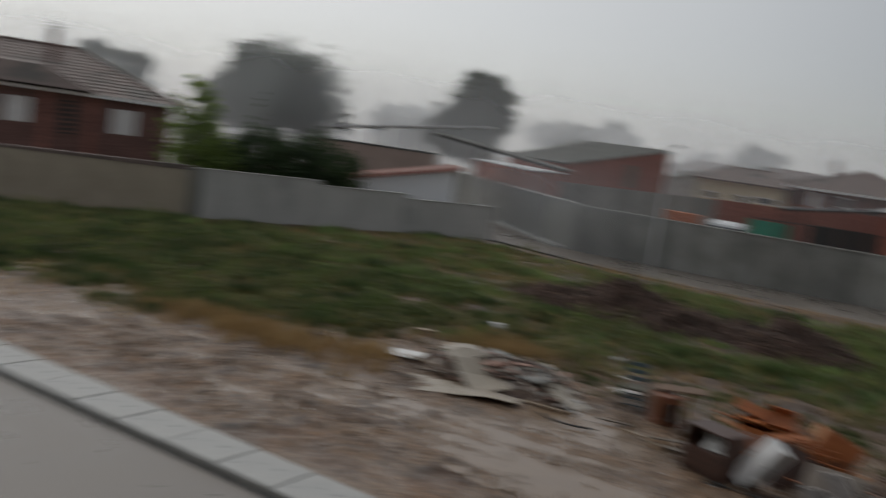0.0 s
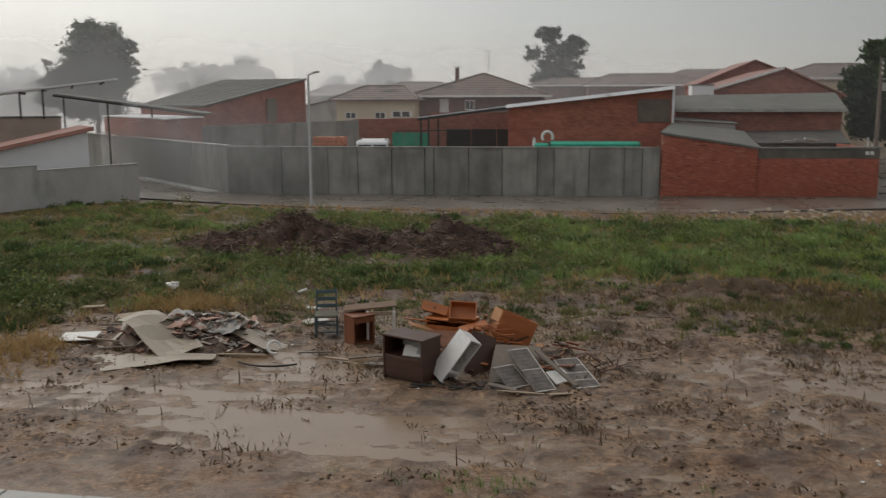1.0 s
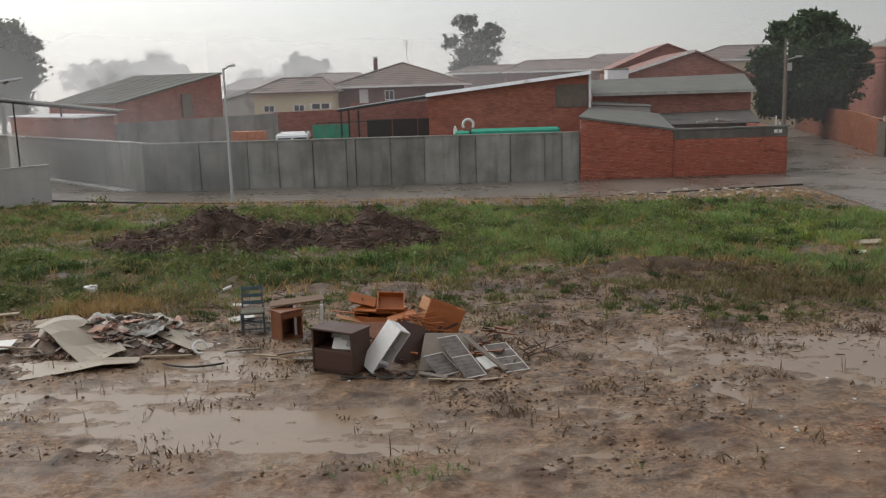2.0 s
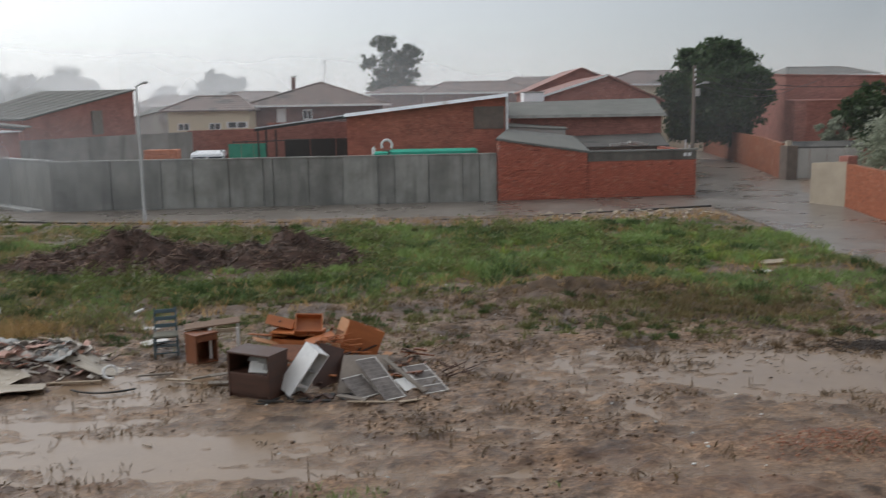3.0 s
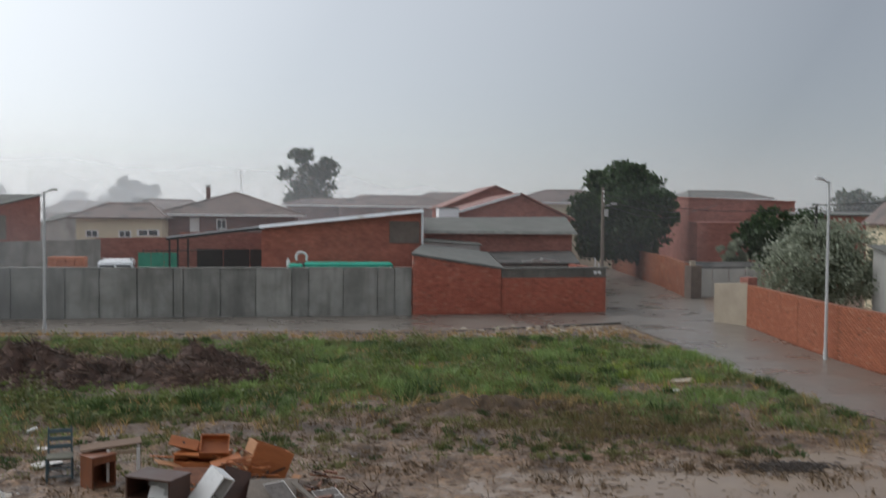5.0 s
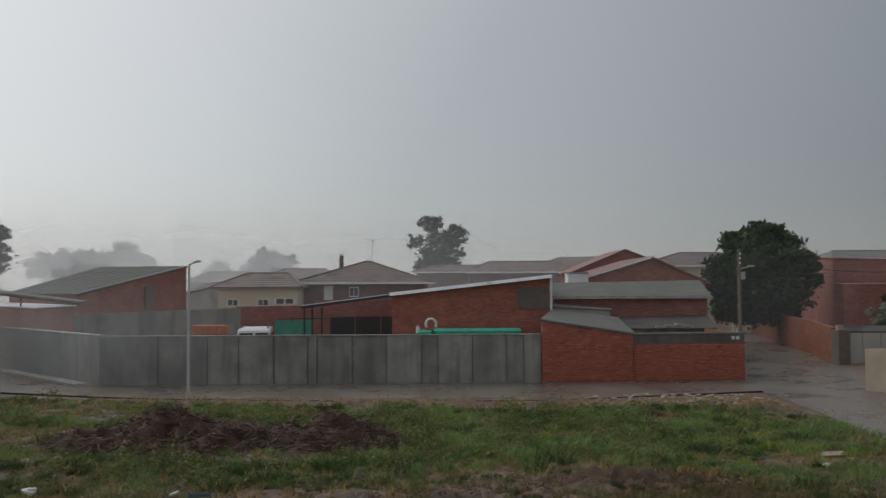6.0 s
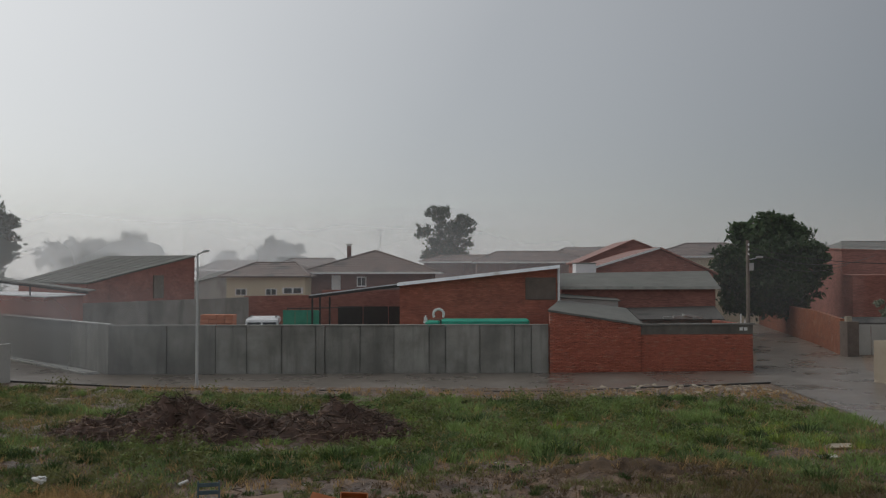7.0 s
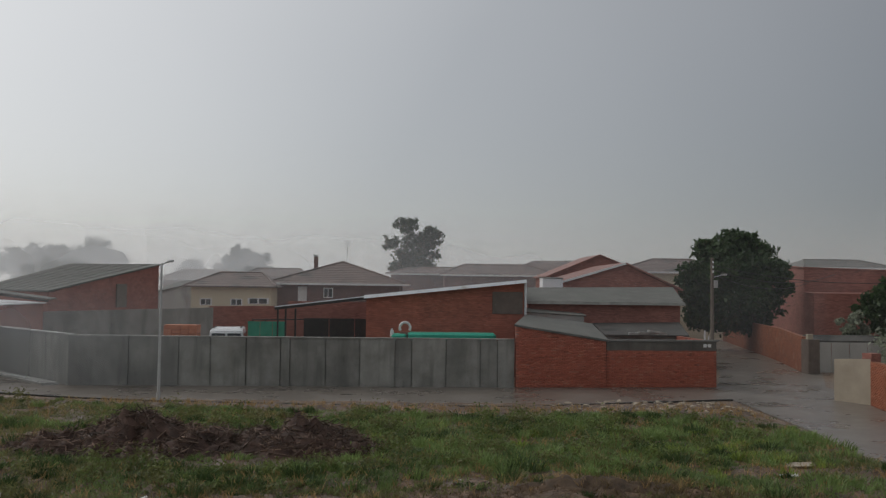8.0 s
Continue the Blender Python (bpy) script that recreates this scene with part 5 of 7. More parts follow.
# ---- see-through grey sheets that imitate rain haze over the distance ----
def haze_material(thick, thin, x0, x1, z0, z1):
    m = bpy.data.materials.new("rain_haze")
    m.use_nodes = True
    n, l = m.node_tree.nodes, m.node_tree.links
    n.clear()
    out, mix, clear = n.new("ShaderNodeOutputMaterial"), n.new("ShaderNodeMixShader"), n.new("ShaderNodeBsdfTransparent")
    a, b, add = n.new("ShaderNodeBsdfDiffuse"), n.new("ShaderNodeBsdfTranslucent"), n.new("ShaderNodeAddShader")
    # the pale grey of the haze is put into the sheet's colour
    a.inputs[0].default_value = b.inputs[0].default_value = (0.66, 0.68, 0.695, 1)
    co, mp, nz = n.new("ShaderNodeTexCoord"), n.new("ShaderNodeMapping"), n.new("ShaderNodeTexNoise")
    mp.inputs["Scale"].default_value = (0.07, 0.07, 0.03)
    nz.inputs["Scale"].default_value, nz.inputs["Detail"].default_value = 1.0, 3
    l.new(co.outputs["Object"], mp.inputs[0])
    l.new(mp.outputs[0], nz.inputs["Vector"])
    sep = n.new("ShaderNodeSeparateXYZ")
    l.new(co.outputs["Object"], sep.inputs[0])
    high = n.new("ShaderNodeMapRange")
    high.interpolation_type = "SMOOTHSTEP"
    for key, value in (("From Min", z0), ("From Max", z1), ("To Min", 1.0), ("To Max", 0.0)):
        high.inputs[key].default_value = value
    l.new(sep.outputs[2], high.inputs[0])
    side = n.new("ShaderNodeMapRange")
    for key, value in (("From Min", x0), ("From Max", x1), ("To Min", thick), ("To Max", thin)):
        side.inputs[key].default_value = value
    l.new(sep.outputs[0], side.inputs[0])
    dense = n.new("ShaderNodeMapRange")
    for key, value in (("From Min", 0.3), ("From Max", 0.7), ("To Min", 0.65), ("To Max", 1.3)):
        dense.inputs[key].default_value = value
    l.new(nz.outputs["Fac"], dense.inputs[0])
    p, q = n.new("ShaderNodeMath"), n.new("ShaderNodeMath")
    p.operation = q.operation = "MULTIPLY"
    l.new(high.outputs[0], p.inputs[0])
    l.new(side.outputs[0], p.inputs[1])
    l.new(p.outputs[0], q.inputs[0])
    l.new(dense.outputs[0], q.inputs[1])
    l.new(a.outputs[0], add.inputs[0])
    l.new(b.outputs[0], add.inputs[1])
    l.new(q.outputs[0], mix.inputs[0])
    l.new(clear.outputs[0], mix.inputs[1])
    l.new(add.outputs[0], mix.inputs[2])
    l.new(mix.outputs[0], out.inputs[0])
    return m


def haze_sheet(line, mat):
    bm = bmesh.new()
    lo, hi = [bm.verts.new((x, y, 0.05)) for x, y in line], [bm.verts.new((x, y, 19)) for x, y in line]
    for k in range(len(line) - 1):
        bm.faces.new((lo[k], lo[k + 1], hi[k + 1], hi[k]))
    tagged(link_mesh("backdrop_rain", bm, mat, True), "thin grey see-through sheet that imitates rain haze", "rain", kind="structure")


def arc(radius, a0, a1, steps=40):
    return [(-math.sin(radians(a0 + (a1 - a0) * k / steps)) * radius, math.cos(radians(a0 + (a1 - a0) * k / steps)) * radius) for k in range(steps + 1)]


# added haze sheets between the walls, sheds and trees, denser to the left
haze_sheet([(-30.5, 55.0), (-17.7, 42.35), (-14, 42.35), (4, 43.1), (15.5, 43.9), (26, 44.7), (40, 47)], haze_material(0.20, 0.018, -21, -9, 2.5, 6.5))
haze_sheet([(-21, 66.6), (-15.5, 63.2), (-6.8, 62.6), (6.0, 61.7), (20, 62.0), (33, 70.5), (60, 76)], haze_material(0.14, 0.045, -20, 6, 4, 12))
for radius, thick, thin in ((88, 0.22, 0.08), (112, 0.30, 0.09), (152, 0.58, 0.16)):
    haze_sheet(arc(radius, -44, 66), haze_material(thick, thin, -45, 35, 6, 19))


# ---- brush heaps ----
def heap_height(x, y):
    h = 0.86 * bell(x, y, -8.3, 26.3, 1.6, 1.3) + 0.84 * bell(x, y, -3.2, 26.2, 1.45, 1.25) + 0.50 * bell(x, y, -5.9, 26.1, 1.6, 1.0) + 0.40 * bell(x, y, -10.6, 26.0, 1.6, 1.0)
    return h * (1 + 0.45 * soft_noise(x, y, 0.55, 71)) + 0.16 * soft_noise(x, y, 0.25, 72) * np.clip(h * 4, 0, 1)


def build_heap():
    xs, ys = np.arange(-14, -0.8, 0.08), np.arange(22.8, 30.2, 0.08)
    X, Y = np.meshgrid(xs, ys)
    Z = lot_height(X, Y) - 0.12 + heap_height(X, Y)
    idx = np.arange(X.size).reshape(X.shape)
    q = np.stack([idx[:-1, :-1], idx[:-1, 1:], idx[1:, 1:], idx[1:, :-1]], -1).reshape(-1, 4)
    earth = material("dark_mulch", (0.04, 0.022, 0.016), (0.135, 0.078, 0.058), 3.0, 0.7, 1.0, 18)
    ob = mesh_from_arrays("brush_mound", np.stack([X, Y, Z], -1).reshape(-1, 3), q, earth, smooth=True)
    tagged(ob, "long heap of dark rotting prunings and earth", "brush heap")
    r = np.random.default_rng(8)
    n = 8500
    x, y = r.uniform(-13.8, -1.0, n), r.uniform(23.2, 29.6, n)
    ok = heap_height(x, y) > 0.16
    x, y = x[ok], y[ok]
    n = len(x)
    p = np.stack([x, y, lot_height(x, y) - 0.10 + heap_height(x, y) + r.uniform(0, 0.06, n)], 1)
    d = r.normal(size=(n, 3)) * [1, 1, 0.45]
    d /= np.linalg.norm(d, axis=1)[:, None]
    length = r.uniform(0.12, 0.55, n)[:, None]
    w = np.cross(d, r.normal(size=(n, 3)))
    w *= (r.uniform(0.008, 0.026, n) / np.linalg.norm(w, axis=1))[:, None]
    u = np.cross(d, w)
    a, b = p - d * length * 0.5, p + d * length * 0.5
    v = np.stack([a + w, a - w * 0.5 + u * 0.87, a - w * 0.5 - u * 0.87, b + w * 0.5, b - w * 0.25 + u * 0.43, b - w * 0.25 - u * 0.43], 1).reshape(-1, 3)
    i = np.arange(n)[:, None] * 6
    f = np.concatenate([i + [0, 1, 4, 3], i + [1, 2, 5, 4], i + [2, 0, 3, 5]], 0)
    twigs = mesh_from_arrays("twigs", v, f, leaf_material("twig_bark", (0.055, 0.035, 0.026), (0.36, 0.25, 0.19), 1.0, 0.7))
    tagged(twigs, "cut twigs lying over the brush heap", "twigs", kind="stuff")


build_heap()


def build_soil_mound():
    xs, ys = np.arange(0.9, 7.6, 0.08), np.arange(19.9, 23.0, 0.08)
    X, Y = np.meshgrid(xs, ys)
    Z = lot_height(X, Y) - 0.05 + (0.14 * bell(X, Y, 3.8, 21.4, 1.0, 0.55) + 0.10 * bell(X, Y, 5.4, 21.2, 1.1, 0.45) + 0.07 * bell(X, Y, 2.4, 21.3, 0.6, 0.4)) * (1 + 0.35 * soft_noise(X, Y, 0.4, 73)) + 0.05 * soft_noise(X, Y, 0.17, 74)
    idx = np.arange(X.size).reshape(X.shape)
    q = np.stack([idx[:-1, :-1], idx[:-1, 1:], idx[1:, 1:], idx[1:, :-1]], -1).reshape(-1, 4)
    ob = mesh_from_arrays("soil_mound", np.stack([X, Y, Z], -1).reshape(-1, 3), q, material("dark_soil", (0.035, 0.023, 0.014), (0.13, 0.085, 0.052), 3.0, 0.85, 1.0, 18))
    tagged(ob, "low mound of dark tipped soil at the grass edge", "soil mound")


build_soil_mound()


# ---- pavement slabs at the road below ----
def build_pavement():
    root = thing("pavement", Matrix(), "pale wet concrete slab edging beside the road", "pavement", kind="structure")
    me = None
    for k in range(44):
        x = -30 + k * 1.0
        if me is None:
            first = part("slab", box((0.985, 0.84, 0.14), (0, 0, 0.04), bevel=0.012), M["slab"], root, at=pose(x, 8.60 - 0.035 * (x + 7.5), 0, 0, 0, -2.0))
            me = first.data
        else:
            ob = new("slab", me)
            ob.parent = root
            ob.matrix_basis = pose(x, 8.60 - 0.035 * (x + 7.5), 0.004 * ((k * 5) % 3 - 1), 0, 0, -2.0 + 0.25 * ((k * 7) % 3 - 1))


build_pavement()


# ---- lamps, poles, wires ----
def street_lamp(label, x, y, height, arm, r=0.055):
    root = thing("street_lamp", pose(x, y, 0.02), label, "street lamp", "street lamps")
    part("base", rod((0, 0, 0), (0, 0, 0.35), r * 1.6, r * 1.5), M["lamp_paint"], root)
    part("pole", rod((0, 0, 0.3), (0, 0, height), r * 1.15, r * 0.75, 10), M["lamp_paint"], root)
    part("arm", rod((0, 0, height - 0.06), (arm * 0.6, 0, height + 0.06), r * 0.6), M["lamp_paint"], root)
    part("head", box((abs(arm) * 0.6, 0.22, 0.09), (arm * 0.85, 0, height + 0.09), (0, -6 if arm > 0 else 6, 0), 0.02), M["lamp_paint"], root)


street_lamp("slim grey street lamp at the edge of the lane", -11.15, 37.35, 5.7, 0.42)
street_lamp("tall grey street lamp beside the orange brick wall", 17.12, 28.7, 6.15, -0.42, 0.05)


def utility_pole():
    root = thing("utility_pole", pose(15.0, 47.2, 0), "weathered timber utility pole with a lamp bracket", "utility pole")
    part("pole", rod((0, 0, 0), (0, 0, 6.6), 0.11, 0.08, 10), M["timber_pole"], root)
    part("bracket", rod((0, 0, 5.55), (0.62, 0, 5.70), 0.025), M["steel"], root)
    part("lamp_head", box((0.32, 0.18, 0.10), (0.62, 0, 5.70), bevel=0.02), M["render_grey"], root)
    part("meter_box", box((0.2, 0.14, 0.4), (0.16, -0.1, 5.2)), M["render_grey"], root)
    for k in range(3):
        part("insulator", rod((0, -0.16, 6.3 - 0.25 * k), (0, -0.16, 6.42 - 0.25 * k), 0.04), M["paint_white"], root)
    for k in range(2):
        part("conduit", rod((-0.45 + 0.2 * k, -0.2, 0), (-0.45 + 0.2 * k, -0.2, 2.75 - 0.3 * k), 0.035), M["paint_white"], root)
    black = thing("utility_pole", pose(22.9, 39.6, 0), "thin dark timber pole rising out of the olive bush", "utility pole")
    part("pole", rod((0, 0, 0), (0.14, 0, 5.65), 0.085, 0.065), M["iron"], black)
    part("insulator", rod((0.14, -0.08, 5.5), (0.14, -0.08, 5.65), 0.04), M["concrete_dark"], black)


utility_pole()


def cable(label, a, b, sag, r=0.018):
    a, b = Vector(a), Vector(b)
    bm = bmesh.new()
    pts = [a.lerp(b, k / 14) - Vector((0, 0, sag * 4 * (k / 14) * (1 - k / 14))) for k in range(15)]
    for p, q in zip(pts, pts[1:]):
        add_rod(bm, p, q, r, sides=5)
    tagged(link_mesh("cable", bm, M["iron"]), label, "cable", "overhead cables")


cable("black overhead cable between the street poles", (23.0, 39.5, 5.6), (24.5, 30, 6.2), 0.2, 0.03)
cable("thin overhead cable across the street", (15.0, 47.05, 6.2), (23.0, 39.5, 5.5), 0.5)
cable("thin overhead cable up the far street", (15.0, 47.1, 5.95), (33, 72, 6.3), 0.7)
cable("thin overhead cable to the brick block", (15.0, 47.1, 5.7), (31, 72, 5.7), 0.7)


# ---- the yard behind the concrete wall ----
green_net = material("green_shade_net", (0.03, 0.24, 0.16), (0.08, 0.38, 0.26), 2.0, 0.6, 0.2)
green_tarp = material("green_tarpaulin", (0.01, 0.30, 0.20), (0.03, 0.45, 0.31), 1.0, 0.35, 0.2)
van_white = material("white_car_paint", (0.72, 0.73, 0.74), (0.80, 0.81, 0.82), 1.0, 0.22, 0.0)
rubber = material("black_rubber", (0.012, 0.012, 0.012), (0.03, 0.03, 0.03), 4, 0.6, 0.1)
hollow_brick = material("hollow_clay_block", (0.42, 0.13, 0.06), (0.60, 0.23, 0.12), 3, 0.7, 0.3)


def build_van():
    root = thing("van", pose(-12.0, 54.0, 0.02, 0, 0, 9) @ Matrix.Scale(1.22, 4), "small white van parked in the yard beyond the wall", "van")
    w, l = 0.87, 2.05
    prof = [(-l, 0.35), (-l, 1.0), (-l + 0.12, 1.75), (-l + 0.3, 1.86), (0.5, 1.88), (0.75, 1.84), (1.15, 1.12), (2.0, 0.98), (2.12, 0.8), (2.12, 0.35)]
    bm = bmesh.new()
    inset = lambda z: 0.0 if z < 1.05 else (z - 1.05) * 0.16
    add_prism(bm, [(-(w - inset(z)), y, z) for y, z in prof], [(w - inset(z), y, z) for y, z in prof])
    bmesh.ops.bevel(bm, geom=bm.edges[:], offset=0.04, segments=2, affect="EDGES")
    part("body", bm, van_white, root, smooth=False)
    for s in (-1, 1):
        part("rear_window", box((0.62, 0.03, 0.5), (0.36 * s, -l + 0.045, 1.42), (-9, 0, 0)), M["glass"], root)
        for y, ln in ((-1.1, 0.9), (-0.1, 0.8), (0.65, 0.45)):
            part("side_window", box((0.03, ln, 0.42), (s * (w - 0.05), y, 1.42), (0, -9 * s, 0)), M["glass"], root)
        part("tail_light", box((0.12, 0.04, 0.45), (0.79 * s, -l - 0.005, 1.0)), M["roof_red"], root)
        part("roof_rail", rod((0.62 * s, -1.6, 1.91), (0.62 * s, 0.3, 1.91), 0.025), M["iron"], root)
        for y in (-1.25, 1.35):
            wh = part("wheel", rod((s * 0.68, y, 0.31), (s * 0.88, y, 0.31), 0.31, sides=18), rubber, root)
            part("rim", rod((s * 0.87, y, 0.31), (s * 0.89, y, 0.31), 0.18, sides=14), M["steel"], wh)
    part("bumper", box((1.7, 0.1, 0.2), (0, -l - 0.04, 0.45), bevel=0.02), M["iron"], root)
    part("windscreen", box((1.35, 0.03, 0.75), (0, 0.97, 1.5), (58, 0, 0)), M["glass"], root)


def build_block_stack():
    root = thing("block_stack", pose(-14.8, 54, 0), "tall stack of orange clay blocks in the yard", "brick stack")
    for k in range(9):
        for i in range(4):
            bx = box((0.48, 0.9, 0.255), (-0.75 + 0.50 * i, 0.02 * ((k + i) % 3), 0.13 + 0.27 * k), bevel=0.012)
            part("block", bx, hollow_brick, root)


def build_yard_things():
    net = thing("net_fence", pose(-8.9, 51, 0), "green shade net stretched on a frame", "fence")
    for k, x in enumerate((-1.05, -0.35, 0.35)):
        part("net_panel", box((0.68, 0.03, 2.75), (x + 0.02, 0.02 * k, 1.42)), green_net, net)
    for x in (-1.1, -0.38, 0.34, 0.75):
        part("post", rod((x, 0.05, 0), (x, 0.05, 2.95), 0.035), M["iron"], net)
    part("rail", rod((-1.1, 0.05, 2.88), (3.0, 0.05, 2.95), 0.03), M["iron"], net)
    tarp = thing("covered_stack", pose(0.9, 46.4, 0), "long stack covered with bright green tarpaulin", "tarpaulin")
    bm = box((4.6, 1.2, 0.75), (0.25, 0, 2.14), bevel=0.10)
    part("tarpaulin", bm, green_tarp, tarp)
    part("tarpaulin_end", box((0.75, 1.25, 0.68), (-2.42, 0, 2.10), (0, -2, 0), bevel=0.08), green_tarp, tarp)
    part("fold", rod((-2.0, -0.62, 1.8), (-2.0, -0.62, 2.5), 0.035), M["iron"], tarp)
    part("stack_body", box((5.0, 1.1, 1.75), (0, 0, 0.88)), M["timber_pole"], tarp)
    hoop = thing("hoop", pose(-1.23, 46.2, 2.42), "white hoop standing on the covered stack", "hoop")
    bm = bmesh.new()
    for k in range(14):
        a, b = radians(-35 + k * 250 / 14), radians(-35 + (k + 1) * 250 / 14)
        add_rod(bm, (0.27 * math.cos(a), 0, 0.34 + 0.27 * math.sin(a)), (0.27 * math.cos(b), 0, 0.34 + 0.27 * math.sin(b)), 0.065, sides=8)
    part("ring", bm, M["paint_white"], hoop)
    part("foot", box((0.5, 0.12, 0.14), (0.0, 0.02, 0.06), bevel=0.02), M["brick_dull"], hoop)
    can = thing("canister", pose(-1.9, 46.1, 1.9), "small white canister on a post", "canister")
    part("body", rod((0, 0, 0.4), (0, 0, 0.72), 0.10, 0.09, 12), M["paint_white"], can)
    part("neck", rod((0, 0, 0.70), (0, 0, 0.82), 0.04), M["paint_white"], can)
    part("post", rod((0, 0, -1.9), (0, 0, 0.42), 0.05), M["iron"], can)
    pipe = thing("downpipe", pose(5.22, 48.35, 0), "white downpipe on the corner of the brick shed", "pipe")
    part("pipe", rod((0, 0, 3.2), (0, 0, 5.15), 0.06), M["sheet_white"], pipe)
    part("elbow", rod((0, 0, 3.22), (-0.35, -0.15, 2.95), 0.06), M["sheet_white"], pipe)
    patch = thing("render_patch", pose(4.25, 48.46, 4.05), "grey cement patch on the red brick shed", "patch")
    part("cement", box((1.65, 0.03, 1.2), (0, 0, 0), bevel=0.01), M["cement_brown"], patch)
    vent = thing("fallen_slabs", pose(12.2, 50.2, 2.35), "pale slabs stacked against the low roof", "slabs")
    for k in range(3):
        part("slab", box((1.1, 0.3, 0.12), (0.5 * k - 0.4, -0.1 * k, 0.03 + 0.05 * k), (0, 4 * k, 6 * k)), M["slab"], vent)
    door = thing("barn_door", pose(-21.35, 62.2, 0, 0, 0, 69.2), "old plank door in the barn's side wall", "door")
    part("leaf", box((1.0, 0.08, 1.6), (0, -0.08, 4.0)), M["timber_pole"], door)


build_van()
build_block_stack()
build_yard_things()


# ---- dumped furniture ----
dark_wood = material("dark_brown_veneer", (0.040, 0.017, 0.011), (0.095, 0.044, 0.029), 2.0, 0.42, 0.1, stretch=(1, 1, 6), rough2=0.6)
red_wood = material("red_brown_wood", (0.12, 0.042, 0.02), (0.26, 0.095, 0.042), 2.0, 0.35, 0.15, stretch=(5, 5, 1))
orange_wood = material("orange_veneer", (0.34, 0.105, 0.035), (0.52, 0.185, 0.062), 1.6, 0.35, 0.1, stretch=(1, 1, 4))
tan_wood = material("bare_tan_board", (0.36, 0.17, 0.075), (0.50, 0.26, 0.13), 3, 0.55, 0.15, stretch=(1, 1, 5))
worn_top = material("worn_table_top", (0.12, 0.075, 0.05), (0.24, 0.16, 0.11), 3, 0.8, 0.15, stretch=(1, 5, 5))
pale_wood = material("weathered_pale_wood", (0.26, 0.20, 0.14), (0.42, 0.335, 0.245), 3, 0.6, 0.2, stretch=(6, 1, 1))
chair_blue = material("blue_grey_paint", (0.05, 0.085, 0.10), (0.09, 0.135, 0.155), 4, 0.5, 0.2)
rush = material("dark_rush_seat", (0.10, 0.10, 0.08), (0.19, 0.18, 0.14), 6, 0.8, 0.5)
enamel = material("white_melamine", (0.74, 0.75, 0.75), (0.84, 0.84, 0.83), 1.2, 0.22, 0.02, spots=((0.62, 0.58, 0.52), 0.05))
inside_grey = material("grey_cabinet_inside", (0.28, 0.28, 0.27), (0.40, 0.40, 0.38), 2, 0.5, 0.1)
vinyl = material("beige_vinyl_sheet", (0.33, 0.285, 0.225), (0.44, 0.385, 0.31), 1.0, 0.35, 0.12, 30, spots=((0.30, 0.26, 0.20), 0.15))
slate_board = material("grey_backing_board", (0.10, 0.08, 0.064), (0.23, 0.19, 0.155), 2, 0.6, 0.2, spots=((0.09, 0.08, 0.07), 0.2))
mesh_grey = material("grey_blind_slats", (0.09, 0.078, 0.07), (0.25, 0.22, 0.20), 5, 0.5, 0.2)
dirty_white = material("soiled_white_paint", (0.40, 0.375, 0.345), (0.72, 0.70, 0.67), 4, 0.5, 0.2)
plastic_white = material("white_plastic", (0.70, 0.70, 0.68), (0.82, 0.82, 0.80), 3, 0.4, 0.1)


def on_lot(x, y, dz=0.0):
    return float(lot_height(np.array([x]), np.array([y]))[0]) + dz


def build_chair():
    root = thing("ladder_chair", pose(-4.75, 16.62, on_lot(-4.75, 16.62, -0.07), 0, 0, 14), "blue-grey wooden ladder-back chair with a rush seat, standing in mud", "chair")
    for x in (-0.2, 0.2):
        part("back_leg", rod((x, 0.19, 0), (x * 0.95, 0.25, 0.93), 0.02, 0.017), chair_blue, root)
        part("front_leg", rod((x * 1.05, -0.19, 0), (x * 1.05, -0.19, 0.47), 0.021), chair_blue, root)
        for z in (0.14, 0.28):
            part("side_rung", rod((x * 1.03, -0.19, z), (x, 0.2, z), 0.011), chair_blue, root)
    for z in (0.14, 0.27, 0.36):
        part("front_rung", rod((-0.21, -0.19, z), (0.21, -0.19, z), 0.012), chair_blue, root)
    part("rear_rung", rod((-0.2, 0.2, 0.2), (0.2, 0.2, 0.2), 0.011), chair_blue, root)
    part("seat", box((0.45, 0.42, 0.05), (0, 0, 0.45), bevel=0.02), rush, root, "worn woven rush seat")
    for z in (0.58, 0.72, 0.86):
        part("back_slat", box((0.38, 0.02, 0.075), (0, 0.225 + (z - 0.6) * 0.07, z), (-5, 0, 0), 0.008), chair_blue, root)


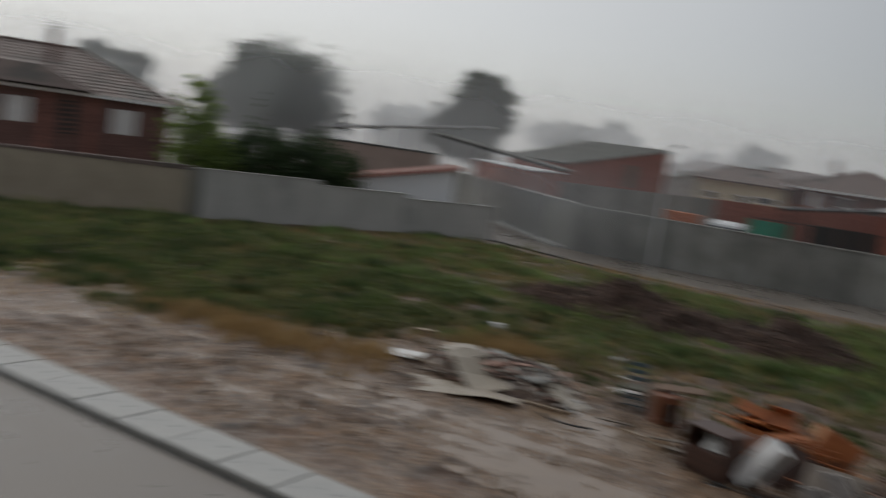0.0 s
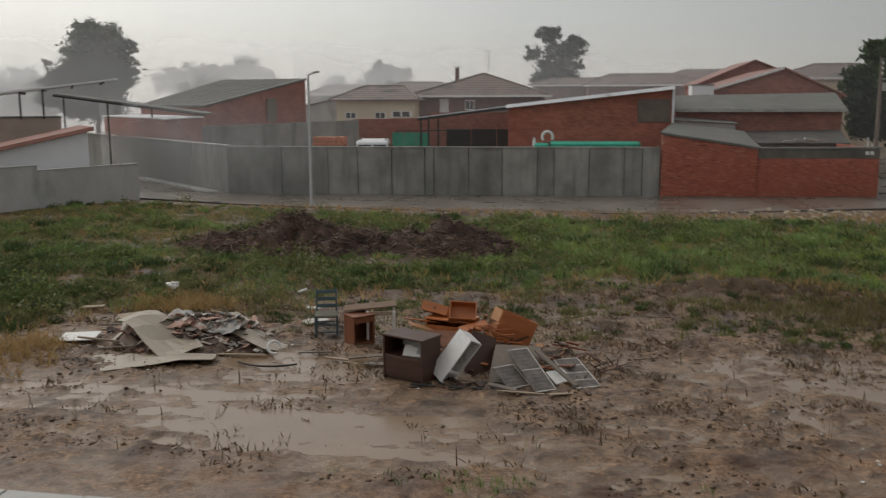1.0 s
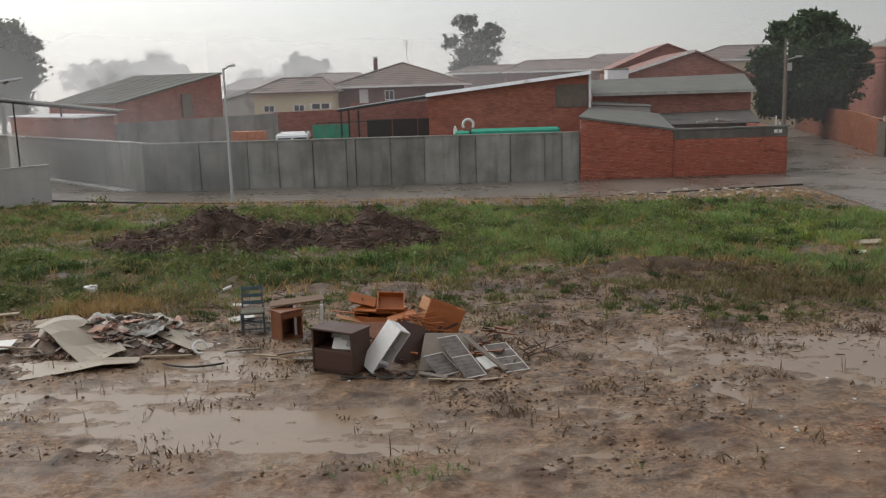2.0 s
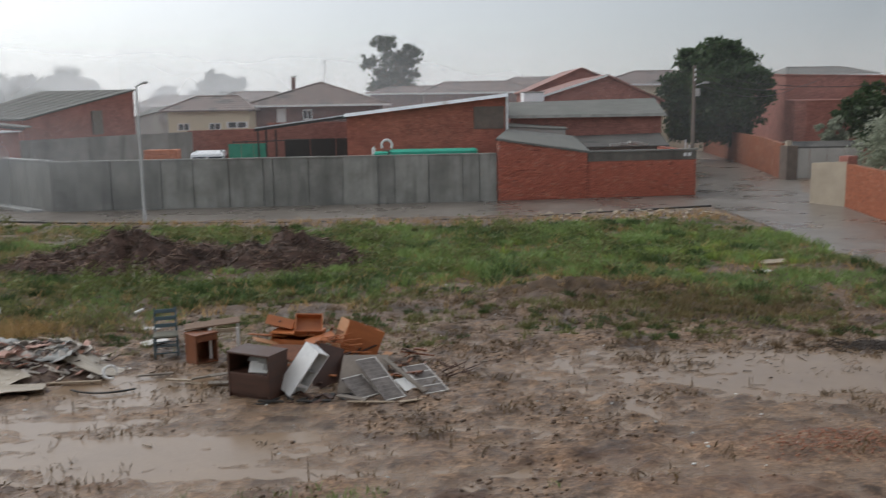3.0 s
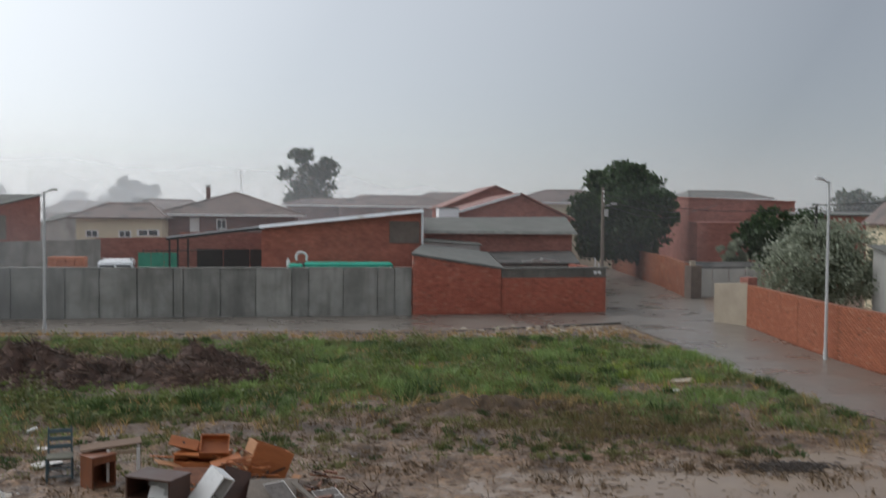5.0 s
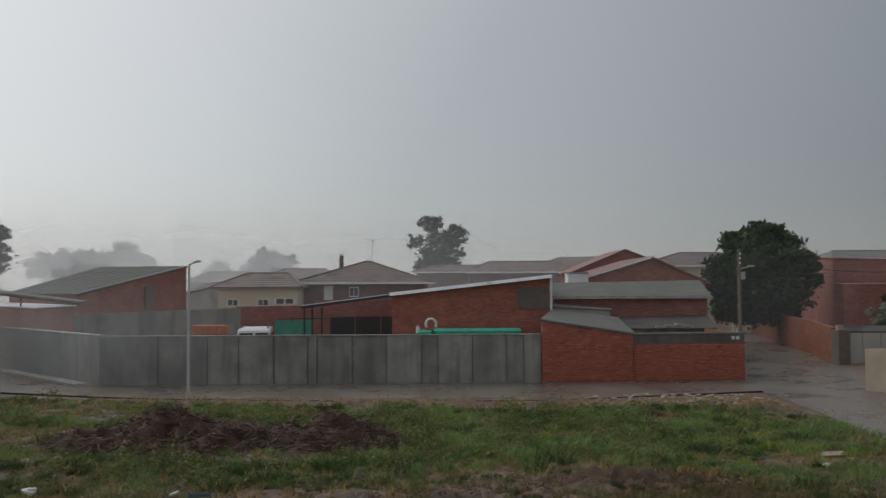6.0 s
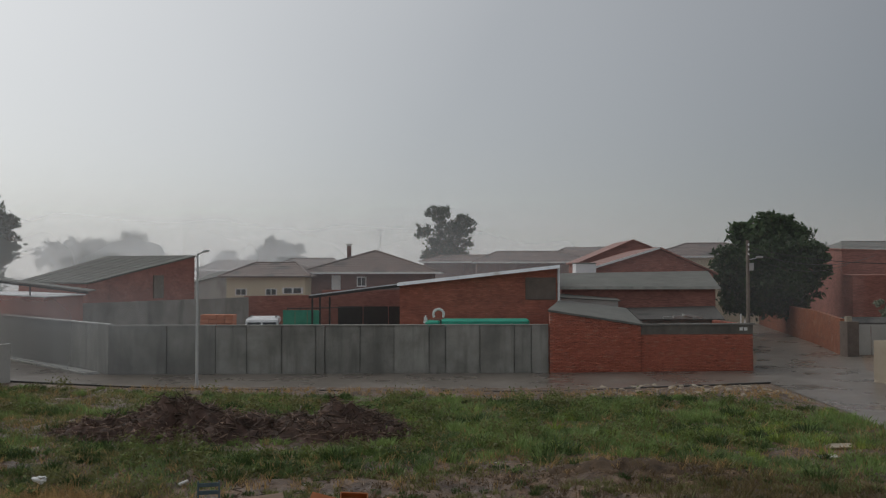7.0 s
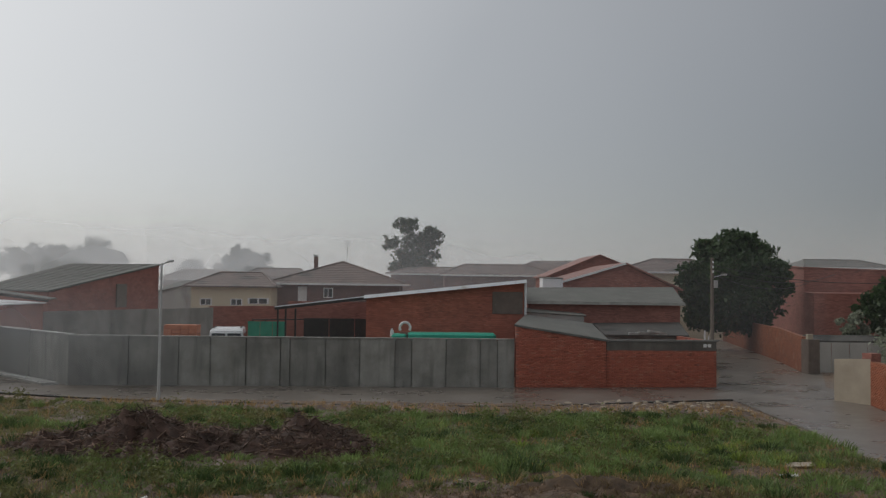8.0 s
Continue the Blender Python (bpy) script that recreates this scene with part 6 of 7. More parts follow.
def build_bedside():
    root = thing("bedside_cabinet", pose(-3.97, 16.12, on_lot(-3.97, 16.12, -0.02), 0, 0, 42), "red-brown bedside cabinet missing its door", "cabinet")
    w, d, h, t = 0.42, 0.40, 0.56, 0.025
    part("side_panel", box((t, d, h), (-w / 2, 0, h / 2)), red_wood, root)
    part("side_panel", box((t, d, h), (w / 2, 0, h / 2)), red_wood, root)
    part("back_panel", box((w, t, h), (0, d / 2, h / 2)), red_wood, root)
    part("top", box((w + 0.06, d + 0.05, 0.03), (0, 0, h + 0.015), bevel=0.006), red_wood, root)
    part("shelf", box((w, d, t), (0, 0, 0.05)), red_wood, root)
    part("rail", box((w, t, 0.1), (0, -d / 2, h - 0.06)), red_wood, root)
    tab = thing("broken_table", pose(-3.74, 16.42, on_lot(-3.7, 16.42, -0.06), 0, 0, 10), "small pale wooden table with a loose top", "table")
    part("tabletop", box((1.02, 0.46, 0.026), (-0.08, 0.06, 0.665), (0, -4, 4), 0.004), worn_top, tab)
    part("apron", box((0.52, 0.03, 0.07), (0.13, -0.2, 0.58)), pale_wood, tab)
    for x, y in ((-0.12, -0.2), (0.38, -0.2), (-0.12, 0.2), (0.38, 0.2)):
        part("leg", box((0.05, 0.05, 0.62), (x, y, 0.31)), M["paint_white"], tab)


def build_dark_cabinet():
    root = thing("dark_cabinet", pose(-2.60, 14.12, on_lot(-2.60, 14.12, -0.02), 0, 0, -28), "dark brown veneered cabinet with an open upper niche", "cabinet")
    w, d, h, t = 0.82, 0.50, 0.74, 0.03
    for s in (-1, 1):
        part("side_panel", box((t, d, h), (s * (w - t) / 2, 0, h / 2)), dark_wood, root)
    part("back_panel", box((w - 2 * t, t, h), (0, d / 2 - t, h / 2)), dark_wood, root)
    part("top", box((w + 0.04, d + 0.03, 0.035), (0, 0, h + 0.018), bevel=0.006), dark_wood, root)
    part("shelf", box((w - 2 * t, d - 0.02, t), (0, 0, 0.42)), dark_wood, root)
    part("plinth", box((w - 2 * t, t, 0.08), (0, -d / 2 + 0.05, 0.04)), dark_wood, root)
    part("door", box((w - 2 * t - 0.01, t, 0.34), (0, -d / 2 + 0.02, 0.25), bevel=0.004), dark_wood, root)
    for k, (x, z, a) in enumerate(((0.12, 0.50, 12), (0.16, 0.56, 5), (0.02, 0.66, -8))):
        pp = thing("papers", root.matrix_basis @ pose(x, -0.06 + 0.05 * k, z + 0.0, 55, 0, a), "damp pale papers pushed into the cabinet niche", "papers", "papers in the niche")
        part("sheet", box((0.42, 0.22, 0.02), (0, 0, 0), bevel=0.004), plastic_white if k == 0 else inside_grey, pp)


def build_white_cabinet():
    m = pose(-1.86, 14.08, 0.40) @ pose(0, 0, 0, 0, 31, 0) @ pose(0, 0, 0, -6, 0, -40)
    root = thing("white_cabinet", m, "white melamine kitchen cabinet lying tilted on the heap", "cabinet")
    w, d, h, t = 0.34, 0.27, 0.86, 0.018
    part("front_panel", box((w, t, h), (0, -d / 2, 0)), enamel, root)
    part("rear_panel", box((w, t, h), (0, d / 2, 0)), enamel, root)
    part("back_panel", box((t, d - t, h), (-w / 2 + t, 0, 0)), inside_grey, root)
    part("end_panel", box((w, d - t, t), (0, 0, h / 2 - t / 2)), enamel, root)
    part("end_panel", box((w, d - t, t), (0, 0, -h / 2 + t / 2)), enamel, root)
    part("shelf", box((w * 0.85, d - t, t), (-0.02, 0, 0.06)), inside_grey, root)
    part("crossbar", box((t, d - t, 0.05), (w / 2 - t, 0, -0.2)), enamel, root)


def build_orange_pieces():
    def drawer(label, m, w, d, h, mat):
        root = thing("drawer", m, label, "drawer", "dumped drawers")
        t = 0.02
        part("front", box((w + 0.04, t, h + 0.03), (0, -d / 2, h / 2), bevel=0.004), mat, root)
        part("rear", box((w, t, h), (0, d / 2, h / 2)), mat, root)
        for s in (-1, 1):
            part("side", box((t, d, h), (s * w / 2, 0, h / 2)), mat, root)
        part("bottom", box((w, d, 0.01), (0, 0, 0.01)), mat, root)
        part("knob", rod((0, -d / 2 - 0.03, h / 2), (0, -d / 2, h / 2), 0.02), M["iron"], root)

    chest = thing("chest_carcass", pose(-2.2, 16.25, 0.0, 0, 0, -18), "orange veneered chest carcass without drawers", "chest")
    w, d, h, t = 0.85, 0.5, 0.52, 0.025
    for s in (-1, 1):
        part("side_panel", box((t, d, h), (s * w / 2, 0, h / 2)), orange_wood, chest)
    part("top", box((w + 0.05, d + 0.03, t), (0, 0, h + 0.012)), orange_wood, chest)
    part("back_panel", box((w, t, h), (0, d / 2, h / 2)), orange_wood, chest)
    part("bottom", box((w, d, t), (0, 0, 0.06)), orange_wood, chest)
    part("front_panel", box((w * 0.96, t, h * 0.7), (0, -d / 2 + 0.02, h * 0.45)), orange_wood, chest)
    drawer("orange wooden drawer tipped up on the heap", pose(-1.98, 16.10, 0.64, 48, 3, 4), 0.48, 0.36, 0.16, orange_wood)
    drawer("orange wooden drawer lying askew", pose(-2.52, 16.42, 0.56, -24, 10, -14), 0.5, 0.4, 0.15, orange_wood)
    box2 = thing("cabinet_carcass", pose(-1.16, 16.0, 0.20, 0, 24, 26), "orange wooden cabinet carcass tipped on its corner", "cabinet")
    w, d, h, t = 0.74, 0.40, 0.60, 0.022
    part("front_panel", box((w, t, h), (0, -d / 2, h / 2 - 0.1), bevel=0.003), orange_wood, box2)
    part("rear_panel", box((w, t, h), (0, d / 2, h / 2 - 0.1)), orange_wood, box2)
    part("side_panel", box((t, d - 0.02, h), (-w / 2, 0, h / 2 - 0.1)), tan_wood, box2, "pale unveneered side")
    part("side_panel", box((t, d - 0.02, h), (w / 2, 0, h / 2 - 0.1)), orange_wood, box2)
    part("shelf", box((w - t, d - t, t), (0, 0, 0.12)), tan_wood, box2)
    for k, (x, y, z, rx, rz, ln) in enumerate(((-1.5, 15.75, 0.42, 8, 25, 0.7), (-1.35, 15.7, 0.36, -6, -20, 0.8), (-1.55, 15.85, 0.30, 12, 50, 0.6), (-1.2, 15.6, 0.28, 4, 8, 0.75), (-1.6, 15.9, 0.55, -15, 70, 0.5), (-2.75, 16.1, 0.5, 6, 15, 0.7))):
        sl = thing("wood_strip", pose(x, y, z, 0, rx * 1.5, rz), "splintered strip of orange wood", "wood strip", "broken wood strips")
        part("strip", box((ln, 0.05, 0.02), (0, 0, 0), bevel=0.003), orange_wood if k % 2 else red_wood, sl)
    for k, (x, y, z, rx, ry, rz, w, d) in enumerate(((-1.75, 15.78, 0.50, 18, -12, 20, 0.52, 0.20), (-1.45, 15.95, 0.62, -25, 14, -35, 0.46, 0.16), (-2.75, 15.95, 0.42, 12, 20, 40, 0.50, 0.22), (-1.62, 15.45, 0.30, 35, 5, 10, 0.60, 0.18), (-2.3, 15.6, 0.30, 50, 0, -8, 0.70, 0.30), (-0.62, 15.55, 0.16, 10, -8, 65, 0.55, 0.14), (-0.45, 15.2, 0.12, -6, 10, 30, 0.48, 0.12))):
        bb = thing("splintered_plank", pose(x, y, z, rx, ry, rz), "splintered orange veneered plank in the dumped heap", "plank", "splintered planks")
        part("veneer", box((w, d, 0.018), (0, 0, 0), bevel=0.003), (orange_wood, red_wood, tan_wood)[k % 3], bb)
    tangle = thing("cane_tangle", pose(-1.5, 15.72, 0.40), "tangle of thin orange canes between the boxes", "canes")
    q = random.Random(5)
    for k in range(22):
        a = Vector((q.uniform(-0.3, 0.15), q.uniform(-0.15, 0.15), q.uniform(-0.1, 0.14)))
        part("cane", rod(a, a + Vector((q.uniform(0.1, 0.45), q.uniform(-0.2, 0.1), q.uniform(-0.16, 0.1))), q.uniform(0.008, 0.016), 0.008), orange_wood if k % 3 else tan_wood, tangle)
    filler = thing("broken_wood_heap", pose(-1.5, 15.6, 0), "low heap of broken wood and twigs under the furniture", "debris heap")
    r = random.Random(12)
    for k in range(80):
        part("piece", box((r.uniform(0.2, 0.7), r.uniform(0.02, 0.09), r.uniform(0.012, 0.03)), (r.uniform(-1.1, 1.6), r.uniform(-1.2, 0.6), r.uniform(0.02, 0.26)), (r.uniform(-20, 20), r.uniform(-18, 18), r.uniform(0, 180))), r.choice([dark_wood, red_wood, orange_wood, M["timber_pole"]]), filler)


def build_panels():
    # added dark panel that stands in for the black shaded gap here
    dark = thing("shade_gap_board", pose(-1.50, 14.60, 0.30, 62, 22, 20), "dark brown panel added as the shaded gap behind the white cabinet", "board")
    part("board", box((0.45, 0.75, 0.02), (0, 0, 0)), dark_wood, dark)

    def lay(low, high):
        """A pose half way from low to high, its y axis along that slope and its x axis level."""
        low, high = Vector(low), Vector(high)
        y = (high - low).normalized()
        x = y.cross(Vector((0, 0, 1))).normalized()
        m = Matrix((x, y, x.cross(y))).transposed().to_4x4()
        m.translation = (low + high) / 2
        return m

    def blind(label, m, w, h, n, slats):
        root = thing("louvre_panel", m, label, "louvre panel", "louvre panels")
        for s in (-1, 1):
            part("stile", box((0.014, h, 0.022), (s * w / 2, 0, 0)), dirty_white if s > 0 or n > 3 else mesh_grey, root)
        for k in range(n + 1):
            part("rail", box((w, 0.018, 0.022), (0, -h / 2 + h * k / n, 0)), dirty_white, root)
        for k in range(n):
            fl = part("slat_field", box((w - 0.02, h / n - 0.022, 0.008), (0, -h / 2 + h * (k + 0.5) / n, -0.004)), mesh_grey, root)
            for j in range(slats):
                part("slat", box((w - 0.03, h / n / slats * 0.6, 0.01), (0, -h / 2 + h * (k + (j + 0.5) / slats) / n, 0.004), (18, 0, 0)), mesh_grey, fl)

    board = thing("backing_board", lay((-0.92, 13.86, 0.05), (-0.86, 14.76, 0.46)), "grey-brown backing board leaning on the heap", "board")
    part("board", box((0.78, 0.95, 0.015), (0, 0, 0), bevel=0.003), slate_board, board)
    blind("grey louvred panel with thin white rails on the heap", lay((-0.36, 13.60, 0.05), (-0.86, 14.45, 0.46)), 0.36, 1.08, 2, 6)
    blind("grey louvred panel lying flat beside the heap", lay((-0.78, 13.72, 0.05), (-1.08, 14.10, 0.27)), 0.40, 0.52, 1, 6)
    blind("white-railed louvred panel sliding off the heap", lay((0.31, 13.90, 0.04), (-0.06, 14.70, 0.25)), 0.42, 0.92, 4, 3)
    for k, (x, y, z, ln, wd, a) in enumerate(((-0.75, 13.42, 0.03, 0.75, 0.05, 6), (-1.05, 13.55, 0.04, 0.5, 0.12, -20), (-0.1, 13.45, 0.03, 0.45, 0.07, 30), (-3.35, 14.75, 0.05, 0.42, 0.16, 12), (-3.75, 14.9, 0.04, 0.5, 0.10, -8), (-3.45, 15.05, 0.09, 0.35, 0.14, 40))):
        sc = thing("broken_lath", pose(x, y, on_lot(x, y, z), 0, 4, a), "broken pale lath fallen beside the dumped cabinets", "lath", "broken laths")
        part("lath", box((ln, wd, 0.018), (0, 0, 0), bevel=0.003), pale_wood if k % 2 == 0 else M["timber_pole"], sc)
    r = random.Random(31)
    scraps = thing("dark_debris", pose(-2.1, 13.75, 0), "black sodden scraps and twigs before the cabinets", "debris")
    for k in range(34):
        part("scrap", box((r.uniform(0.1, 0.4), r.uniform(0.02, 0.08), 0.02), (r.uniform(-0.45, 1.2), r.uniform(-0.18, 0.25), r.uniform(0.005, 0.06)), (r.uniform(-10, 10), r.uniform(-14, 14), r.uniform(0, 180))), M["iron"] if k % 3 else dark_wood, scraps)
    wh = thing("small_board", lay((-0.06, 13.96, 0.07), (-0.25, 14.22, 0.20)), "small white panel under a brown plank", "board")
    part("board", box((0.34, 0.32, 0.015), (0, 0, 0)), plastic_white, wh)
    pl = thing("brown_plank", lay((0.13, 13.72, 0.10), (-0.56, 14.5, 0.46)), "long brown plank across the louvred panels", "plank")
    part("plank", box((0.09, 1.08, 0.035), (0, 0, 0), bevel=0.004), M["timber_pole"], pl)
    brush = thing("root_tangle", pose(0.3, 14.95, 0.0), "dark tangle of roots and twigs behind the panels", "roots")
    for k in range(40):
        a = Vector((r.uniform(-0.55, 0.6), r.uniform(-0.3, 0.3), r.uniform(0.01, 0.10)))
        b = a + Vector((r.uniform(-0.4, 0.4), r.uniform(-0.25, 0.25), r.uniform(-0.02, 0.22)))
        part("root", rod(a, b, r.uniform(0.008, 0.02), 0.005), dark_wood, brush)


def bent_sheet(name, label, m, profile, width, thick, mat, category="sheet", taper=1.0, wave=0.0):
    """A sheet swept along a bent profile of (x, z)."""
    root = thing(name, m, label, category)
    bm = bmesh.new()
    rows = []
    for k, (x, z) in enumerate(profile):
        w = width * (1 + (taper - 1) * k / (len(profile) - 1)) / 2
        rows.append([bm.verts.new((x + wave * j * j, w * j, z + wave * 1.5 * math.sin(2.2 * j + k))) for j in (-1, -0.5, 0, 0.5, 1)])
    for a, b in zip(rows, rows[1:]):
        for j in range(4):
            bm.faces.new((a[j], b[j], b[j + 1], a[j + 1]))
    bmesh.ops.recalc_face_normals(bm, faces=bm.faces[:])
    bmesh.ops.solidify(bm, geom=bm.faces[:], thickness=thick)
    part("sheet", bm, mat, root, smooth=False)
    return root


def build_rubble():
    bent_sheet("vinyl_sheet", "large beige vinyl sheet arched over the rubble", pose(-7.75, 15.35, 0.05, 0, 0, -35), [(-0.8, 0.42), (-0.6, 0.50), (-0.3, 0.50), (0.0, 0.38), (0.35, 0.19), (0.75, 0.08), (1.0, 0.04)], 0.85, 0.012, vinyl, wave=0.03)
    bent_sheet("vinyl_sheet", "beige vinyl sheet flat on the mud", pose(-7.3, 14.38, 0.02, 0, 0, 14), [(-1.15, 0.0), (-0.5, 0.05), (0.0, 0.06), (0.5, 0.09), (1.05, 0.05)], 1.0, 0.012, vinyl, taper=0.45, wave=0.02)
    bent_sheet("carpet_sheet", "buckled dirty beige sheet at the end of the rubble", pose(-6.0, 15.75, 0.03, 0, 0, -28), [(-0.75, 0.42), (-0.4, 0.36), (0.0, 0.22), (0.4, 0.08), (0.7, 0.02)], 0.6, 0.012, vinyl, wave=0.04)
    bd = thing("white_board", pose(-9.35, 15.5, 0.12, 8, -3, 6), "white board lying on dead grass", "board")
    part("board", box((0.72, 0.42, 0.02), (0, 0, 0), bevel=0.004), plastic_white, bd)
    ring = thing("white_coil", pose(-5.35, 15.2, 0.12, 62, 0, 25), "curl of white plastic pipe on the mud", "pipe coil")
    bm = bmesh.new()
    for k in range(12):
        a, b = radians(k * 24), radians((k + 1) * 24)
        add_rod(bm, (0.12 * math.cos(a), 0.12 * math.sin(a), 0.006 * k), (0.12 * math.cos(b), 0.12 * math.sin(b), 0.006 * (k + 1)), 0.028, sides=7)
    part("coil", bm, plastic_white, ring)
    tube = thing("black_hose", pose(-5.25, 14.5, 0.03), "black hose lying in a puddle", "hose")
    bm = bmesh.new()
    for k in range(9):
        x, x2 = -0.55 + 0.12 * k, -0.55 + 0.12 * (k + 1)
        add_rod(bm, (x, -0.25 * (1 - (x / 0.6) ** 2) + 0.1, 0), (x2, -0.25 * (1 - (x2 / 0.6) ** 2) + 0.1, 0), 0.018, sides=6)
    part("hose", bm, rubber, tube)
    bag = thing("plastic_bag", pose(-9.3, 19.6, 0.30), "crumpled white plastic bag caught on dry grass", "bag")
    bm = bmesh.new()
    bmesh.ops.create_icosphere(bm, subdivisions=3, radius=0.115)
    for v in bm.verts:
        v.co *= 0.75 + 0.9 * noise.noise(v.co * 14)
    bmesh.ops.scale(bm, vec=(1.6, 0.9, 0.75), verts=bm.verts[:])
    part("bag", bm, plastic_white, bag)
    for x, y, w, d, a, mat, label in ((-9.3, 17.5, 0.6, 0.32, 20, pale_wood, "grey weathered board on the wet earth"), (-5.6, 18.6, 0.42, 0.16, -15, dirty_white, "pale broken board at the edge of the grass"), (-10.4, 17.9, 0.5, 0.14, 5, pale_wood, "grey weathered lath on the wet earth"), (-5.2, 17.4, 0.5, 0.26, 35, dirty_white, "pale torn sheet on the wet earth"), (9.3, 23.1, 0.5, 0.25, 10, dirty_white, "pale flat stone slab among the weeds"), (10.2, 24.6, 0.75, 0.4, -12, M["render_beige"], "beige broken slab among the weeds")):
        bd = thing("loose_board", pose(x, y, on_lot(x, y, 0.05), 5, -4, a), label, "board")
        part("board", box((w, d, 0.03), (0, 0, 0), bevel=0.006), mat, bd)
    cut = thing("pipe_offcut", pose(-6.26, 19.96, on_lot(-6.26, 19.96, 0.08), 0, -14, 40), "short white plastic pipe offcut on bare earth", "pipe")
    part("pipe", rod((-0.11, 0, 0), (0.11, 0, 0), 0.036, sides=12), plastic_white, cut)
    # the heap itself
    r = np.random.default_rng(15)
    xs, ys = np.arange(-9.2, -5.4, 0.09), np.arange(14.4, 17.2, 0.09)
    X, Y = np.meshgrid(xs, ys)
    hump = 0.46 * bell(X, Y, -7.2, 15.9, 0.95, 0.6) + 0.26 * bell(X, Y, -8.4, 15.8, 0.6, 0.45) + 0.20 * bell(X, Y, -6.2, 15.9, 0.55, 0.5)
    Z = lot_height(X, Y) - 0.06 + hump * (1 + 0.4 * soft_noise(X, Y, 0.22, 81))
    idx = np.arange(X.size).reshape(X.shape)
    q = np.stack([idx[:-1, :-1], idx[:-1, 1:], idx[1:, 1:], idx[1:, :-1]], -1).reshape(-1, 4)
    tagged(mesh_from_arrays("rubble_mound", np.stack([X, Y, Z], -1).reshape(-1, 3), q, material("rubble_earth", (0.11, 0.07, 0.05), (0.30, 0.22, 0.17), 4, 0.6, 0.8)), "low heap of earth and building rubble", "rubble heap")
    kinds = [material("plaster_bits", (0.40, 0.355, 0.31), (0.62, 0.57, 0.51), 4, 0.6, 0.3), material("clay_bits", (0.30, 0.14, 0.09), (0.42, 0.22, 0.15), 4, 0.7, 0.3), material("pink_rag", (0.42, 0.26, 0.21), (0.55, 0.36, 0.30), 4, 0.8, 0.3), material("dark_rag", (0.06, 0.045, 0.04), (0.14, 0.10, 0.09), 4, 0.8, 0.3)]
    for k in range(4):
        bm = bmesh.new()
        for j in range((330, 30, 120, 260)[k]):
            x, y = r.normal(-7.1, 0.85), r.normal(15.85, 0.42)
            if not (-9 < x < -5.6 and 14.6 < y < 17):
                continue
            z = on_lot(x, y) - 0.02 + float(0.46 * bell(x, y, -7.2, 15.9, 0.95, 0.6) + 0.26 * bell(x, y, -8.4, 15.8, 0.6, 0.45) + 0.20 * bell(x, y, -6.2, 15.9, 0.55, 0.5))
            s = r.uniform(0.03, 0.13)
            add_box(bm, (s * r.uniform(1, 2.6), s * r.uniform(0.5, 1.3), s * r.uniform(0.06, 0.22)), (x, y, z), (r.uniform(-35, 35), r.uniform(-35, 35), r.uniform(0, 180)))
        tagged(link_mesh("rubble_bits", bm, kinds[k]), ("pale broken plaster", "broken red clay tile", "pinkish torn rags and scraps", "dark sodden scraps")[k] + " over the rubble heap", "rubble", kind="stuff")
    q = random.Random(23)
    for k in range(20):
        x, y = q.gauss(-7.0, 0.62), q.gauss(15.75, 0.26)
        w, d = q.uniform(0.30, 0.62), q.uniform(0.22, 0.45)
        z = on_lot(x, y) + float(0.46 * bell(x, y, -7.2, 15.9, 0.95, 0.6) + 0.26 * bell(x, y, -8.4, 15.8, 0.6, 0.45) + 0.20 * bell(x, y, -6.2, 15.9, 0.55, 0.5))
        rag = thing("crumpled_sheet", pose(x, y, z + 0.03, q.uniform(-28, 28), q.uniform(-28, 28), q.uniform(0, 180)), ("crumpled pale plaster-stained sheet on the rubble", "crumpled pinkish cloth on the rubble", "crumpled grey plastic sheet on the rubble")[k % 3], "rag", "rags on the rubble")
        bm = bmesh.new()
        grid = [[bm.verts.new((w * (i / 6 - 0.5) + q.uniform(-0.02, 0.02), d * (j / 5 - 0.5) + q.uniform(-0.02, 0.02), 0.09 * noise.noise(Vector((i * 0.6 + k * 7, j * 0.7, k))) + q.uniform(-0.015, 0.015))) for j in range(6)] for i in range(7)]
        for i in range(6):
            for j in range(5):
                if (i, j) not in ((0, 0), (5, 4)):
                    bm.faces.new((grid[i][j], grid[i + 1][j], grid[i + 1][j + 1], grid[i][j + 1]))
        bmesh.ops.delete(bm, geom=[v for v in bm.verts if not v.link_faces], context="VERTS")
        bmesh.ops.solidify(bm, geom=bm.faces[:], thickness=0.008)
        part("cloth", bm, (kinds[0], kinds[2], inside_grey)[k % 3], rag, smooth=True)
    for k, (x, y, z, a, b, ln) in enumerate(((-8.7, 15.2, 0.16, 12, 28, 0.9), (-8.3, 15.0, 0.08, -4, 8, 0.7), (-6.6, 16.3, 0.44, 14, 15, 0.8), (-8.9, 16.6, 0.10, 0, 12, 1.2), (-9.0, 16.2, 0.10, 3, 30, 0.5), (-4.6, 15.3, 0.04, 0, 12, 0.6), (-4.1, 14.9, 0.05, 2, -8, 0.45), (-3.7, 15.0, 0.06, -5, 10, 0.4), (-5.9, 15.0, 0.03, 0, 4, 0.9))):
        st = thing("batten", pose(x, y, z, 0, a, b), "wet wooden batten thrown on the rubble", "batten", "loose battens")
        part("batten", box((ln, 0.06, 0.03), (0, 0, 0), bevel=0.004), M["timber_pole"] if k % 2 else pale_wood, st)


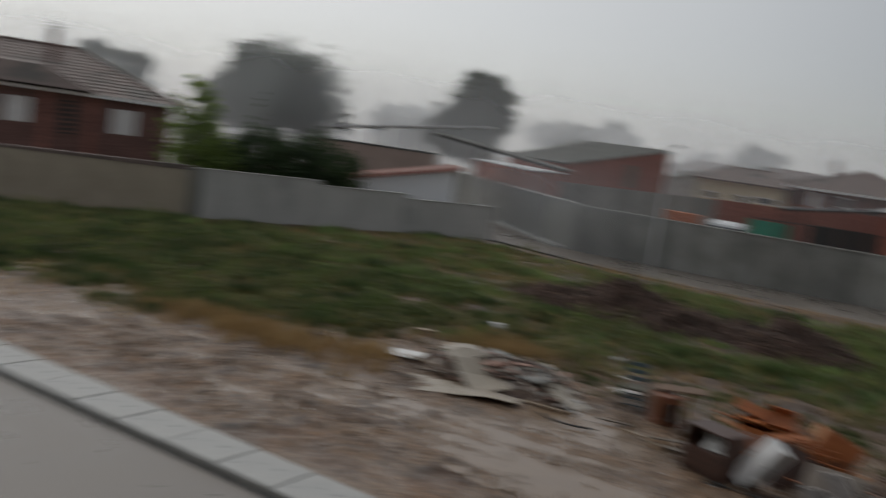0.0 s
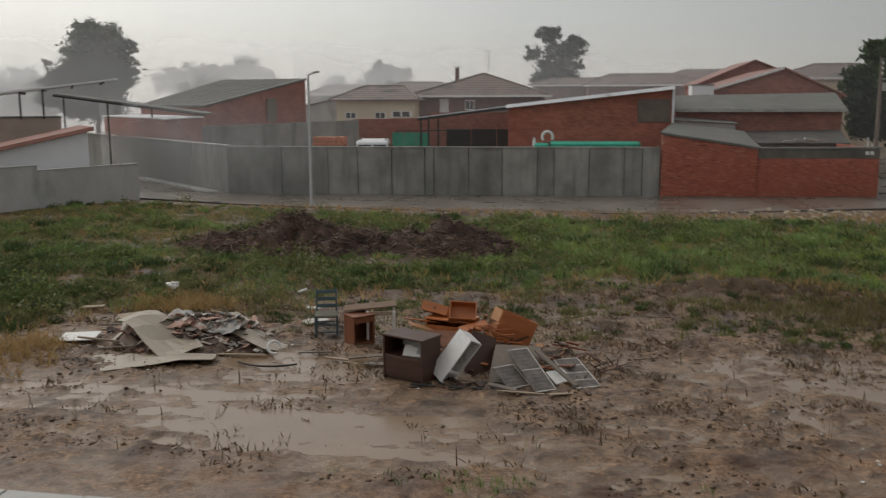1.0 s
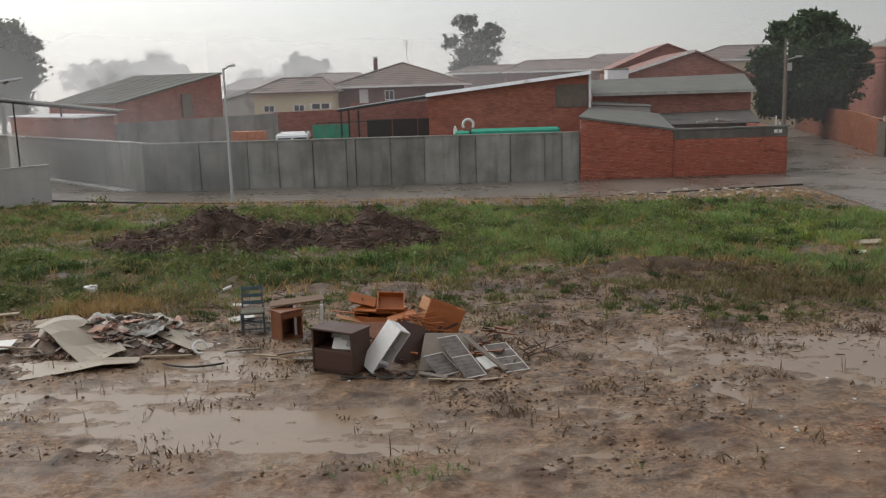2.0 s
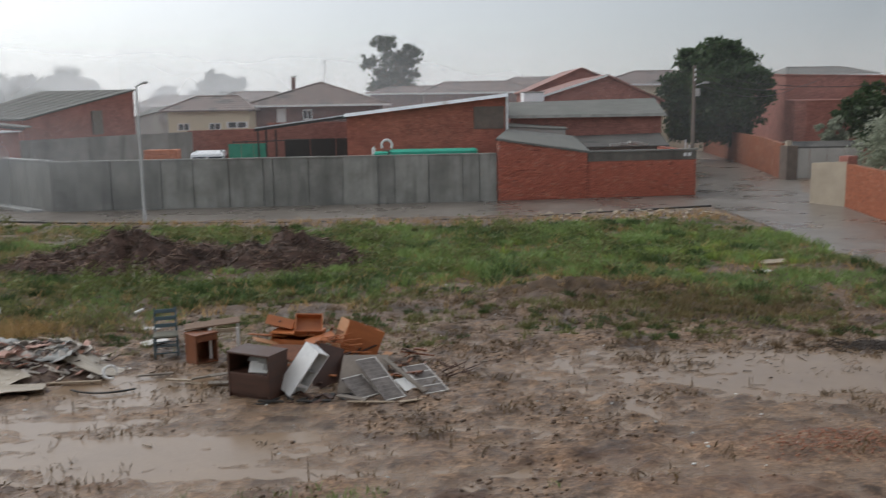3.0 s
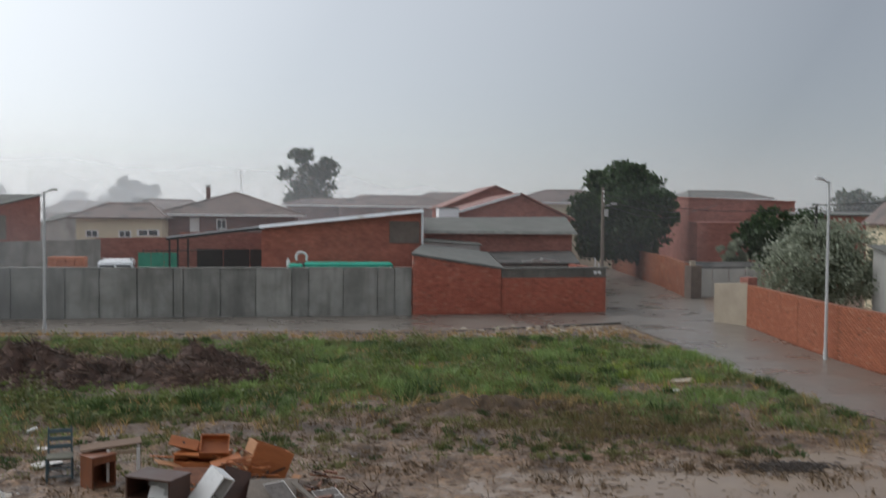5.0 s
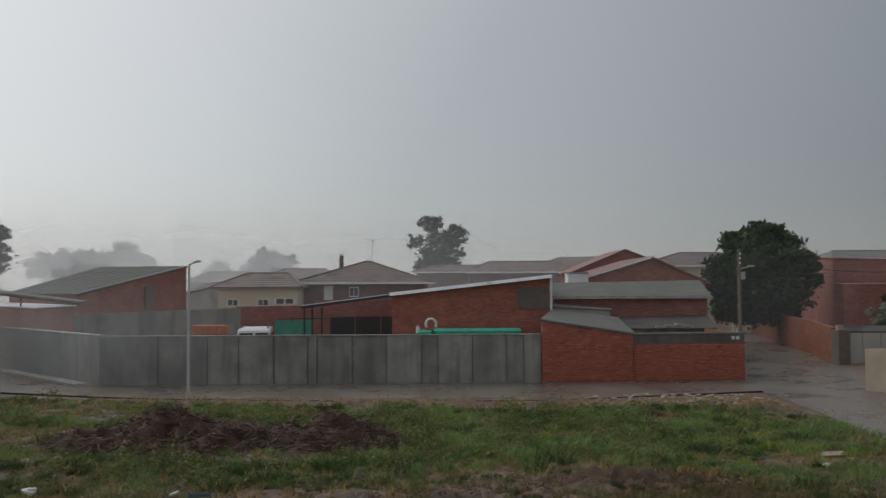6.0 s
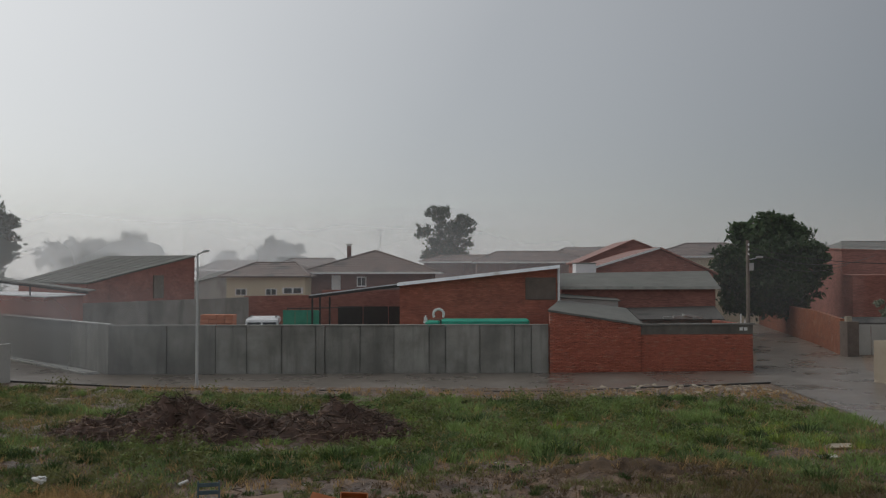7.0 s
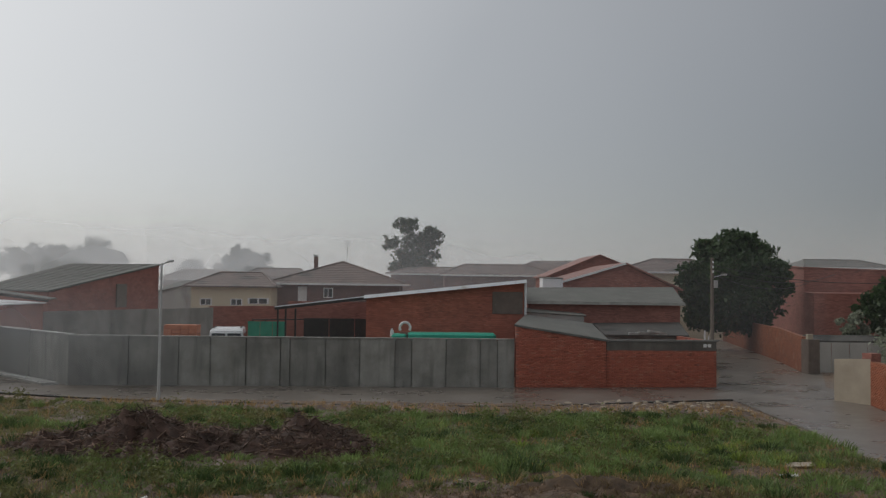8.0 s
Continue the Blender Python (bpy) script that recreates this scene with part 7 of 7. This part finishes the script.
def build_litter():
    """Stones, chips and scraps strewn over the lot."""
    r = np.random.default_rng(19)
    sets = [("stones", "pale stones strewn over the mud", "stones", M["slab"], 150, lambda: (r.uniform(-13, 12), r.uniform(10.2, 22)), (0.015, 0.05)),
            ("brick_chips", "red brick chips spread in the wet mud", "brick chips", material("wet_brick_chips", (0.17, 0.062, 0.034), (0.34, 0.15, 0.085), 9, 0.5, 0.3), 950, lambda: (r.normal(5.7, 0.62), r.normal(11.25, 0.24)), (0.007, 0.022)),
            ("verge_stones", "pale stones and rubble along the lane", "stones", M["render_beige"], 150, lambda: (r.uniform(5, 13), r.uniform(34.5, 39)), (0.05, 0.22)),
            ("white_scraps", "scraps of white litter", "litter", plastic_white, 60, lambda: (r.uniform(-11, 9), r.uniform(10.5, 23)), (0.012, 0.05)),
            ("dark_scraps", "dark sodden scraps trodden into the earth round the dumped heaps", "scraps", material("sodden_scrap", (0.04, 0.027, 0.019), (0.13, 0.09, 0.06), 4, 0.7, 0.4), 1500, lambda: (r.uniform(-11, 7.5), r.normal(18.0, 1.7)), (0.015, 0.07)),
            ("pale_scraps", "pale chips and splinters round the dumped heaps", "scraps", pale_wood, 170, lambda: (r.uniform(-10.0, 0.8), r.normal(16.6, 1.7)), (0.02, 0.09)),
            ("burnt_sticks", "blackened remains of a bonfire", "ash", material("charred_wood", (0.022, 0.018, 0.015), (0.085, 0.065, 0.052), 9, 0.8, 0.3), 800, lambda: (r.normal(8.75, 0.52), r.normal(16.15, 0.20)), (0.02, 0.075))]
    for name, label, category, mat, n, where, (s0, s1) in sets:
        bm = bmesh.new()
        for k in range(n):
            x, y = where()
            s = r.uniform(s0, s1)
            z = on_lot(x, y) + s * 0.12
            if name in ("burnt_sticks", "pale_scraps", "dark_scraps"):
                add_box(bm, (s * 2.6, s * 0.18, s * 0.22), (x, y, max(z, -0.005)), (0, r.uniform(-12, 12), r.uniform(0, 180)))
                continue
            if name == "brick_chips":
                add_box(bm, (s * r.uniform(1.2, 2.4), s * r.uniform(0.8, 1.4), s * 0.5), (x, y, z), (r.uniform(-25, 25), r.uniform(-25, 25), r.uniform(0, 180)))
                continue
            made = bmesh.ops.create_icosphere(bm, subdivisions=1, radius=s * 0.6)["verts"]
            for v in made:
                v.co *= r.uniform(0.7, 1.25)
            bmesh.ops.transform(bm, matrix=pose(x, y, z, 0, 0, r.uniform(0, 180)) @ Matrix.Diagonal((1.3, 0.9, 0.55, 1)), verts=made)
        tagged(link_mesh(name, bm, mat), label, category, kind="stuff")


def lumps(name, places, sizes, mat, label, category, flat=0.6, seed=1):
    """Rough eight-cornered lumps half sunk at the given places."""
    r = np.random.default_rng(seed)
    n = len(places)
    ring = np.array([(math.cos(k * math.pi / 3), math.sin(k * math.pi / 3), 0.0) for k in range(6)] + [(0, 0, 1.0), (0, 0, -0.6)])
    v = ring[None] * r.uniform(0.6, 1.3, (n, 8, 1)) * np.stack([sizes, sizes * r.uniform(0.6, 1.0, n), sizes * flat], 1)[:, None]
    v += r.normal(0, 0.12, (n, 8, 3)) * sizes[:, None, None]
    a = r.uniform(0, 2 * np.pi, n)
    c, w = np.cos(a)[:, None], np.sin(a)[:, None]
    v = np.stack([v[..., 0] * c - v[..., 1] * w, v[..., 0] * w + v[..., 1] * c, v[..., 2]], -1) + places[:, None]
    tri = np.array([(k, (k + 1) % 6, 6) for k in range(6)] + [((k + 1) % 6, k, 7) for k in range(6)])
    f = (tri[None] + 8 * np.arange(n)[:, None, None]).reshape(-1, 3)
    return tagged(mesh_from_arrays(name, v.reshape(-1, 3), f, mat), label, category, kind="stuff")


def build_clods():
    draw = np.random.default_rng(41)
    where = scatter(90000, -15, 12.6, 9.9, 22.5, lambda x, y: churn(x, y) * np.clip(0.45 + 0.9 * soft_noise(x, y, 0.7, 42), 0.08, 1) * np.interp(y, [10, 22], [1.0, 0.5]), 43)
    sizes = 0.010 + 0.042 * draw.uniform(0, 1, len(where)) ** 3
    half = draw.uniform(0, 1, len(where)) < 0.6
    lumps("mud_clods", where[half], sizes[half], clod_material("clod_mud", (0.055, 0.034, 0.021), (0.15, 0.095, 0.06)), "dark clods of churned mud", "clods", seed=44)
    lumps("silt_clods", where[~half], sizes[~half], clod_material("silty_clods", (0.13, 0.082, 0.05), (0.27, 0.18, 0.115)), "pale silty clods of trodden mud", "clods", seed=45)


def clod_material(name, dark, light):
    return material(name, dark, light, 3, 0.5, 0.5)


build_clods()
build_chair()
build_bedside()
build_dark_cabinet()
build_white_cabinet()
build_orange_pieces()
build_panels()
build_rubble()
build_litter()


# ---- brick faces: single bricks, proud of their walls by different amounts ----
def brick_piece_material(name, dark, light, pale):
    m = material(name, dark, light, 5.0, 0.75, 0.4, 60)
    n, l = m.node_tree.nodes, m.node_tree.links
    bsdf, own, isle = n["Principled BSDF"], n.new("ShaderNodeObjectInfo"), n.new("ShaderNodeNewGeometry")
    add, cut, hs, tone, mx, far = n.new("ShaderNodeMath"), n.new("ShaderNodeMath"), n.new("ShaderNodeHueSaturation"), n.new("ShaderNodeMapRange"), n.new("ShaderNodeMixRGB"), n.new("ShaderNodeMapRange")
    add.operation, cut.operation = "ADD", "FRACT"
    l.new(own.outputs["Random"], add.inputs[0])
    l.new(isle.outputs["Random Per Island"], add.inputs[1])
    l.new(add.outputs[0], cut.inputs[0])
    tone.inputs["To Min"].default_value, tone.inputs["To Max"].default_value = 0.86, 1.13
    l.new(cut.outputs[0], tone.inputs[0])
    l.new(tone.outputs[0], hs.inputs["Value"])
    l.new(bsdf.inputs["Base Color"].links[0].from_socket, hs.inputs["Color"])
    far.inputs["From Min"].default_value, far.inputs["From Max"].default_value, far.inputs["To Max"].default_value = 0.9, 1.0, 0.5
    l.new(cut.outputs[0], far.inputs[0])
    mx.inputs[2].default_value = (*pale, 1)
    l.new(far.outputs[0], mx.inputs[0])
    l.new(hs.outputs[0], mx.inputs[1])
    l.new(mx.outputs[0], bsdf.inputs["Base Color"])
    return m


def brick_face(parent, a, b, z0, za, zb, side, mat, singles, seed, label, rough=0.0):
    """Running bond over one wall face from a to b; side 1 faces left of that line, -1 right. The first courses' worth are single pieces."""
    r = np.random.default_rng(seed)
    o = parent.matrix_basis.translation
    a, b = Vector(a) - o.xy, Vector(b) - o.xy
    run = (b - a).length
    d = (b - a) / run
    out = Vector((-d.y, d.x)) * side
    spots = []
    for row in range(int((max(za, zb) - z0) / 0.07)):
        z = z0 + 0.036 + 0.07 * row
        u = 0.125 if row % 2 else 0.25
        while u < run - 0.12:
            if z + 0.04 < za + (zb - za) * u / run and r.uniform() > 0.03:
                spots.append((u, z, r.uniform(0.03, 0.07) if r.uniform() < rough else r.uniform(-0.004, 0.003)))
            u += 0.25
    pick = set(r.choice(len(spots), min(singles, len(spots)), replace=False).tolist())
    shape = np.array([(x, y, z) for y in (-0.06, 0.012) for x, z in ((-0.119, -0.030), (0.119, -0.030), (0.119, 0.030), (-0.119, 0.030))])
    quads = np.array([(4, 5, 6, 7), (0, 1, 5, 4), (1, 2, 6, 5), (2, 3, 7, 6), (3, 0, 4, 7)])
    if side > 0:
        quads = quads[:, ::-1]
    basis = Matrix(((d.x, out.x, 0), (d.y, out.y, 0), (0, 0, 1))).to_4x4()
    turn = np.array(basis.to_3x3())
    joined, one = [], None
    for k, (u, z, proud) in enumerate(spots):
        p = a + d * u + out * proud
        if k in pick:
            if one is None:
                first = mesh_from_arrays("brick", shape, quads, mat)
                one, ob = first.data, first
            else:
                ob = new("brick", one)
            ob.parent = parent
            m = basis.copy()
            m.translation = (p.x, p.y, z)
            ob.matrix_basis = m
        else:
            joined.append(shape @ turn.T + [p.x, p.y, z])
    faces = np.concatenate([quads + 8 * k for k in range(len(joined))])
    rest = mesh_from_arrays("brick_courses", np.concatenate(joined), faces, mat)
    rest.parent = parent
    tagged(rest, label, kind="stuff")


orange_piece = brick_piece_material("worn_orange_brick_piece", (0.29, 0.090, 0.044), (0.42, 0.145, 0.076), (0.42, 0.22, 0.15))
red_piece = brick_piece_material("rough_red_brick_piece", (0.37, 0.098, 0.058), (0.56, 0.175, 0.108), (0.50, 0.27, 0.19))
brick_face(right_wall, (17.4, 28.4), (17.95, 32.0), 0.05, 1.9, 1.9, 1, orange_piece, 110, 91, "worn orange brick courses")
brick_face(right_wall, (17.95, 32.0), (19.0, 38.3), 0.05, 1.9, 1.9, 1, orange_piece, 80, 92, "worn orange brick courses")
brick_face(right_wall, (17.25, 24.1), (17.4, 28.4), 0.05, 1.9, 1.9, 1, orange_piece, 110, 93, "worn orange brick courses")
brick_face(lean_to, (4.26, 43.72), (8.75, 44.05), 0.05, 3.0, 2.28, -1, red_piece, 290, 94, "rough red brick courses", 0.10)
brick_face(yard, (8.78, 44.1), (14.4, 44.65), 0.05, 1.85, 1.85, -1, red_piece, 290, 95, "rough red brick courses", 0.04)


for ob in scene.objects:
    if ob.name.startswith("village_house"):
        tagged(ob, group="houses of the village")
    elif ob.name.startswith("far_tree"):
        tagged(ob, group="distant trees")
